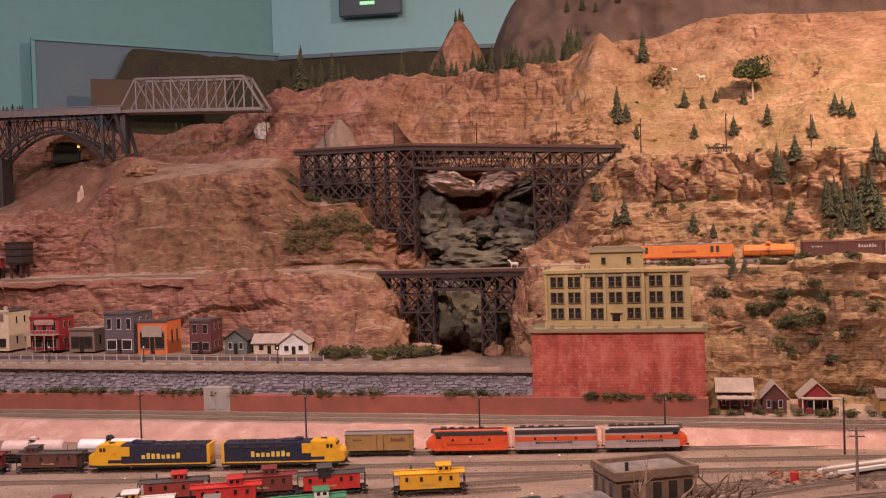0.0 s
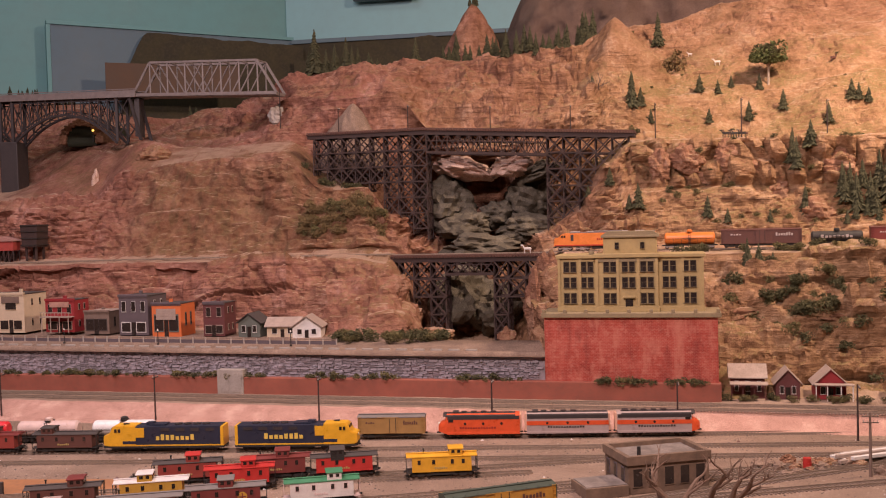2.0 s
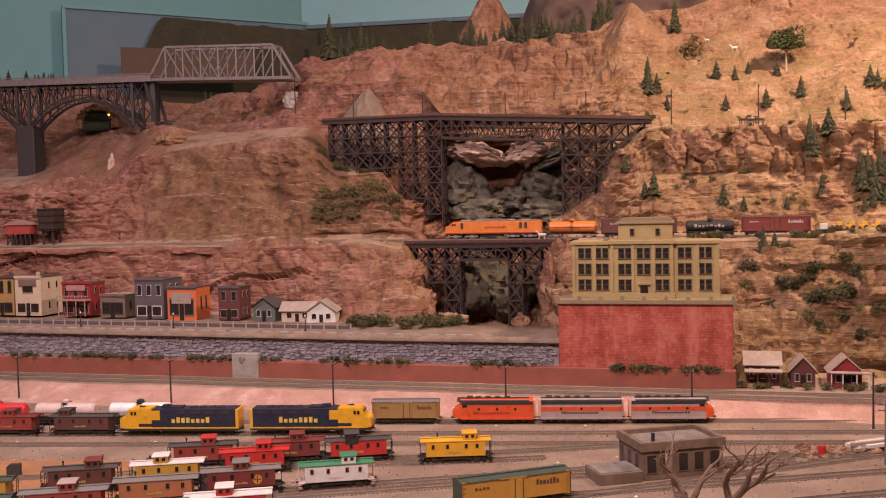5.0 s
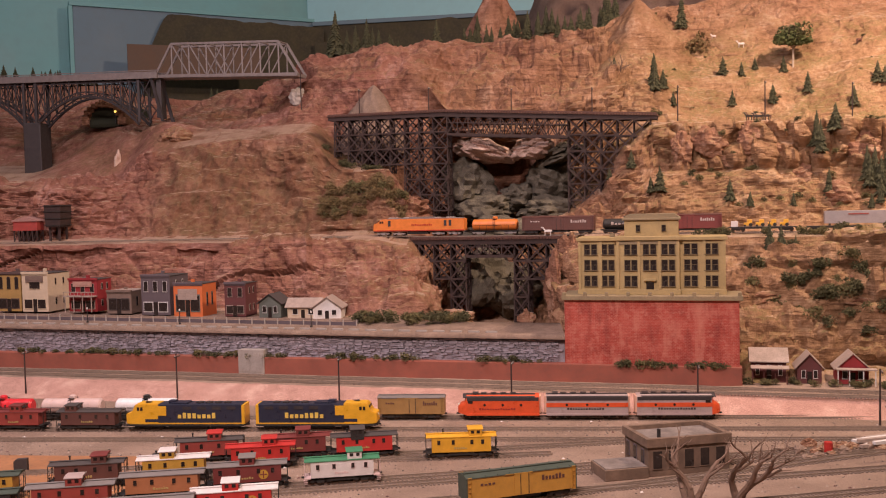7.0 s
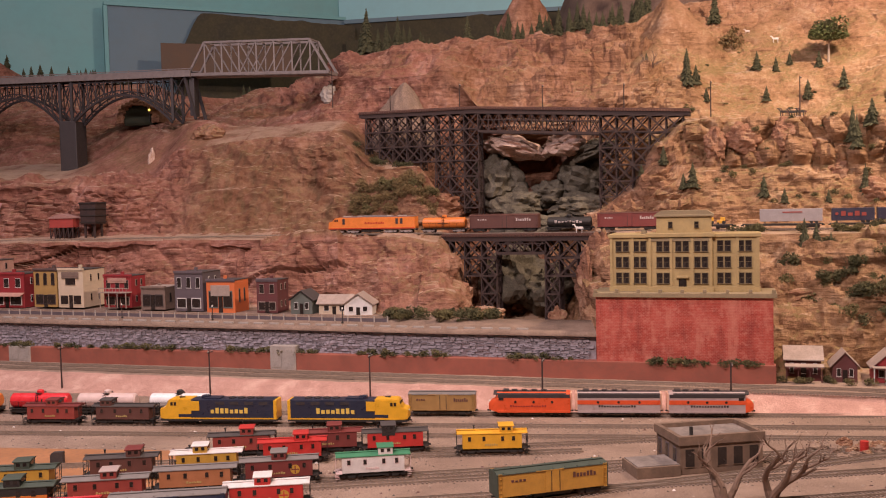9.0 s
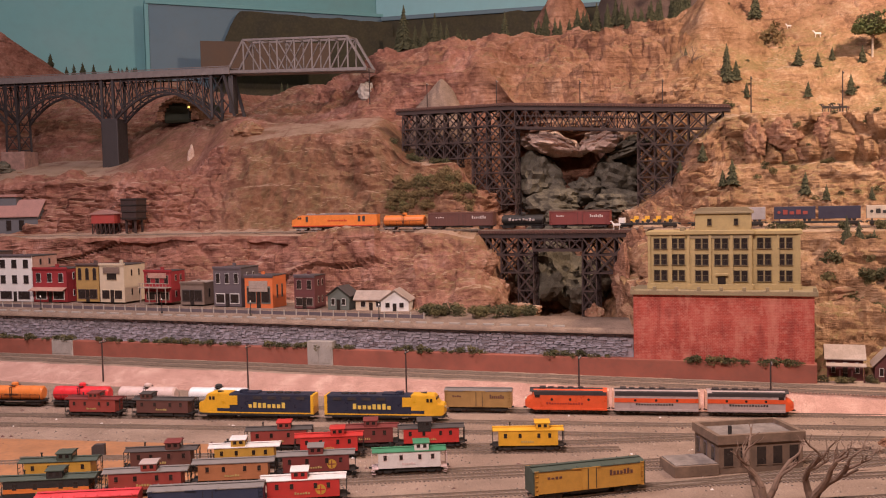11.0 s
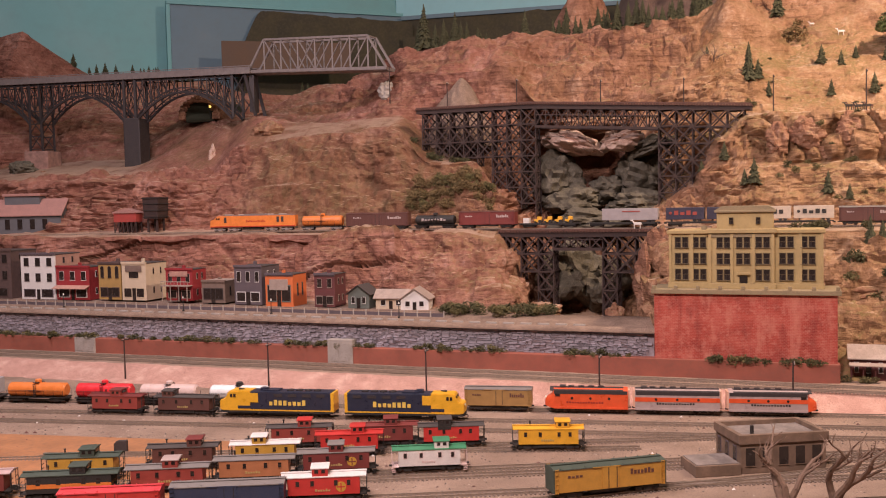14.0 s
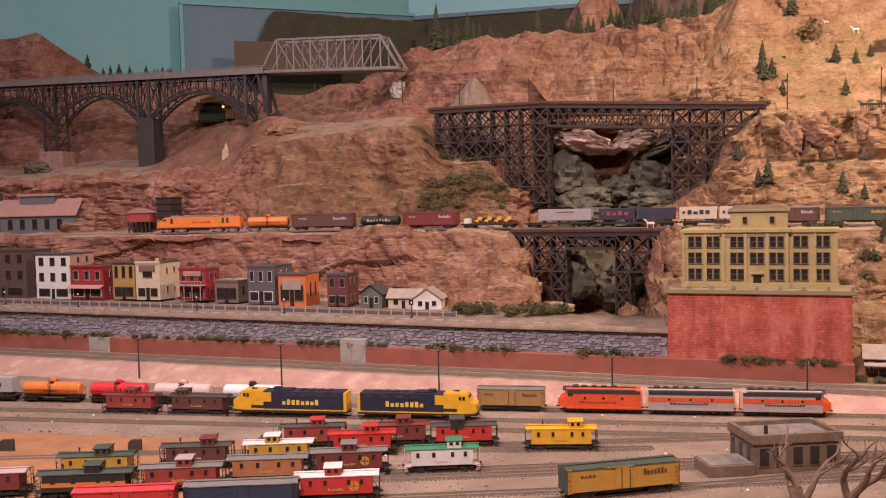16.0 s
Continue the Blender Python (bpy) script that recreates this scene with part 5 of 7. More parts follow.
BUFF = col("weathered_buff", (.36, .20, .065), .6)
DKGREEN = col("dark_green_grey", (.06, .075, .055), .6)
GOLD = col("emblem_gold", (.55, .30, .04), .5)
CABYEL = col("caboose_yellow", (.76, .38, .03), .45)
caboose(on_sf(-.79), "dark brown weathered caboose coupled behind the diesels", BROWN, DKROOF, L=.135, cup=-.32, group="yard cabooses", seed=3)
caboose(on_sf(-.945), "faded red caboose with tall red cupola on the yard track", DULLRED, MAROON, L=.125, cup=.02, group="yard cabooses", seed=4)
boxcar(on_f(-.14), "yellow-brown reefer car with a dusty grey roof", BUFF, GREY, L=.138, H=.034, name_mt=BROWN, seed=2, group="yard freight cars")
f_unit(on_f(.040, 0), "orange-red streamlined cab unit with a black roof", WPORANGE, -1)
f_unit(on_f(.218), "silver and orange streamlined booster unit with peach diaphragms", WPSILVER, 0)
f_unit(on_f(.399), "silver and orange streamlined cab unit leading with an orange nose", WPSILVER, 1)


def on_t(x):
    return on_f(x)


tank_car(on_t(-1.185), "orange tank car with a small dome standing behind the cabooses", ORANGE, .15, group="yard tank cars")
tank_car(on_t(-1.022), "bright red tank car standing behind the red caboose", col("signal_red", (.72, .03, .04), .35), .14, group="yard tank cars")
tank_car(on_t(-.868), "dusty white tank car with a white dome", col("dusty_white", (.66, .47, .42), .5), .14, group="yard tank cars")
tank_car(on_t(-.705), "clean white tank car with a black dome platform", col("clean_white", (.82, .76, .74), .35), .14, dome=BLACK, group="yard tank cars")
c = flat_car(on_t(-1.365), "black flatcar carrying a pale grey road trailer", .19, group="yard freight cars")
trailer_load(c, -.06, .085, col("pale_grey_trailer", (.42, .39, .40)), BLACK, seed=7)


# stored cabooses in the front of the yard
def spot(x, y, h):
    return pose(x, y, .0025, 0, 0, h)


caboose(spot(-.034, 1.669, 4), "bright yellow caboose with an offset yellow cupola standing alone", CABYEL, CABYEL, L=.125, cup=.24, seed=11)
caboose(spot(-.206, 1.684, 9), "red caboose with a black roof and wide black cupola", RED, DKROOF, L=.12, cup=-.12, cupola=BLACK, wide=.002, seed=12)
caboose(spot(-.224, 1.528, 11), "white caboose with a green roof and white cupola", WHITE, GREEN, L=.122, cup=.2, cup_roof=GREEN, rails=col("white_rail_red_bars", (.7, .5, .47)), seed=13)
caboose(spot(-.371, 1.502, 11), "maroon caboose with a grey roof and a gold round emblem", MAROON, GREY, L=.127, cup=.0, emblem=GOLD, seed=14)
caboose(spot(-.358, 1.369, 11), "red caboose with a white roof and a gold round emblem", RED, WHITE, L=.127, cup=-.05, cup_roof=WHITE, emblem=GOLD, seed=15)
caboose(spot(-.376, 1.62, 10), "bright red caboose with a red roof and cupola", RED, RED, L=.12, cup=.15, seed=16)
caboose(spot(-.477, 1.665, 9), "dull red caboose with a dark roof and red cupola", DULLRED, DKROOF, L=.12, cup=.1, cup_roof=RED, seed=17)
caboose(spot(-.324, 1.683, 9), "maroon caboose with a maroon roof and cupola", MAROON, MAROON, L=.12, cup=.1, seed=18)
caboose(spot(-.503, 1.548, 10), "yellow caboose with white roof and cupola", col("dull_yellow", (.55, .30, .05)), WHITE, L=.12, cup=-.1, seed=19)
caboose(spot(-.491, 1.454, 10), "orange-brown way car with a grey roof and no cupola", col("rust_orange", (.42, .16, .07)), GREY, L=.13, cup=None, seed=20)
caboose(spot(-.611, 1.40, 11), "dark red weathered caboose with a pale cupola roof", DULLRED, GREY, L=.13, cup=0.05, cup_roof=col("pale_pink_roof", (.45, .33, .30)), seed=21)
caboose(spot(-.636, 1.522, 10), "brown caboose with a dark roof at the plywood edge", BROWN, DKROOF, L=.12, cup=.2, cup_roof=MAROON, seed=22)
caboose(spot(-.746, 1.358, 11), "black caboose with an orange side band and dark green roof", BLACK, DKGREEN, L=.146, cup=.1, stripe=ORANGE, cup_roof=DKGREEN, seed=23)
caboose(spot(-.778, 1.454, 10), "yellow caboose with a grey-green roof and cupola", col("dull_yellow", (.55, .30, .05)), DKGREEN, L=.125, cup=.1, cupola=DKGREEN, seed=24)
boxcar(spot(-.483, 1.309, 11), "navy blue boxcar with a grey roof", col("navy_car", (.03, .04, .08)), GREY, L=.16, H=.03, group="stored cars")
boxcar(spot(-.64, 1.27, 11), "scarlet boxcar with a scarlet roof", RED, col("scarlet_roof", (.62, .05, .06)), L=.14, H=.03, group="stored cars")
caboose(spot(-.903, 1.351, 11), "dark maroon caboose with a pink-white roof", MAROON, col("pink_white_roof", (.55, .38, .36)), L=.125, cup=-.2, seed=25)
boxcar(spot(.055, 1.422, 21), "golden yellow boxcar with a dark green roof and green ends", col("golden_yellow", (.52, .26, .045)), DKGREEN, L=.175, H=.034, name_mt=BROWN, seed=5, group="stored cars", ends=DKGREEN)


# ---- the moving freight train on the middle shelf ----
TRAIN = []
SHELF_X = np.linspace(-3.4, 4.2, 3801)
SHELF_Y = np.array([mid_y(float(x)) for x in SHELF_X])
SHELF_S = np.concatenate([[0], np.cumsum(np.hypot(np.diff(SHELF_X), np.diff(SHELF_Y)))])
SHELF_S -= np.interp(0, SHELF_X, SHELF_S)


def train_pose(s):
    """A pose at s metres along the shelf's track, from where it crosses x = 0."""
    x0, x1 = np.interp(s - .05, SHELF_S, SHELF_X), np.interp(s + .05, SHELF_S, SHELF_X)
    x = float(np.interp(s, SHELF_S, SHELF_X))
    return pose(x, mid_y(x), .3475, 0, 0, math.degrees(math.atan2(mid_y(float(x1)) - mid_y(float(x0)), float(x1 - x0))))


def join_train(car, a, b):
    """a, b: where the car begins and ends behind the train's front."""
    TRAIN.append((car, (a + b) / 2))


START = pose(0, 2.84, .3475)
PALE = col("pale_letter", (.55, .45, .42))
TRN = "freight train cars"
join_train(turbine(START, "long faded orange turbine locomotive leading the freight train"), 0, .290)
join_train(tank_car(START, "bright orange fuel tender tank behind the locomotive", ORANGE, .143, .0165, trucks=SILVERTRUCK, group=TRN), .306, .449)
join_train(boxcar(START, "long dark brown boxcar in the freight train", BROWN, BROWN, L=.207, H=.038, name_mt=PALE, seed=3, group=TRN, ribs=16), .461, .668)
join_train(tank_car(START, "black tank car with pale lettering bars", BLACK, .137, .0145, name_mt=PALE, group=TRN), .688, .825)
join_train(boxcar(START, "maroon brown boxcar with a white round mark", MAROON, BROWN, L=.176, H=.038, name_mt=PALE, seed=8, group=TRN), .839, 1.015)
c = flat_car(START, "black flatcar loaded with small yellow tractors", .178, group=TRN)
for i in range(4):
    x = -.035 + i * .031
    bm = box(box(fresh(), x - .012, x + .008, -.005, .005, .017, .025, .001), x - .003, x + .010, -.0045, .0045, .024, .033, .001)
    t = part("tractor", bm, CABYEL, c, "small yellow tractor")
    bm = fresh()
    for dx, r in ((-.009, .003), (.006, .005)):
        for s in (-1, 1):
            rod(bm, (x + dx, s * .005, .0140 + r), (x + dx, s * .008, .0140 + r), r, 12)
    part("tractor_wheels", bm, BLACK, t)
part("crate", box(fresh(), -.080, -.062, -.009, .009, .0140, .029, .0008), WHITE, c)
join_train(c, 1.03, 1.208)
c = flat_car(START, "black flatcar carrying a dusty grey road trailer", .205, group=TRN)
trailer_load(c, -.058, .10, col("dusty_grey_trailer", (.36, .31, .31)), None)
part("trailer_mark", box(fresh(), .0, .05, -.0153, -.0149, .043, .046), DULLRED, c)
join_train(c, 1.232, 1.437)
c = flat_car(START, "black flatcar carrying two dark blue road trailers", .222, group=TRN)
DKBLUE = col("dark_blue_trailer", (.035, .030, .055))
trailer_load(c, -.107, -.003, DKBLUE, DULLRED, seed=4)
trailer_load(c, .004, .107, DKBLUE, None, seed=5)
join_train(c, 1.453, 1.675)
c = flat_car(START, "black flatcar carrying two cream road trailers", .208, group=TRN)
CRM = col("cream_trailer", (.58, .46, .36))
trailer_load(c, -.104, -.003, CRM, BLACK, seed=6)
trailer_load(c, .004, .104, CRM, BLACK, seed=6)
join_train(c, 1.685, 1.893)
join_train(boxcar(START, "faded brown boxcar with pale marks", BROWN, GREY, L=.145, H=.036, name_mt=PALE, seed=9, group=TRN, ribs=12), 1.905, 2.05)
join_train(boxcar(START, "dark olive boxcar near the end of the train", DKGREEN, DKROOF, L=.165, H=.034, name_mt=GOLD, seed=10, group=TRN), 2.062, 2.227)


# ---- far mountain and the pinnacle ----
def mountain():
    mauve = ground_material("mauve_painted_rock", (.07, .042, .036), (.16, .098, .082), (.27, .18, .145), 5)
    xs, zs = np.linspace(-.1, 3.4, 150), np.linspace(0, 1, 60)
    verts = []
    for x in xs:
        top = 1.15 + .52 * smooth01((x - .12) / .35) + .22 * smooth01((x - .6) / 1.2) + .10 * noise.noise(Vector((x * 2.6, 1, 3))) + .05 * noise.noise(Vector((x * 7, 2, 3)))
        for f in zs:
            z = .8 + (top - .8) * f
            fold = noise.ridged_multi_fractal(Vector((x * 2.4, z * 1.6, 4)), .9, 2.1, 4, 1, 2) * .13
            small = noise.fractal(Vector((x * 14, z * 14, 1)), .9, 2, 4) * .02
            verts.append((float(x), 5.0 - .25 * x + f * f * .35 - fold + small, z))
    n = len(zs)
    faces = [(i * n + j, (i + 1) * n + j, (i + 1) * n + j + 1, i * n + j + 1) for i in range(len(xs) - 1) for j in range(n - 1)]
    me = bpy.data.meshes.new("far_mountain")
    me.from_pydata(verts, [], faces)
    me.materials.append(mauve)
    me.polygons.foreach_set("use_smooth", [True] * len(me.polygons))
    tagged(new("far_mountain", me), "mauve-brown plaster mountain rising behind the hills", "mountain", kind="structure")

    def cone(name, x, y, zb, zt, r, label, mt, seed):
        bm = fresh()
        rings = []
        for i in range(26):
            f = i / 25
            ring = []
            for k in range(44):
                a = k / 44 * math.tau
                rr = r * ((1 - f) ** .8 * .9 + .10 * (1 - f * f)) + .004
                p = Vector((math.cos(a), math.sin(a), f * 1.6 + seed))
                rr *= 1 + .32 * noise.fractal(p * 1.6, .9, 2, 4) + .10 * noise.ridged_multi_fractal(p * 4, .9, 2, 3, 1, 2)
                ring.append(bm.verts.new((x + math.cos(a) * rr, y + math.sin(a) * rr, zb + (zt - zb) * f)))
            rings.append(ring)
        for p, q in zip(rings, rings[1:]):
            for k in range(44):
                bm.faces.new((p[k], p[(k + 1) % 44], q[(k + 1) % 44], q[k]))
        bm.faces.new(rings[-1])
        return single(name, bm, mt, label, "rock", kind="structure", smooth=True)
    cone("pinnacle", .10, 4.22, .90, 1.375, .20, "steep red rock pinnacle on the ridge", LAND, 3)
    cone("mound", -.36, 3.50, .62, .872, .125, "smooth grey-brown plaster mound beside the trestle", DUST, 8)
    cone("knob", .62, 3.66, .80, 1.185, .23, "rounded red rock knob on the ridge", LAND, 5)
    cone("hill_top", 1.10, 3.95, .85, 1.29, .42, "broad pale ochre hilltop", LAND, 11)


mountain()


# ---- boulders in the canyon ----
def boulder(x, y, z, sx, sy, sz, mt, seed, label, turn=0):
    bm = fresh()
    bmesh.ops.create_icosphere(bm, subdivisions=4 if max(sx, sz) > .04 else 3, radius=1)
    for v in bm.verts:
        p = v.co.copy()
        d = noise.voronoi(Vector((p.x * 1.2, p.y * 1.2, p.z * 2.6)) + Vector((seed * 3.1, seed, 0)))[0]
        k = 1 + .35 * noise.fractal(p * 1.1 + Vector((seed, 0, 0)), 1, 2, 3) + .55 * min(.35, d[1] - d[0]) - .14 + .05 * noise.fractal(p * 7 + Vector((seed, 0, 0)), .8, 2, 3)
        p = p * k
        v.co = Vector((p.x * sx, p.y * sy, p.z * sz))
    single("boulder", bm, mt, label, "boulder", "canyon boulders", m=pose(x, y, z, 0, turn, seed * 37 % 40 - 20), smooth=False)


DARKROCK = ground_material("grey_green_canyon_rock", (.030, .024, .020), (.10, .083, .062), (.23, .195, .145), 20)
PALEROCK = ground_material("pale_pink_slab_rock", (.42, .22, .17), (.62, .42, .34), (.74, .58, .48), 14)
boulder(.035, 3.29, .615, .105, .10, .040, PALEROCK, 1, "pale pink slab rock under the high trestle", 14)
boulder(.190, 3.25, .622, .070, .09, .042, PALEROCK, 2, "pale pink slab rock wedged under the high trestle", -12)
boulder(.12, 3.52, .70, .20, .12, .045, LAND, 13, "red rock slab roofing the canyon")
boulder(-.02, 3.34, .50, .085, .12, .105, DARKROCK, 3, "dark grey-green boulder in the canyon")
boulder(.03, 3.26, .42, .09, .10, .06, DARKROCK, 4, "dark grey-green boulder in the canyon")
boulder(.14, 3.30, .455, .07, .10, .045, DARKROCK, 5, "dark grey-green boulder in the canyon")
boulder(.26, 3.30, .50, .085, .10, .085, DARKROCK, 6, "dark grey-green boulder in the canyon", 20)
boulder(.29, 3.24, .60, .07, .10, .03, DARKROCK, 7, "dark grey-green boulder in the canyon", -22)
boulder(.23, 3.20, .41, .08, .09, .05, DARKROCK, 8, "dark grey-green boulder in the canyon")
boulder(.08, 3.15, .355, .12, .12, .045, DARKROCK, 9, "dark grey-green boulder in the canyon")
boulder(.03, 3.02, .20, .10, .14, .10, DARKROCK, 10, "dark mossy boulder behind the low trestle")
boulder(.13, 2.98, .16, .07, .10, .08, DARKROCK, 11, "dark mossy boulder behind the low trestle")
boulder(-1.19, 3.74, .735, .035, .05, .035, PALEROCK, 41, "pale pink rock below the viaduct's end")
boulder(-1.22, 3.68, .66, .05, .07, .06, LAND, 42, "red rock below the viaduct's end")
boulder(-1.12, 3.60, .70, .06, .07, .05, LAND, 44, "red rock on top of the sandy mound")
boulder(-1.36, 3.645, .60, .016, .03, .062, PALEROCK, 43, "pale plaster cascade streaking down the gully")
boulder(-.665, 3.71, .85, .040, .04, .050, CONCRETE, 45, "pale plaster abutment under the truss bridge's end")
boulder(-2.33, 3.95, .60, .06, .06, .04, DARKROCK, 47, "grey rubble below the lattice tower")
boulder(-2.2, 3.9, .56, .05, .06, .03, LAND, 48, "red rubble below the lattice tower")
boulder(.14, 2.74, .105, .025, .03, .03, LAND, 14, "red rock at the foot of the low trestle")
boulder(.245, 2.62, .22, .045, .10, .13, LAND, 15, "pink-red rock wall beside the office building")
boulder(-.06, 2.68, .12, .05, .06, .025, LAND, 16, "red rock at the foot of the low trestle")
boulder(.205, 2.52, .20, .012, .03, .11, LAND, 17, "pink-red rock beside the red wall")
for i, (x, w, z, a, b, k) in enumerate(((.95, 3.10, .48, .05, .05, .07), (1.05, 3.06, .43, .06, .05, .05), (1.12, 3.10, .56, .05, .04, .06), (.82, 3.10, .61, .04, .03, .05), (.70, 3.09, .60, .05, .03, .05), (.62, 3.08, .59, .03, .03, .05),
                                  (.75, 3.11, .55, .06, .03, .03), (.90, 3.11, .57, .06, .03, .03), (.68, 2.58, .12, .09, .05, .025), (.82, 2.56, .10, .07, .05, .02), (.75, 2.62, .19, .10, .05, .03), (.95, 2.60, .17, .11, .05, .035), (.66, 2.62, .16, .06, .05, .02), (1.0, 2.66, .24, .10, .04, .03))):
    boulder(x, w - .25 * x, z, a, b, k, LAND, 20 + i, "ochre rock outcrop on the cliff", (i * 17) % 24 - 12)


# ---- stones of the town wall ----
def stones():
    meshes = []
    rnd = random.Random(4)
    for k in range(8):
        bm = box(fresh(), -.5, .5, -.5, .5, -.5, .5)
        bmesh.ops.bevel(bm, geom=bm.edges[:], offset=.10, segments=1, affect="EDGES")
        for v in bm.verts:
            v.co += Vector((rnd.uniform(-.10, .10), rnd.uniform(-.35, .35), rnd.uniform(-.14, .14)))
        meshes.append(mesh_of("stone", bm, STONE))
    far = []
    x = -2.3
    for row in range(9):
        x = -2.3 + rnd.uniform(0, .02)
        while x < .183:
            L = rnd.uniform(.008, .024)
            xm = x + L / 2
            zt = wall_top(xm)
            h = (zt - .070) / 9
            zm = .070 + h * (row + .5) + rnd.uniform(-.0012, .0012)
            m = pose(xm, wall_y(xm) + .0115 + rnd.uniform(-.0012, .001), zm, 0, 0, WALL_TURN) @ Matrix.Diagonal((L * .93, .006, h * .88, 1))
            if xm > -.40:
                o = new("stone", rnd.choice(meshes))
                o.parent, o.matrix_basis = STONE_WALL, m
            else:
                far.append((m @ pose(0, .12, 0), rnd.choice(meshes)))
            x += L
    verts, faces = [], []
    for m, me in far:
        k = len(verts)
        verts += [tuple(m @ v.co) for v in me.vertices]
        faces += [tuple(k + i for i in p.vertices) for p in me.polygons]
    me = bpy.data.meshes.new("far_stones")
    me.from_pydata(verts, [], faces)
    me.materials.append(STONE)
    o = new("far_stones", me)
    o.parent = STONE_WALL
    tagged(o, kind="stuff")


# ---- town ----
BRICKBRN = paint("brown_brick", (.105, .062, .055), .8, .3, 90, .4)
STWHITE = paint("white_facade", (.72, .66, .62), .7, .1, 40, .15, grime=.12)
STPINK = paint("pinkish_brick_side", (.48, .26, .20), .8, .2, 90, .3)
STRED = paint("dark_red_facade", (.30, .025, .03), .7, .15, 50, .2, grime=.12)
STYEL = paint("ochre_facade", (.42, .25, .08), .7, .15, 50, .2)
STCREAM = paint("cream_stucco", (.62, .48, .34), .75, .1, 40, .2, grime=.12)
STGREY = paint("slate_grey_facade", (.12, .09, .10), .75, .2, 50, .2)
STORG = paint("orange_facade", (.66, .16, .05), .6, .1, 50, .15, grime=.12)
STBRN = paint("dark_red_brown_boards", (.13, .035, .035), .75, .2, 60, .25)
STSHED = paint("weathered_grey_boards", (.21, .14, .11), .85, .25, 80, .4)
STGREEN = paint("grey_green_boards", (.13, .14, .12), .8, .2, 60, .3)
TINROOF = paint("pale_tin_roof", (.40, .30, .25), .6, .2, 50, .2)
DARKROOF = paint("dark_roof_felt", (.06, .045, .042), .85, .2, 60, .3)


def pane_window(b, x, z, w, h, y, trim, arch=False):
    bm = box(fresh(), x - w / 2 - .0008, x + w / 2 + .0008, y - .0008, y, z - h / 2 - .0008, z + h / 2 + .0008)
    box(bm, x - w / 2 - .0016, x + w / 2 + .0016, y - .0014, y, z - h / 2 - .0016, z - h / 2 - .0006)
    if arch:
        rod(bm, (x, y - .0010, z + h / 2), (x, y, z + h / 2), w / 2 + .0012, 14)
    o = part("window", bm, trim, b)
    q = box(fresh(), x - w / 2, x + w / 2, y - .0013, y - .0002, z - h / 2, z + h / 2)
    if arch:
        rod(q, (x, y - .0014, z + h / 2), (x, y - .0002, z + h / 2), w / 2, 14)
    part("pane", q, GLASS_DARK, o)


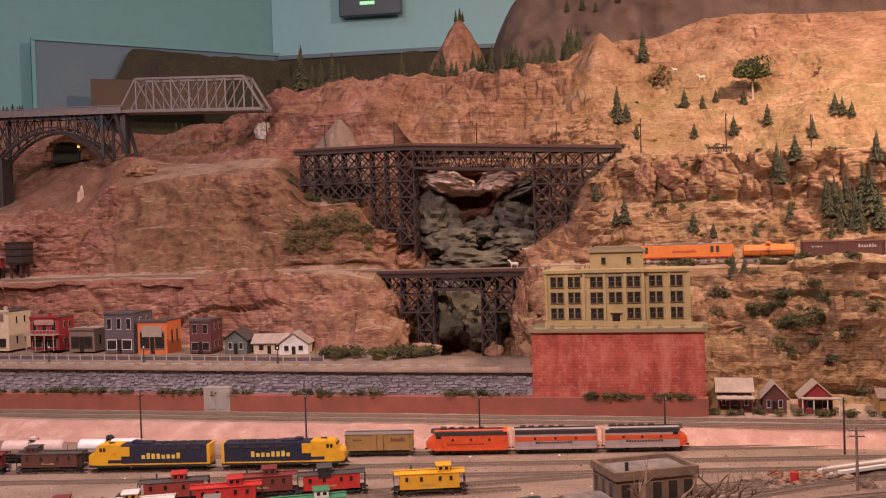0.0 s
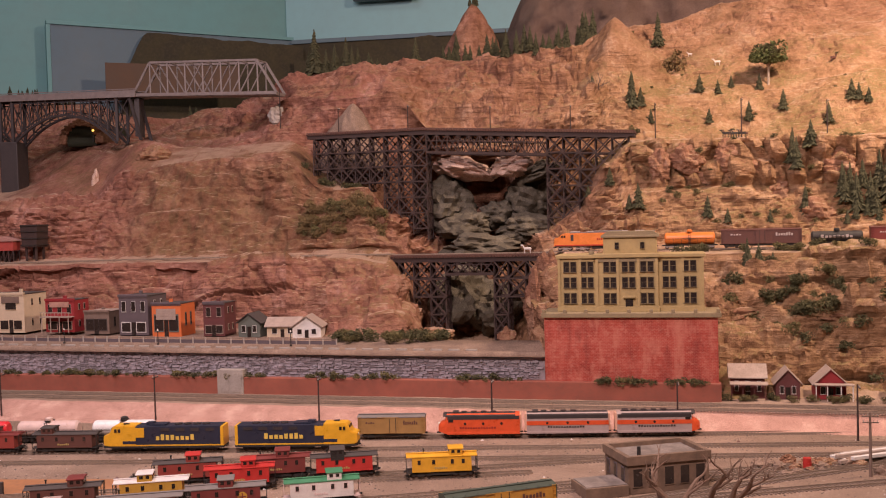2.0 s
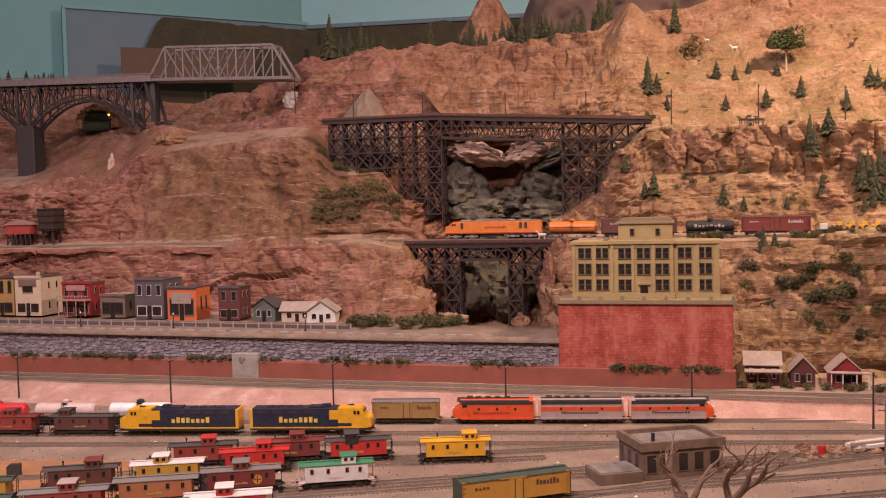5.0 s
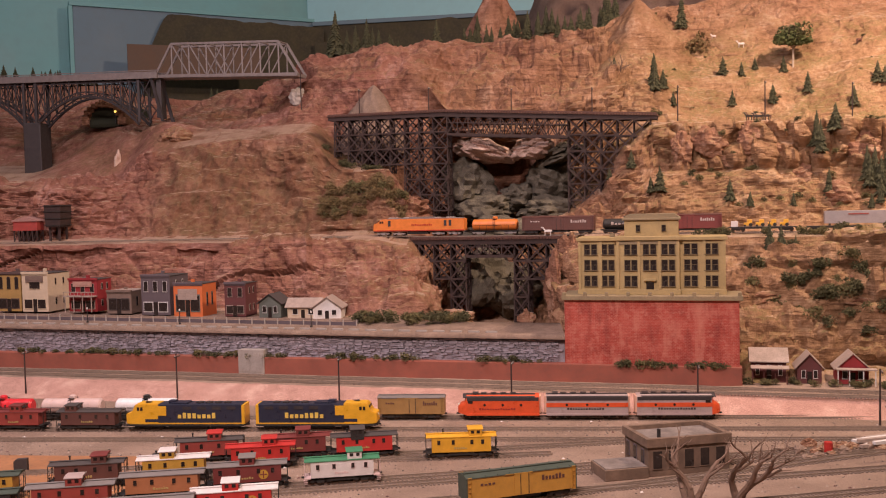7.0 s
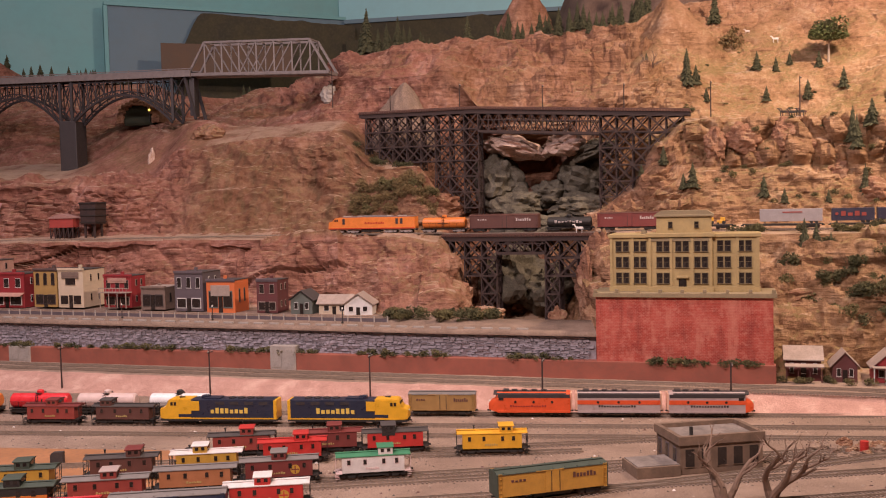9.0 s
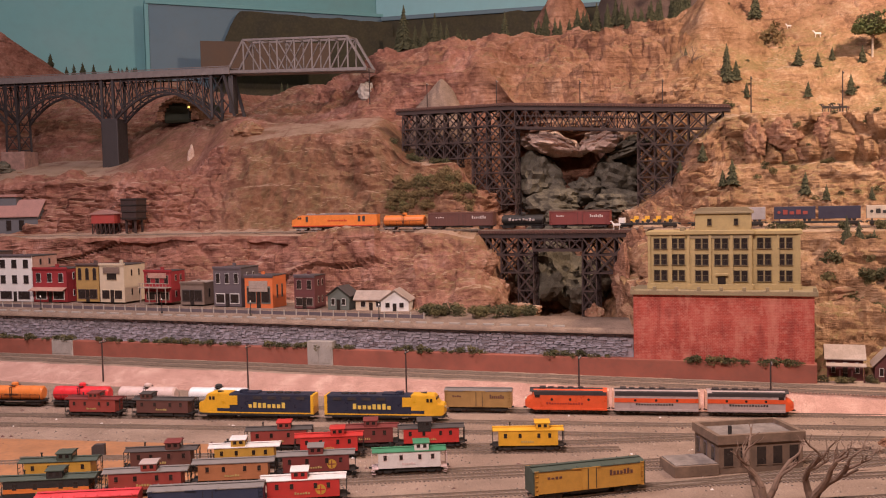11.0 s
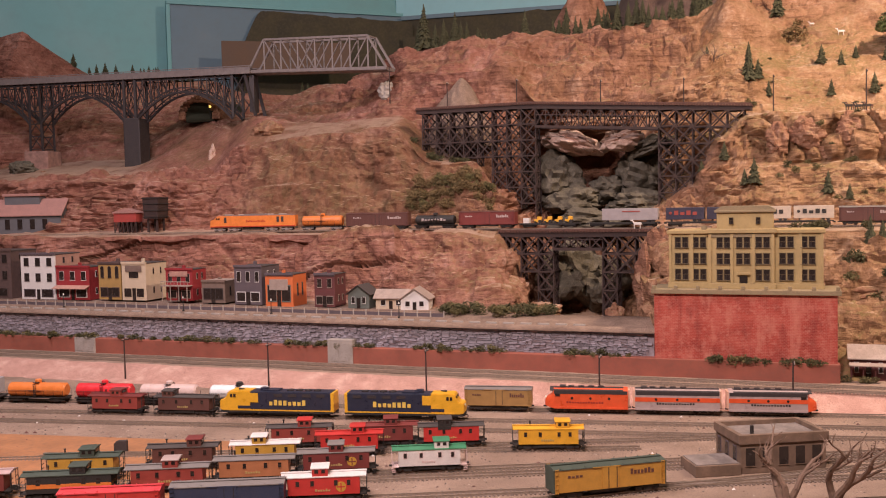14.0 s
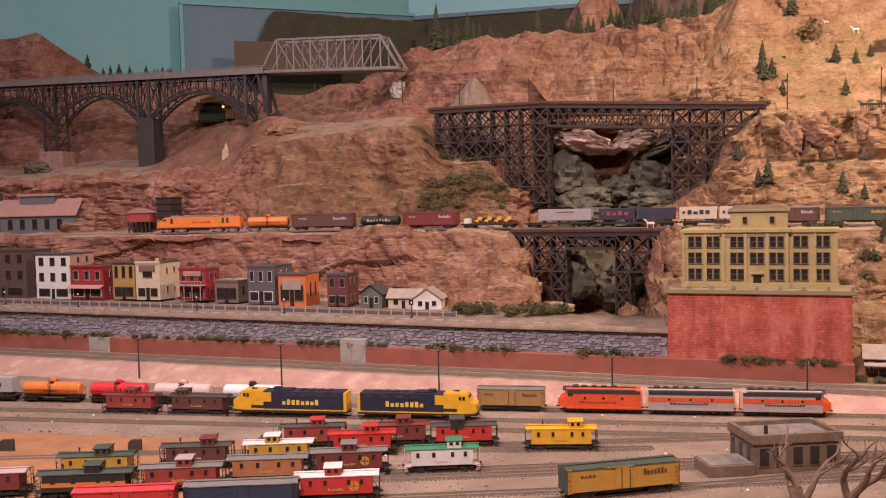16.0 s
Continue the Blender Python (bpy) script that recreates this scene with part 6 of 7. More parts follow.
def store(x0, x1, z0, z1, label, front, side=None, roof=None, trim=None, storeys=2, n=3, depth=.085, shop=True, sign=None, awning=None, cornice=None, arch=False, porch=None, turn=0):
    side, roof, trim = side or front, roof or DARKROOF, trim or STWHITE
    m = pose(x0, wall_y(x0) + .16, z0, 0, 0, WALL_TURN + turn)
    W, H = (x1 - x0) * 1.025, z1 - z0
    b = thing("storefront", m, label, "building", "town buildings")
    part("body", box(fresh(), 0, W, .003, depth, 0, H * .97), side, b)
    part("facade", box(fresh(), -.0005, W + .0005, 0, .0045, 0, H, .0004), front, b)
    part("roof", box(fresh(), -.001, W + .001, .004, depth + .001, H * .955, H * .975), roof, b)
    part("cornice", box(box(fresh(), -.0015, W + .0015, -.003, .004, H - .005, H + .001, .0005), -.001, W + .001, -.0015, .004, H - .008, H - .006), cornice or trim, b)
    s0 = H / storeys
    for s in range(1, storeys):
        for i in range(n):
            pane_window(b, W * (i + .5) / n, s0 * s + s0 * .42, W / n * .40, s0 * .5, 0, trim, arch)
    for i in range(2):
        for s in range(storeys):
            y = depth * (.35 + .35 * i)
            o = part("side_window", box(fresh(), W - .0002, W + .001, y - .004, y + .004, s0 * s + s0 * .3, s0 * s + s0 * .7), trim, b)
            part("pane", box(fresh(), W, W + .0013, y - .0032, y + .0032, s0 * s + s0 * .33, s0 * s + s0 * .67), GLASS_DARK, o)
    if shop:
        for xx in (.24, .76):
            o = part("shop_window", box(fresh(), W * xx - W * .17, W * xx + W * .17, -.0012, 0, s0 * .14, s0 * .66), trim, b)
            part("pane", box(fresh(), W * xx - W * .15, W * xx + W * .15, -.0016, -.0002, s0 * .18, s0 * .62), GLASS_DARK, o)
        part("door", box(fresh(), W * .5 - .006, W * .5 + .006, -.0014, 0, 0, s0 * .64), GLASS_DARK, b)
    if sign:
        part("sign", box(box(fresh(), W * .16, W * .84, -.003, -.001, H - .5 * s0, H - .18 * s0, .0004), W * .24, W * .76, -.0036, -.003, H - .40 * s0, H - .28 * s0), sign, b, "painted name board")
    if awning:
        bm = fresh()
        vs = [bm.verts.new(p) for p in ((-.001, 0, s0 * .86), (W + .001, 0, s0 * .86), (W + .001, -.022, s0 * .70), (-.001, -.022, s0 * .70), (-.001, 0, s0 * .83), (W + .001, 0, s0 * .83), (W + .001, -.022, s0 * .67), (-.001, -.022, s0 * .67))]
        for f in ((0, 1, 2, 3), (7, 6, 5, 4), (3, 2, 6, 7), (0, 3, 7, 4), (2, 1, 5, 6), (1, 0, 4, 5)):
            bm.faces.new([vs[i] for i in f])
        bmesh.ops.recalc_face_normals(bm, faces=bm.faces[:])
        part("awning", bm, awning, b)
    if porch:
        part("porch_deck", box(fresh(), -.002, W + .002, -.025, 0, s0 * .92, s0 * .97), porch, b)
        for i in range(4):
            x = W * (i / 3) * .94 + W * .03
            part("porch_post", box(fresh(), x - .001, x + .001, -.024, -.022, 0, s0 * .92), porch, b)
        for i in range(9):
            x = W * i / 8
            part("porch_baluster", box(fresh(), x - .0006, x + .0006, -.0245, -.0235, s0 * .97, s0 * 1.2), porch, b)
        part("porch_rail", box(fresh(), -.002, W + .002, -.025, -.023, s0 * 1.2, s0 * 1.24), porch, b)
    part("chimney", box(fresh(), W * .3, W * .3 + .008, depth * .6, depth * .6 + .008, H * .97, H * 1.06, .0005), side, b)
    return b


store(-1.89, -1.706, .158, .312, "brown brick three-storey block with dark windows", BRICKBRN, trim=BRICKBRN, storeys=3, n=4, depth=.11)
store(-1.667, -1.540, .158, .300, "white three-storey hotel with an arched ground floor", STWHITE, STPINK, trim=STGREY, storeys=3, n=3, depth=.11, arch=False, shop=True, cornice=STGREY)
store(-1.536, -1.417, .158, .261, "dark red two-storey shop with white windows and awning", STRED, trim=STWHITE, awning=STPINK, depth=.09, sign=None, cornice=STRED)
store(-1.382, -1.305, .161, .273, "ochre two-storey shop with arched windows", STYEL, BRICKBRN, trim=BRICKBRN, arch=True, cornice=BRICKBRN)
store(-1.300, -1.218, .160, .273, "cream stucco two-storey store with a dark sign board", STCREAM, STCREAM, trim=STCREAM, n=1, sign=STSHED, depth=.10, cornice=STCREAM)
store(-1.150, -1.063, .162, .255, "red two-storey saloon with a pale pink balcony porch", STRED, trim=TINROOF, porch=TINROOF, sign=STPINK, cornice=STRED, depth=.07)
store(-1.032, -.958, .157, .222, "low weathered grey plank shed store", STSHED, trim=DARKROOF, storeys=1, n=2, roof=TINROOF, cornice=STSHED, depth=.08)
store(-.926, -.841, .154, .265, "slate grey two-storey store with white window trim", STGREY, trim=STWHITE, cornice=STGREY, sign=None, depth=.10)
store(-.829, -.746, .150, .243, "bright orange store with a pale name board", STORG, trim=STGREEN, storeys=1, shop=True, sign=TINROOF, cornice=STGREY, depth=.08)
store(-.680, -.621, .152, .244, "narrow dark red-brown two-storey boarding house", STBRN, trim=TINROOF, n=2, cornice=STGREY, depth=.07)


def gable_house(x, back, z, w, d, h, rise, label, wall, roof, along=True, turn=0, windows=2, door=True, line=None, group="small houses"):
    """A small gabled house; along: its ridge runs along the front."""
    m = pose(x, (line or wall_y)(x) + back, z, 0, 0, WALL_TURN + turn)
    b = thing("cottage", m, label, "house", group)
    bm = box(fresh(), -w / 2, w / 2, 0, d, 0, h)
    if along:
        vs = [bm.verts.new(p) for p in ((-w / 2, 0, h), (-w / 2, d, h), (-w / 2, d / 2, h + rise), (w / 2, 0, h), (w / 2, d, h), (w / 2, d / 2, h + rise))]
        bm.faces.new(vs[:3])
        bm.faces.new(vs[3:])
    else:
        vs = [bm.verts.new(p) for p in ((-w / 2, 0, h), (w / 2, 0, h), (0, 0, h + rise), (-w / 2, d, h), (w / 2, d, h), (0, d, h + rise))]
        bm.faces.new(vs[:3])
        bm.faces.new(vs[3:])
    part("wall_shell", bm, wall, b)
    for s in (-1, 1):
        bm = fresh()
        o, t = .006, .0022
        if along:
            y0 = -o if s < 0 else d + o
            zz = h - o * rise / (d / 2)
            pts = [(-w / 2 - o, y0, zz), (w / 2 + o, y0, zz), (w / 2 + o, d / 2, h + rise), (-w / 2 - o, d / 2, h + rise)]
        else:
            x0 = s * (w / 2 + o)
            zz = h - o * rise / (w / 2)
            pts = [(x0, -o, zz), (x0, d + o, zz), (0, d + o, h + rise), (0, -o, h + rise)]
        a = [bm.verts.new(p) for p in pts]
        c = [bm.verts.new((p[0], p[1], p[2] + t)) for p in pts]
        bm.faces.new(a)
        bm.faces.new(c)
        for i in range(4):
            bm.faces.new((a[i], a[(i + 1) % 4], c[(i + 1) % 4], c[i]))
        bmesh.ops.recalc_face_normals(bm, faces=bm.faces[:])
        part("roof_slope", bm, roof, b)
    for i in range(windows):
        xx = -w / 2 + w * (i + .5) / windows
        pane_window(b, xx, h * .55, w / windows * .3, h * .42, 0, STWHITE)
    if door:
        part("door", box(fresh(), -.005, .005, -.0012, 0, 0, h * .7), GLASS_DARK, b)
    return b


gable_house(-.552, .16, .150, .062, .06, .040, .022, "grey-green gabled cottage with a round gable vent", STGREEN, DARKROOF, along=False, windows=2)
gable_house(-.462, .17, .148, .085, .055, .032, .018, "whitewashed cottage with a weathered plank roof", STCREAM, TINROOF, along=True, turn=6)
gable_house(-.395, .165, .148, .075, .07, .030, .026, "whitewashed gabled house with a pale tin roof", STWHITE, TINROOF, along=False, turn=10)


def street_fence():
    f = thing("street_fence", pose(0, 0, 0), "weathered pale railing along the town street", "fence")
    xs = list(np.arange(-1.95, -.30, .035))
    me = mesh_of("post", box(fresh(), -.0016, .0016, -.0016, .0016, 0, .016, .0003), CONCRETE)
    for x in xs:
        o = new("post", me)
        o.parent, o.matrix_basis = f, pose(x, wall_y(x) + .085, wall_top(x) + .008)
    for a, c in zip(xs, xs[1:]):
        bm = fresh()
        beam(bm, (a, wall_y(a) + .086, wall_top(a) + .0135), (c, wall_y(c) + .086, wall_top(c) + .0135), .0014, .009)
        part("panel", bm, STGREY, f)
    for dz in (.014,):
        bm = fresh()
        beam(bm, (xs[0], wall_y(xs[0]) + .085, wall_top(xs[0]) + .008 + dz), (xs[-1], wall_y(xs[-1]) + .085, wall_top(xs[-1]) + .008 + dz), .0014)
        part("rail", bm, STSHED, f)
    for i, x in enumerate(np.arange(-1.9, .05, .042)):
        bm = box(fresh(), -.014, .014, -.003, .003, 0, .0045, .0008)
        single("kerb_block", bm, CONCRETE, "pale concrete kerb block on the street edge", "kerb", "kerb blocks", m=pose(x, wall_y(x) + .028, wall_top(x) + .0045, 0, 0, WALL_TURN))


street_fence()


def pole(x, y, z, h, label, arms=1, wood=TIMBER, r=.0022, turn=0, cat="pole", group="telegraph poles"):
    p = thing("telegraph_pole", pose(x, y, z, 0, 0, turn), label, cat, group)
    part("shaft", rod(fresh(), (0, 0, -.004), (0, 0, h), r, 8, r * .7), wood, p)
    for k in range(arms):
        zz = h - .006 - k * .010
        a = part("crossarm", box(fresh(), -.013, .013, -.0035, -.0015, zz - .001, zz + .001), wood, p)
        for xx in (-.011, -.005, .005, .011):
            part("insulator", rod(fresh(), (xx, -.0025, zz + .001), (xx, -.0025, zz + .0038), .0008, 6), CONCRETE, a)


for x, y in ((-1.10, 2.245), (-.70, 2.20), (-.31, 2.14), (.068, 2.075), (.439, 2.03), (.769, 1.99)):
    pole(x, wall_y(x) - .215, -.002, .112, "dark wooden trackside telegraph pole", 1, turn=78)
for x, zb, h in ((-.398, .735, .12), (-.153, .735, .115), (.126, .725, .105), (.386, .718, .10), (.649, .69, .12), (.905, .675, .135), (1.149, .668, .125)):
    pole(x, 3.27 - .25 * x, zb - .01, h, "dark wooden line pole along the upper road", 1, turn=80)
pole(-.635, 3.56, .80, .14, "dark pole beside the truss bridge", 0)
pole(.686, 1.61, 0, .108, "weathered telegraph pole with two crossarms", 2, STSHED, .0028, turn=-10)
for x in (-1.45, -1.05, -.78, -.42, -1.72):
    p = thing("street_lamp", pose(x, wall_y(x) + .06, wall_top(x) + .007), "dark iron street lamp post", "street lamp", "street lamps")
    part("post", rod(rod(fresh(), (0, 0, 0), (0, 0, .036), .0012, 8), (0, 0, 0), (0, 0, .004), .0032, 8), BLACK, p)
    part("globe", rod(fresh(), (0, 0, .036), (0, 0, .041), .0022, 10, .0012), STWHITE, p)


# ---- middle shelf buildings ----
def shelf_things():
    SLATE = paint("blue_grey_boards", (.12, .115, .125), .8, .15, 60, .3)
    ROOFPINK = paint("dusty_rose_roof", (.38, .19, .16), .85, .15, 40, .3)
    m = pose(-1.955, 3.19, .347, 0, 0, 2) @ Matrix.Diagonal((1, 1, 1.18, 1))
    b = thing("engine_house", m, "grey-blue engine house with a rose gabled roof and clerestory", "building")
    bm = box(fresh(), -.2, .2, 0, .10, 0, .056)
    prism2 = [bm.verts.new(p) for p in ((.2, 0, .056), (.2, .10, .056), (.2, .05, .098))]
    bm.faces.new(prism2)
    part("wall_shell", bm, SLATE, b)
    for s in (0, 1):
        bm = fresh()
        y0 = -.008 if s == 0 else .108
        pts = [(-.205, y0, .052), (.208, y0, .052), (.208, .05, .101), (-.205, .05, .101)]
        a = [bm.verts.new(p) for p in pts]
        c = [bm.verts.new((p[0], p[1], p[2] + .003)) for p in pts]
        bm.faces.new(a)
        bm.faces.new(c)
        for i in range(4):
            bm.faces.new((a[i], a[(i + 1) % 4], c[(i + 1) % 4], c[i]))
        bmesh.ops.recalc_face_normals(bm, faces=bm.faces[:])
        part("roof_slope", bm, ROOFPINK, b)
    k = part("clerestory", box(fresh(), -.02, .11, .03, .07, .08, .112), SLATE, b)
    part("clerestory_roof", box(fresh(), -.026, .116, .024, .076, .112, .120, .002), ROOFPINK, k)
    for i in range(8):
        x = -.18 + i * .046
        pane_window(b, x, .028, .018, .030, 0, SLATE)
    part("engine_door", box(fresh(), .2, .2015, .02, .08, 0, .054), DARKROOF, b, "open dark engine door")
    part("stack", rod(fresh(), (-.10, .05, .09), (-.10, .05, .125), .005, 12), BLACK, b)
    part("lean_to", box(box(fresh(), .202, .25, .03, .07, 0, .03), .20, .256, .025, .075, .03, .034), STSHED, b, "weathered lean-to shed")
    t = thing("coal_bunker", pose(-1.375, 3.13, .347, 0, 0, -14), "dark wooden trackside coal bunker on legs", "bunker")
    part("tub", prism(fresh(), [(-.027, .045), (.027, .045), (.032, .118), (-.032, .118)], -.028, .028), TIMBER, t)
    for zz in (.050, .072, .094, .113):
        part("batten", box(fresh(), -.031 - (zz - .05) * .05, .031 + (zz - .05) * .05, -.0305, .0305, zz, zz + .0025), BLACK, t)
    for sx in (-1, 1):
        for sy in (-1, 1):
            part("leg", box(fresh(), sx * .018 - .003, sx * .018 + .003, sy * .018 - .003, sy * .018 + .003, 0, .046), TIMBER, t)
    s = thing("coal_shed", pose(-1.47, 3.12, .347, 0, 0, -6), "small red coal shed on a dark timber frame", "shed")
    part("body", box(fresh(), -.042, .042, -.02, .02, .036, .066), paint("barn_red", (.38, .05, .04), .7, .15, 60, .2), s)
    part("roof", prism(fresh(), [(-.046, .066), (.046, .066), (.044, .070), (.0, .082), (-.044, .070)], -.024, .024), ROOFPINK, s)
    for i in range(6):
        x = -.04 + i * .016
        for y in (-.018, .018):
            part("post", beam(fresh(), (x, y, 0), (x, y, .036), .003), TIMBER, s)
            if i < 5:
                part("brace", beam(fresh(), (x, y, 0), (x + .016, y, .036), .002), TIMBER, s)


shelf_things()

# houses at the foot of the right-hand cliff
farm = gable_house(.643, .04, .032, .072, .05, .050, .022, "long dark farm shed with pale double-pitched roof", STBRN, TINROOF, True, windows=3, group="farm houses")
part("porch_roof", prism(fresh(), [(-.040, .036), (.040, .036), (.040, .038), (-.040, .038)], -.022, -.004), TINROOF, farm, "pale porch roof", m=Matrix.Translation((0, -.005, .004)) @ pose(0, 0, 0, 12))
for dx in (-.036, -.012, .012, .036):
    part("porch_post", box(fresh(), dx - .001, dx + .001, -.024, -.022, 0, .038), STBRN, farm)
gable_house(.724, .035, .032, .050, .055, .038, .027, "small dark cottage with a pale gabled roof", STBRN, TINROOF, False, group="farm houses")
farm = gable_house(.812, .04, .032, .064, .06, .036, .030, "red cottage with pale gabled roof and porch posts", STRED, TINROOF, False, group="farm houses")
part("porch_roof", box(fresh(), -.036, .046, -.026, -.003, .034, .0365, .0005), TINROOF, farm, "pale porch roof")
for dx in (-.033, -.010, .018, .042):
    part("porch_post", box(fresh(), dx - .0011, dx + .0011, -.024, -.022, 0, .034), STWHITE, farm)
gable_house(.985, .05, .032, .09, .06, .034, .014, "ochre shed with a grey pitched roof", STYEL, STSHED, True, group="farm houses")


# ---- concrete utility boxes on the footing wall ----
for x, tall in ((-.566, .061), (-1.338, .043)):
    u = thing("utility_box", pose(x, wall_y(x) - .016, .03, 0, 0, WALL_TURN), "grey concrete utility box against the footing wall", "utility box", "utility boxes")
    part("body", box(fresh(), -.035, .035, 0, .03, 0, tall, .0015), CONCRETE, u)
    for dx in (-.017, .017):
        part("door", box(fresh(), dx - .014, dx + .014, -.001, 0, .006, tall - .008, .0004), CONCRETE, u)


# ---- flat-roofed yard office, dead tree and junk ----
def yard_office():
    TANCON = paint("tan_cement", (.20, .125, .085), .88, .4, 45, .5, grime=.45)
    b = thing("yard_office", pose(.268, 1.535, 0, 0, 0, 14), "tan cement flat-roofed yard office with a low annex", "building")
    FELT = paint("dirty_grey_roof_felt", (.25, .20, .175), .9, .4, 40, .3, grime=.5)
    W, D, H = .142, .095, .058
    part("wall_shell", box(fresh(), 0, W, 0, D, 0, H - .006, .001), TANCON, b)
    bm = fresh()
    for a in ((-.003, W + .003, -.003, .005), (-.003, W + .003, D - .005, D + .003), (-.003, .005, .005, D - .005), (W - .005, W + .003, .005, D - .005)):
        box(bm, a[0], a[1], a[2], a[3], H - .010, H + .004)
    part("parapet", bm, TANCON, b)
    part("roof", box(fresh(), .004, W - .004, .004, D - .004, H - .006, H - .003), FELT, b)
    part("roof_stack", rod(fresh(), (.028, .02, H - .004), (.028, .02, H + .014), .003, 10), BLACK, b)
    for i in range(5):
        pane_window(b, .016 + i * .0275, .027, .015, .028, 0, TANCON)
    for i in range(3):
        y = .02 + i * .03
        o = part("side_window", box(fresh(), -.0012, 0, y - .006, y + .006, .017, .042), STGREY, b)
        part("pane", box(fresh(), -.0016, -.0002, y - .005, y + .005, .019, .040), GLASS_DARK, o)
    part("annex", box(fresh(), -.075, -.001, -.005, .06, 0, .018, .001), TANCON, b)
    part("annex_roof", box(fresh(), -.072, -.003, -.002, .057, .018, .0195), FELT, b)


yard_office()


def dead_tree(x, y, z, h, seed, label):
    t = thing("dead_tree", pose(x, y, z), label, "tree")
    rnd = random.Random(seed)
    bark = paint("bare_grey_bark", (.22, .135, .095), .85, .3, 120, .5)

    def limb(bm, p, d, length, r, depth):
        n = 5
        for i in range(n):
            d = (d + Vector((rnd.uniform(-.4, .4), rnd.uniform(-.4, .4), rnd.uniform(-.1, .2)))).normalized()
            q = p + d * length / n
            r2 = r * .86
            rod(bm, p, q, r, 7, r2)
            p, r = q, r2
            if depth > 0 and i > 1:
                limb(bm, p, (d + Vector((rnd.uniform(-1, 1), rnd.uniform(-1, 1), rnd.uniform(-.1, .6)))).normalized(), length * .45, r * .72, depth - 1)
    bm = fresh()
    for k in range(3):
        a = k * 2.1 + .3
        limb(bm, Vector((0, 0, 0)), Vector((math.cos(a) * .55, math.sin(a) * .4, 1)).normalized(), h, .0062, 2)
    part("trunk", bm, bark, t)


dead_tree(.300, 1.375, -.002, .082, 6, "bare grey dead tree standing before the yard office")
dead_tree(.375, 1.405, -.002, .094, 9, "gnarled bare dead tree beside the yard office")


def junk():
    for i in range(26):
        rnd = random.Random(i)
        x, y = .50 + rnd.random() * .22, 1.62 + rnd.random() * .10
        boulder(x, y, .003, rnd.uniform(.006, .016), rnd.uniform(.006, .014), rnd.uniform(.004, .012), rnd.choice((DUST, YARD, LAND)), 60 + i, "dusty heap of scrap and rubble in the yard")
    for i in range(9):
        x = .70 + .012 * (i % 3)
        single("timber_beam", box(fresh(), -.10, .10, -.004, .004, 0, .006, .0006), STWHITE if i % 2 else TINROOF, "pale stacked timber beam in the yard", "beam", "stacked beams",
               m=pose(.76 + .01 * (i % 3), 1.72 + .012 * (i % 5), .002 + .0065 * (i // 5), 0, 0, 18 + (i % 3)))
    single("oil_drum", rod(rod(fresh(), (0, 0, 0), (0, 0, .018), .007, 16), (0, 0, .008), (0, 0, .010), .0074, 16), RED, "red scrap drum among the rubble", "drum", m=pose(.60, 1.665, .002))


junk()


# ---- bare plywood at the yard's left edge ----
PLY = paint("bare_plywood", (.40, .175, .075), .75, .22, 14, .2, grime=.35)
single("plywood_deck", box(fresh(), -3.0, -.58, 0, .366, 0, .0015), PLY, "bare tan plywood strip beside the storage tracks", "plywood", kind="structure", m=pose(0, 1.285, 0, 0, 0, -4.5))
for x, y, w in ((-.793, 1.617, .012), (-1.035, 1.607, .014), (-.565, 1.641, .010)):
    bm = prism(fresh(), [(-w, 0), (w, 0), (w, .022), (-w * .5, .021), (-w, .016)], -.004, .004)
    bmesh.ops.bevel(bm, geom=bm.edges[:], offset=.0008, segments=1, affect="EDGES")
    single("bracket", bm, DARKROOF, "small black bracket standing on the plywood", "bracket", "brackets", m=pose(x, y, .0016))
stones()


from mathutils.bvhtree import BVHTree
# ---- conifers, bushes and scrub ----
NEEDLE = paint("dark_conifer_needles", (.052, .056, .026), .9, .6, 120, .5, dirt=(.20, .145, .07), grime=.6)
LEAF = paint("olive_scrub_foam", (.125, .105, .040), .95, .55, 110, .6, dirt=(.26, .18, .08), grime=.5)
LEAFDARK = paint("dark_green_scrub_foam", (.066, .064, .025), .95, .6, 110, .6, dirt=(.20, .145, .065), grime=.55)
DRYLEAF = paint("dry_brown_scrub", (.19, .125, .052), .95, .4, 110, .6)
BARK = paint("brown_bark", (.10, .06, .04), .9, .3, 150, .4)


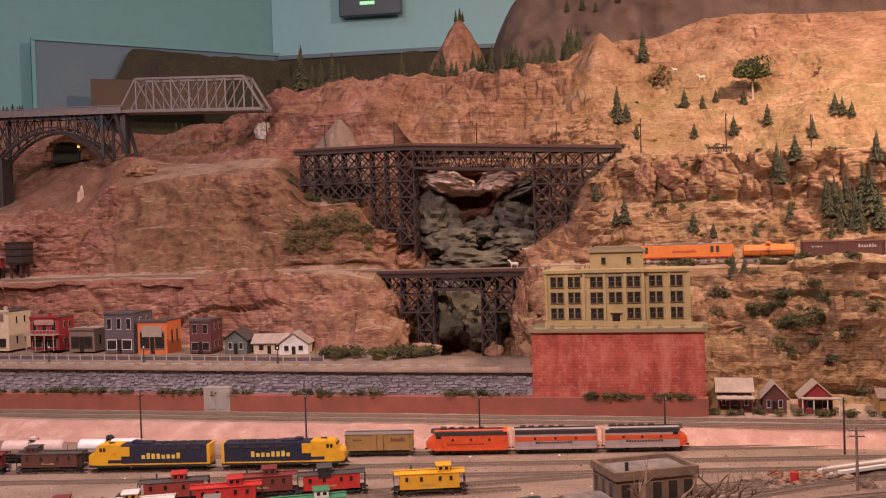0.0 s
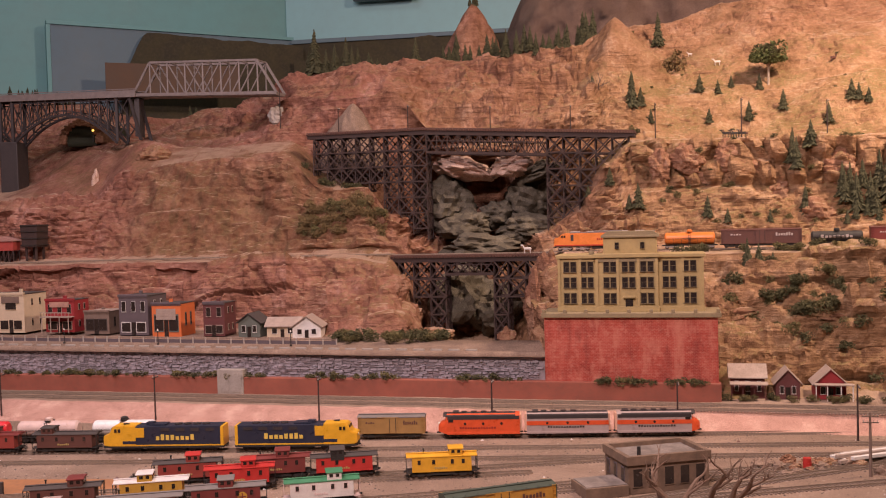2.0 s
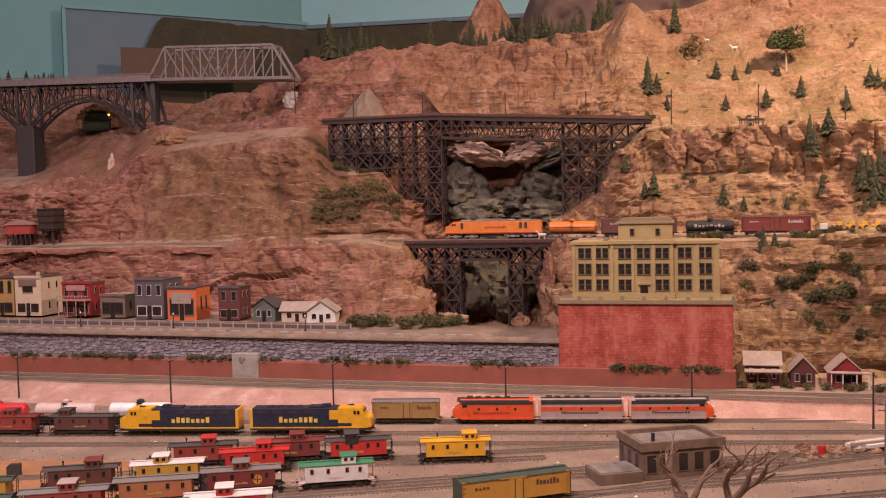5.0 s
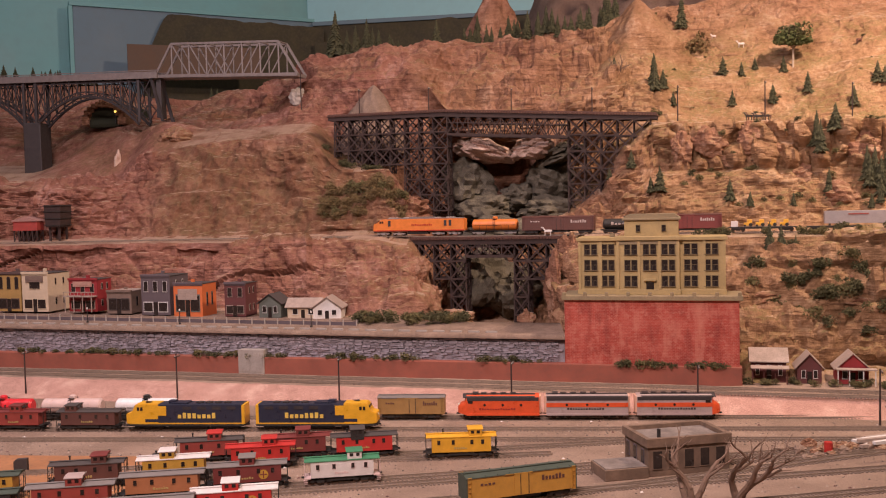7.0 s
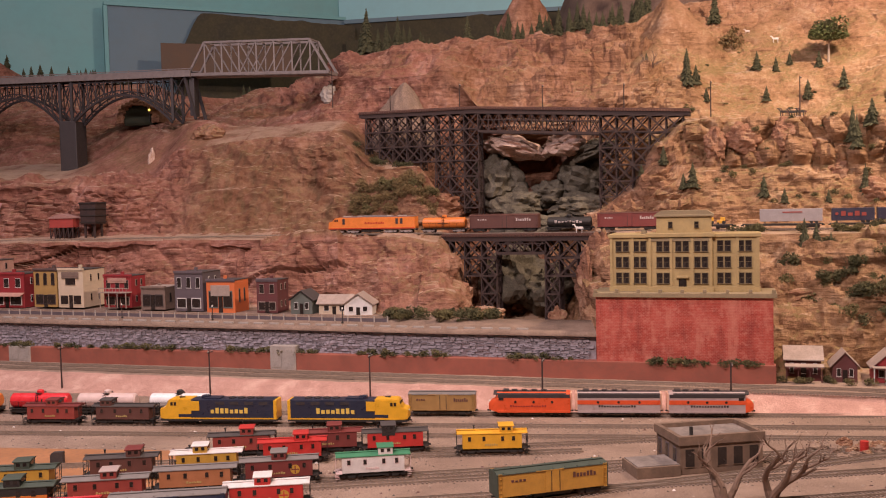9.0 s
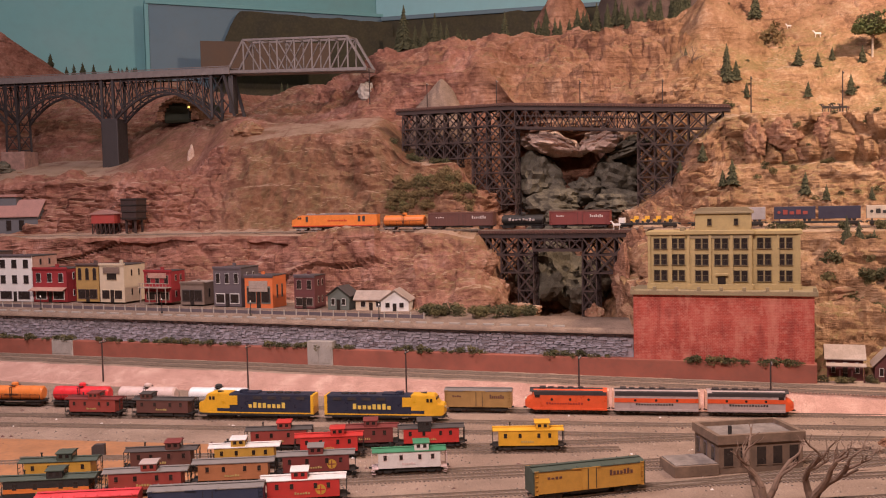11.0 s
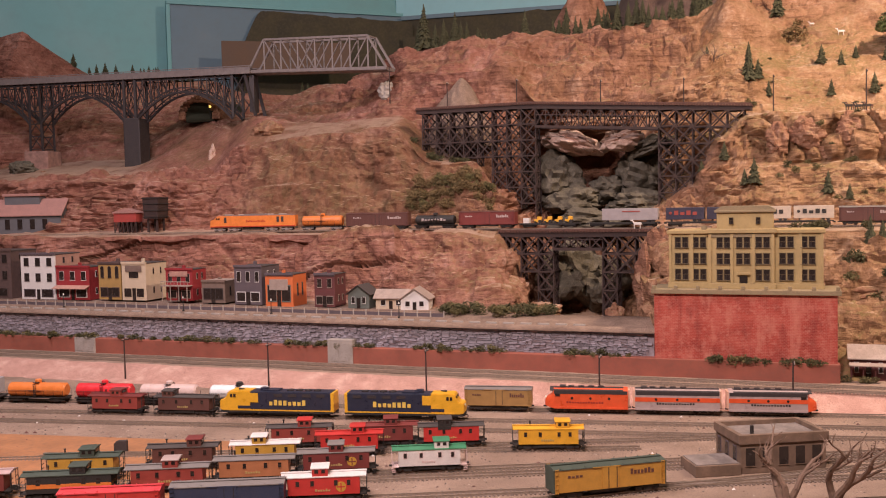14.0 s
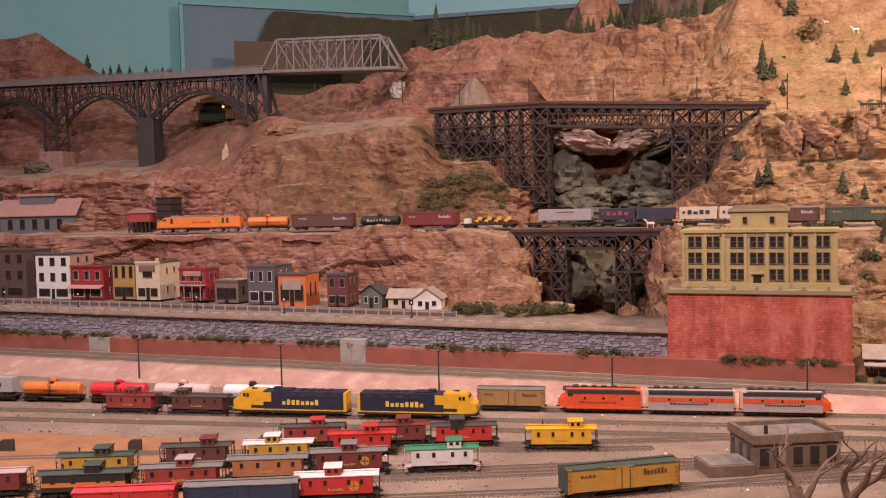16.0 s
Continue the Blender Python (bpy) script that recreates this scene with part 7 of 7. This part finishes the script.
def conifer_meshes(seed):
    rnd = random.Random(seed)
    verts, faces = [], []
    layers = 17
    for k in range(layers):
        f = k / (layers - 1)
        z = .10 + .88 * f
        reach = (.27 * (1 - f) ** .85 + .025) * rnd.uniform(.8, 1.12)
        n = max(5, int(13 * (1 - f) + 5))
        a0 = rnd.uniform(0, 6)
        for i in range(n):
            a = a0 + math.tau * i / n + rnd.uniform(-.2, .2)
            r = reach * rnd.uniform(.6, 1.15)
            w = .055 * (1 - f * .6) * rnd.uniform(.7, 1.3)
            ca, sa = math.cos(a), math.sin(a)
            drop = r * rnd.uniform(.25, .55)
            b = len(verts)
            verts += [(0, 0, z + .05), (ca * r * .6 - sa * w, sa * r * .6 + ca * w, z - drop * .5), (ca * r, sa * r, z - drop), (ca * r * .6 + sa * w, sa * r * .6 - ca * w, z - drop * .5), (ca * r * .55, sa * r * .55, z + .035 - drop * .3), (ca * r * .5, sa * r * .5, z - drop * .9)]
            faces += [(b, b + 1, b + 4), (b + 1, b + 2, b + 4), (b + 2, b + 3, b + 4), (b + 3, b, b + 4), (b + 1, b + 5, b + 2), (b + 3, b + 2, b + 5), (b, b + 5, b + 1), (b, b + 3, b + 5)]
    me = bpy.data.meshes.new("crown")
    me.from_pydata(verts, [], faces)
    me.materials.append(NEEDLE)
    tr = mesh_of("trunk", rod(fresh(), (0, 0, -.08), (0, 0, .9), .022, 7, .006), BARK)
    return me, tr


CONIFERS = [conifer_meshes(s) for s in (1, 2, 3, 4, 5)]


def conifer(x, y, z, h, k, slim=1.0):
    t = thing("conifer", pose(x, y, z, 0, 0, (k * 67) % 360), "small dark green model conifer standing on the hillside", "tree", "conifers")
    crown, trunk = CONIFERS[k % 5]
    for nm, me in (("crown", crown), ("trunk", trunk)):
        o = new(nm, me)
        o.parent = t
        o.matrix_basis = Matrix.Diagonal((h * slim, h * slim, h, 1))


TREES = []
TREES += [(0.616, 3.481, 0.123, 0.782), (0.650, 3.510, 0.063, 0.795), (0.674, 3.465, 0.048, 0.754), (0.882, 3.680, 0.065, 0.884), (0.944, 3.685, 0.048, 0.877), (1.000, 3.730, 0.045, 0.900), (0.882, 3.558, 0.049, 0.800), (1.091, 3.722, 0.056, 0.880), (1.016, 3.582, 0.066, 0.800), (1.130, 3.601, 0.068, 0.805), (1.237, 3.506, 0.065, 0.745), (1.325, 3.559, 0.066, 0.773), (1.345, 3.554, 0.056, 0.772), (1.373, 3.551, 0.051, 0.766), (0.501, 3.585, 0.047, 0.880), (0.990, 3.081, 0.100, 0.582), (1.040, 3.084, 0.074, 0.596), (0.990, 3.050, 0.090, 0.523), (1.010, 3.045, 0.082, 0.514), (1.109, 3.050, 0.097, 0.518)]
TREES += [(1.131, 3.055, 0.089, 0.534), (1.167, 3.065, 0.081, 0.541), (1.176, 3.036, 0.104, 0.483), (1.206, 3.054, 0.105, 0.522), (1.220, 3.037, 0.128, 0.473), (1.247, 3.065, 0.089, 0.537), (1.140, 3.036, 0.105, 0.468), (1.112, 3.040, 0.089, 0.477), (1.233, 3.019, 0.111, 0.424), (1.182, 3.016, 0.088, 0.434), (0.737, 3.005, 0.061, 0.416), (0.789, 2.997, 0.041, 0.398), (0.905, 3.006, 0.036, 0.399), (0.473, 3.059, 0.055, 0.463), (0.545, 3.007, 0.071, 0.427), (0.520, 3.010, 0.046, 0.427), (0.414, 3.094, 0.035, 0.443), (1.105, 3.007, 0.040, 0.404), (1.125, 3.002, 0.043, 0.404), (1.157, 3.010, 0.037, 0.403)]
TREES += [(1.185, 3.007, 0.040, 0.410), (0.753, 2.687, 0.081, 0.321), (0.782, 2.694, 0.073, 0.320), (0.722, 2.699, 0.049, 0.324), (0.812, 2.681, 0.044, 0.313), (0.792, 3.911, 0.126, 1.055), (0.535, 3.928, 0.111, 1.161), (0.557, 3.934, 0.115, 1.160), (0.512, 3.922, 0.089, 1.151), (0.411, 3.796, 0.091, 1.077), (0.443, 3.804, 0.097, 1.080), (0.375, 3.797, 0.080, 1.080), (0.287, 3.845, 0.104, 1.094), (0.308, 3.830, 0.092, 1.090), (0.329, 3.825, 0.081, 1.088), (0.254, 3.837, 0.077, 1.089), (0.211, 3.846, 0.073, 1.087), (0.180, 3.888, 0.074, 1.096), (0.146, 3.890, 0.072, 1.090), (0.113, 3.881, 0.061, 1.091)]
TREES += [(0.056, 3.887, 0.059, 1.092), (0.023, 3.889, 0.061, 1.099), (-0.007, 3.881, 0.057, 1.093), (-0.143, 3.888, 0.115, 1.143), (-0.566, 3.881, 0.181, 1.071), (-0.481, 3.883, 0.112, 1.098), (-0.433, 3.885, 0.124, 1.102), (-0.337, 3.889, 0.063, 1.107), (-0.301, 3.888, 0.046, 1.109), (-0.385, 3.887, 0.070, 1.098), (-0.408, 3.881, 0.088, 1.092), (-0.518, 3.883, 0.094, 1.072), (-0.592, 3.884, 0.101, 1.066), (-2.498, 4.123, 0.065, 1.140), (-2.420, 4.154, 0.073, 1.138), (-2.382, 4.168, 0.070, 1.131), (-2.338, 4.185, 0.070, 1.123), (-2.283, 4.206, 0.065, 1.128), (-2.193, 4.241, 0.056, 1.120), (-2.158, 4.255, 0.056, 1.125)]
TREES += [(-2.115, 4.272, 0.070, 1.123), (-2.080, 4.285, 0.065, 1.117), (-1.293, 4.432, 0.085, 0.962), (-1.262, 4.434, 0.065, 0.965)]
ridge = random.Random(31)
for k in range(26):
    x = -.02 + .62 * k / 25 + ridge.uniform(-.012, .012)
    TREES.append((x, 4.02 + ridge.uniform(-.06, .10), ridge.uniform(.085, .14), 1.04))
for k in range(9):
    TREES.append((-.60 + .034 * k + ridge.uniform(-.012, .012), 3.98 + ridge.uniform(-.05, .06), ridge.uniform(.06, .12), 1.05))
for k in range(8):
    TREES.append((-2.20 + .045 * k + ridge.uniform(-.012, .012), 4.30 + ridge.uniform(-.05, .05), ridge.uniform(.05, .075), 1.10))
LAND_TREES = []
for n in ("hillside", "knob", "hill_top", "mound", "pinnacle", "far_mountain"):
    me = bpy.data.objects[n].data
    LAND_TREES.append(BVHTree.FromPolygons([v.co.copy() for v in me.vertices], [tuple(p.vertices) for p in me.polygons]))


def drop_z(x, y, guess, reach=.35):
    """The height of the land's surface under a point."""
    best = None
    for tree in LAND_TREES:
        loc, _, _, _ = tree.ray_cast(Vector((x, y, guess + reach)), Vector((0, 0, -1)), 2 * reach)
        if loc is not None and (best is None or loc.z > best):
            best = loc.z
    return guess if best is None else best


for k, (x, w, h, z) in enumerate(TREES):
    y = w - .25 * x
    conifer(x, y, drop_z(x, y, z, .09) - .004, h * 1.04, k, .82 if h > .075 else 1.15)
for k, (dx, h) in enumerate(((-.012, .05), (.006, .062), (.018, .045))):
    conifer(.10 + dx, 4.22, 1.365, h, k, .8)
for k, (x, z, h) in enumerate(((.62, 1.50, .06), (.69, 1.50, .07), (.75, 1.49, .05), (1.10, 1.52, .08), (1.13, 1.53, .06), (1.32, 1.52, .05), (.85, 1.52, .07))):
    y = 4.72 - .25 * x
    conifer(x, y, z - .03, h, k + 2)


def scrub_mesh(name, seed, mt, n=70, size=.26):
    """A clump of many small leafy flakes with an uneven outline, about 1 across and 1 high."""
    rnd = random.Random(seed)
    verts, faces = [], []
    lobes = [(Vector((rnd.uniform(-.32, .32), rnd.uniform(-.32, .32), rnd.uniform(.2, .65))), rnd.uniform(.18, .34)) for _ in range(7)]
    for i in range(n * 4):
        c, r = rnd.choice(lobes)
        d = Vector((rnd.gauss(0, 1), rnd.gauss(0, 1), rnd.gauss(0, 1))).normalized()
        p = c + d * r * rnd.uniform(.75, 1.1)
        if p.z < 0:
            p.z = .02
        s = size * rnd.uniform(.18, .42)
        b = len(verts)
        for _ in range(4):
            verts.append(tuple(p + Vector((rnd.uniform(-s, s), rnd.uniform(-s, s), rnd.uniform(-s, s)))))
        faces += [(b, b + 1, b + 2), (b, b + 2, b + 3), (b, b + 3, b + 1), (b + 1, b + 3, b + 2)]
    me = bpy.data.meshes.new(name)
    me.from_pydata(verts, [], faces)
    me.materials.append(mt)
    return me


SCRUB = {"olive": [scrub_mesh("foliage", s, LEAF) for s in (1, 2, 3)], "dark": [scrub_mesh("foliage", s, LEAFDARK) for s in (4, 5, 6)], "dry": [scrub_mesh("foliage", s, DRYLEAF) for s in (7, 8)]}


def bush(x, y, z, w, h, kind, k, label):
    o = new("bush", SCRUB[kind][k % len(SCRUB[kind])])
    o.matrix_basis = pose(x, y, z, 0, 0, (k * 71) % 360) @ Matrix.Diagonal((w, w, h, 1))
    tagged(o, label, "bush", "bushes")


TUFTS = {"olive": [], "dark": []}


def tuft(x, y, z, w, h, kind, k):
    TUFTS[kind].append((pose(x, y, z, 0, 0, (k * 71) % 360) @ Matrix.Diagonal((w, w, h, 1)), SCRUB[kind][k % 3]))


def join_tufts():
    for kind, items in TUFTS.items():
        verts, faces = [], []
        for m, me in items:
            b = len(verts)
            verts += [tuple(m @ v.co) for v in me.vertices]
            faces += [tuple(b + i for i in p.vertices) for p in me.polygons]
        me = bpy.data.meshes.new("vine_tufts")
        me.from_pydata(verts, [], faces)
        me.materials.append(LEAF if kind == "olive" else LEAFDARK)
        tagged(new("vine_tufts", me), "small dry vine tufts along the walls and slopes", "vines", kind="stuff")


rnd = random.Random(21)
# dark thicket on the lower right cliff
for k in range(90):
    x = rnd.gauss(.87, .085) if k < 66 else .62 + rnd.random() * .5
    w = min(2.67, max(2.44, rnd.gauss(2.57, .045)))
    y = w - .25 * x
    s = rnd.uniform(.018, .046)
    bush(x, y, drop_z(x, y, land_height(x, w), .15) - .004, s, s * rnd.uniform(.7, 1.0), "dark" if rnd.random() < .65 else "olive", k, "dark green foam scrub clinging to the ochre cliff")
for k in range(16):
    x = .56 + rnd.random() * .5
    w = 2.74 + rnd.random() * .05
    y = w - .25 * x
    s = rnd.uniform(.02, .04)
    bush(x, y, drop_z(x, y, .335, .1) - .003, s, s * .8, "dark" if k % 3 else "olive", k, "dark green scrub along the shelf's edge")
# brush patch and trestle-side scrub on the left mound
for k in range(95):
    x = -.50 + rnd.random() * .27
    w = 2.975 + rnd.random() * .085
    y = w - .25 * x
    s = rnd.uniform(.024, .046)
    bush(x, y, drop_z(x, y, land_height(x, w), .12) - .004, s, s * rnd.uniform(.8, 1.2), "dry" if k % 5 else "olive", k, "dull olive brush on the sandy mound")
for k in range(14):
    x = -.52 + rnd.random() * .22
    w = 3.135 + rnd.random() * .03
    y = w - .25 * x
    bush(x, y, drop_z(x, y, land_height(x, w), .12) - .003, .03, .026, "dark", k, "dark scrub at the trestle's feet")
# foot of the cliff at the town's end
for k in range(30):
    x = -.33 + rnd.random() * .30
    back = .09 + rnd.random() * .11
    s = rnd.uniform(.024, .046)
    bush(x, wall_y(x) + back, wall_top(x) + .012, s, s * .8, "dark" if k % 3 else "olive", k, "dark green scrub at the foot of the town cliff")
# vines on the footing wall and the red wall
for k in range(120):
    x = -1.95 + 2.1 * k / 120 + rnd.uniform(-.01, .01)
    if noise.noise(Vector((x * 6, 0, 0))) < -.15:
        continue
    s = rnd.uniform(.014, .030)
    tuft(x, wall_y(x) - .006, .069 + rnd.uniform(-.002, .002), s, s * .75, "olive" if k % 2 else "dark", k)
for k in range(26):
    x = .31 + .25 * k / 26 + rnd.uniform(-.01, .01)
    s = rnd.uniform(.016, .030)
    tuft(x, wall_y(x) - .008, .064, s, s * .9, "olive" if k % 2 else "dark", k)
for k in range(30):
    x = .585 + .46 * rnd.random()
    s = rnd.uniform(.014, .028)
    bush(x, wall_y(x) + .0 + rnd.random() * .025, .03, s, s * .8, "olive" if k % 2 else "dark", k, "green hedge scrub before the farm houses")
# upper road and hill scrub
for k in range(36):
    x = .55 + rnd.random() * .85
    w = 3.36 + rnd.random() * .05 if k < 14 else 3.45 + rnd.random() * .4
    y = w - .25 * x
    s = rnd.uniform(.016, .036) if k < 14 else rnd.uniform(.008, .018)
    tuft(x, y, drop_z(x, y, land_height(x, w), .1) - .003, s, s * .7, "olive" if k % 2 else "dark", k)
for k in range(30):
    x = .60 + rnd.random() * .6
    w = 3.0 + rnd.random() * .1
    y = w - .25 * x
    s = rnd.uniform(.012, .03)
    tuft(x, y, drop_z(x, y, land_height(x, w), .12) - .003, s, s * .8, "olive" if k % 3 else "dark", k)
join_tufts()
bush(.83, 3.63, drop_z(.83, 3.63, .93, .2) - .003, .085, .085, "dry", 1, "round brown dry shrub on the hill")


# broad-leaved tree on the hill
def leafy_tree(x, y, z, h):
    t = thing("broadleaf_tree", pose(x, y, z), "green broad-leaved model tree with a pale trunk on the hill", "tree")
    bm = fresh()
    rod(bm, (0, 0, -.01), (.002, 0, h * .55), .0045, 8, .003)
    for a in range(5):
        rod(bm, (.002, 0, h * .40), (math.cos(a * 1.3) * h * .25, math.sin(a * 1.3) * h * .25, h * .68), .0022, 6, .001)
    part("trunk", bm, paint("pale_trunk", (.45, .34, .26), .8), t)
    for k, (dx, dy, dz, s) in enumerate(((0, 0, .48, .66), (-.20, .0, .47, .46), (.20, .05, .48, .45), (0, -.16, .54, .45), (.05, .1, .68, .40), (-.10, -.08, .66, .40))):
        o = new("crown", scrub_mesh("crown", 30 + k, paint("tree_leaf_green", (.10, .12, .035), .9, .5, 120, .5), 170, .22) if k < 3 else SCRUB["dark"][k % 3])
        o.parent, o.matrix_basis = t, pose(dx * h, dy * h, dz * h) @ Matrix.Diagonal((s * h, s * h, s * h * .8, 1))


leafy_tree(1.129, 3.468, drop_z(1.129, 3.468, .955, .25), .155)
_tz = drop_z(.52, 3.37, .80, .2)
dead_tree(.505, 3.40, _tz - .003, .075, 12, "bare twisted shrub on the upper slope")


# ---- small animals and carts ----
def horse(x, y, z, mt, label, turn=0, s=1.0):
    bm = fresh()
    box(bm, -.010, .010, -.003, .003, .011, .018, .0015)
    for dx in (-.008, .008):
        for dy in (-.002, .002):
            rod(bm, (dx, dy, 0), (dx, dy, .012), .0010, 6)
    rod(bm, (.009, 0, .016), (.014, 0, .024), .0022, 8, .0016)
    box(bm, .012, .019, -.0014, .0014, .0225, .0255, .0006)
    rod(bm, (-.010, 0, .017), (-.013, 0, .010), .0009, 5, .0004)
    single("horse", bm, mt, label, "horse", "animals", m=pose(x, y, z, 0, 0, turn) @ Matrix.Diagonal((s, s, s, 1)))


horse(.205, mid_y(.205) - .025, .343, WHITE, "small white model horse beside the track", 170)
for x, y, s in ((.985, 3.60, 1.0), (.90, 3.66, .7)):
    horse(x, y, drop_z(x, y, .93, .25), WHITE, "small white model goat on the hill", 170, s)
horse(1.36, 3.47, drop_z(1.36, 3.47, .95, .3), BROWN, "small brown model mule on the hill", 30, 1.1)
for i, x in enumerate((.88, .905, .93)):
    y = 3.33 - .25 * x
    horse(x, y, drop_z(x, y, .672, .1), BLACK if i % 2 else BROWN, "dark model horse on the upper road", 180)
    horse(x - .012, y - .02, drop_z(x - .012, y - .02, .672, .1), BLACK, "dark model horse on the upper road", 175)


# ---- chips and litter strewn over the yard ----
def litter(name, mt, n, seed, x0, x1, y0, y1, size):
    r = random.Random(seed)
    verts, faces = [], []
    for _ in range(n):
        x, y, q = r.uniform(x0, x1), r.uniform(y0, y1), size * r.uniform(.4, 1.3)
        k = len(verts)
        for dx, dy, dz in ((-1, -.6, 0), (1, -.5, 0), (.8, .7, 0), (-.7, .6, 0), (r.uniform(-.3, .3), r.uniform(-.3, .3), r.uniform(.5, 1.0))):
            verts.append((x + dx * q, y + dy * q, dz * q))
        faces += [(k, k + 1, k + 4), (k + 1, k + 2, k + 4), (k + 2, k + 3, k + 4), (k + 3, k, k + 4)]
    me = bpy.data.meshes.new(name)
    me.from_pydata(verts, [], faces)
    me.materials.append(mt)
    tagged(new(name, me), "small chips and grit strewn over the yard ballast", "litter", kind="stuff")


litter("dark_grit", DKROOF, 2600, 1, -1.5, 1.1, 1.3, 2.02, .0016)
litter("pale_grit", col("pale_grit", (.5, .40, .33), .9), 1500, 2, -1.5, 1.1, 1.3, 2.02, .0015)
litter("white_chips", WHITE, 70, 3, -1.3, 1.0, 1.35, 2.0, .0026)
litter("brown_scraps", BROWN, 140, 4, -1.3, 1.0, 1.35, 2.0, .0032)


def motions():
    """The freight train rolls steadily from the right to the left along the middle shelf."""
    known_t = (0, 3.5, 7, 9, 11.3, 12.5, 14.5, 16)
    known_s = (.535, .108, -.319, -.570, -.855, -.989, -1.218, -1.388)
    for car, off in TRAIN:
        rows = []
        for k in range(33):
            t = k * .5
            rows.append((t, train_pose(float(np.interp(t, known_t, known_s)) + off)))
        walk(car, rows)


motions()
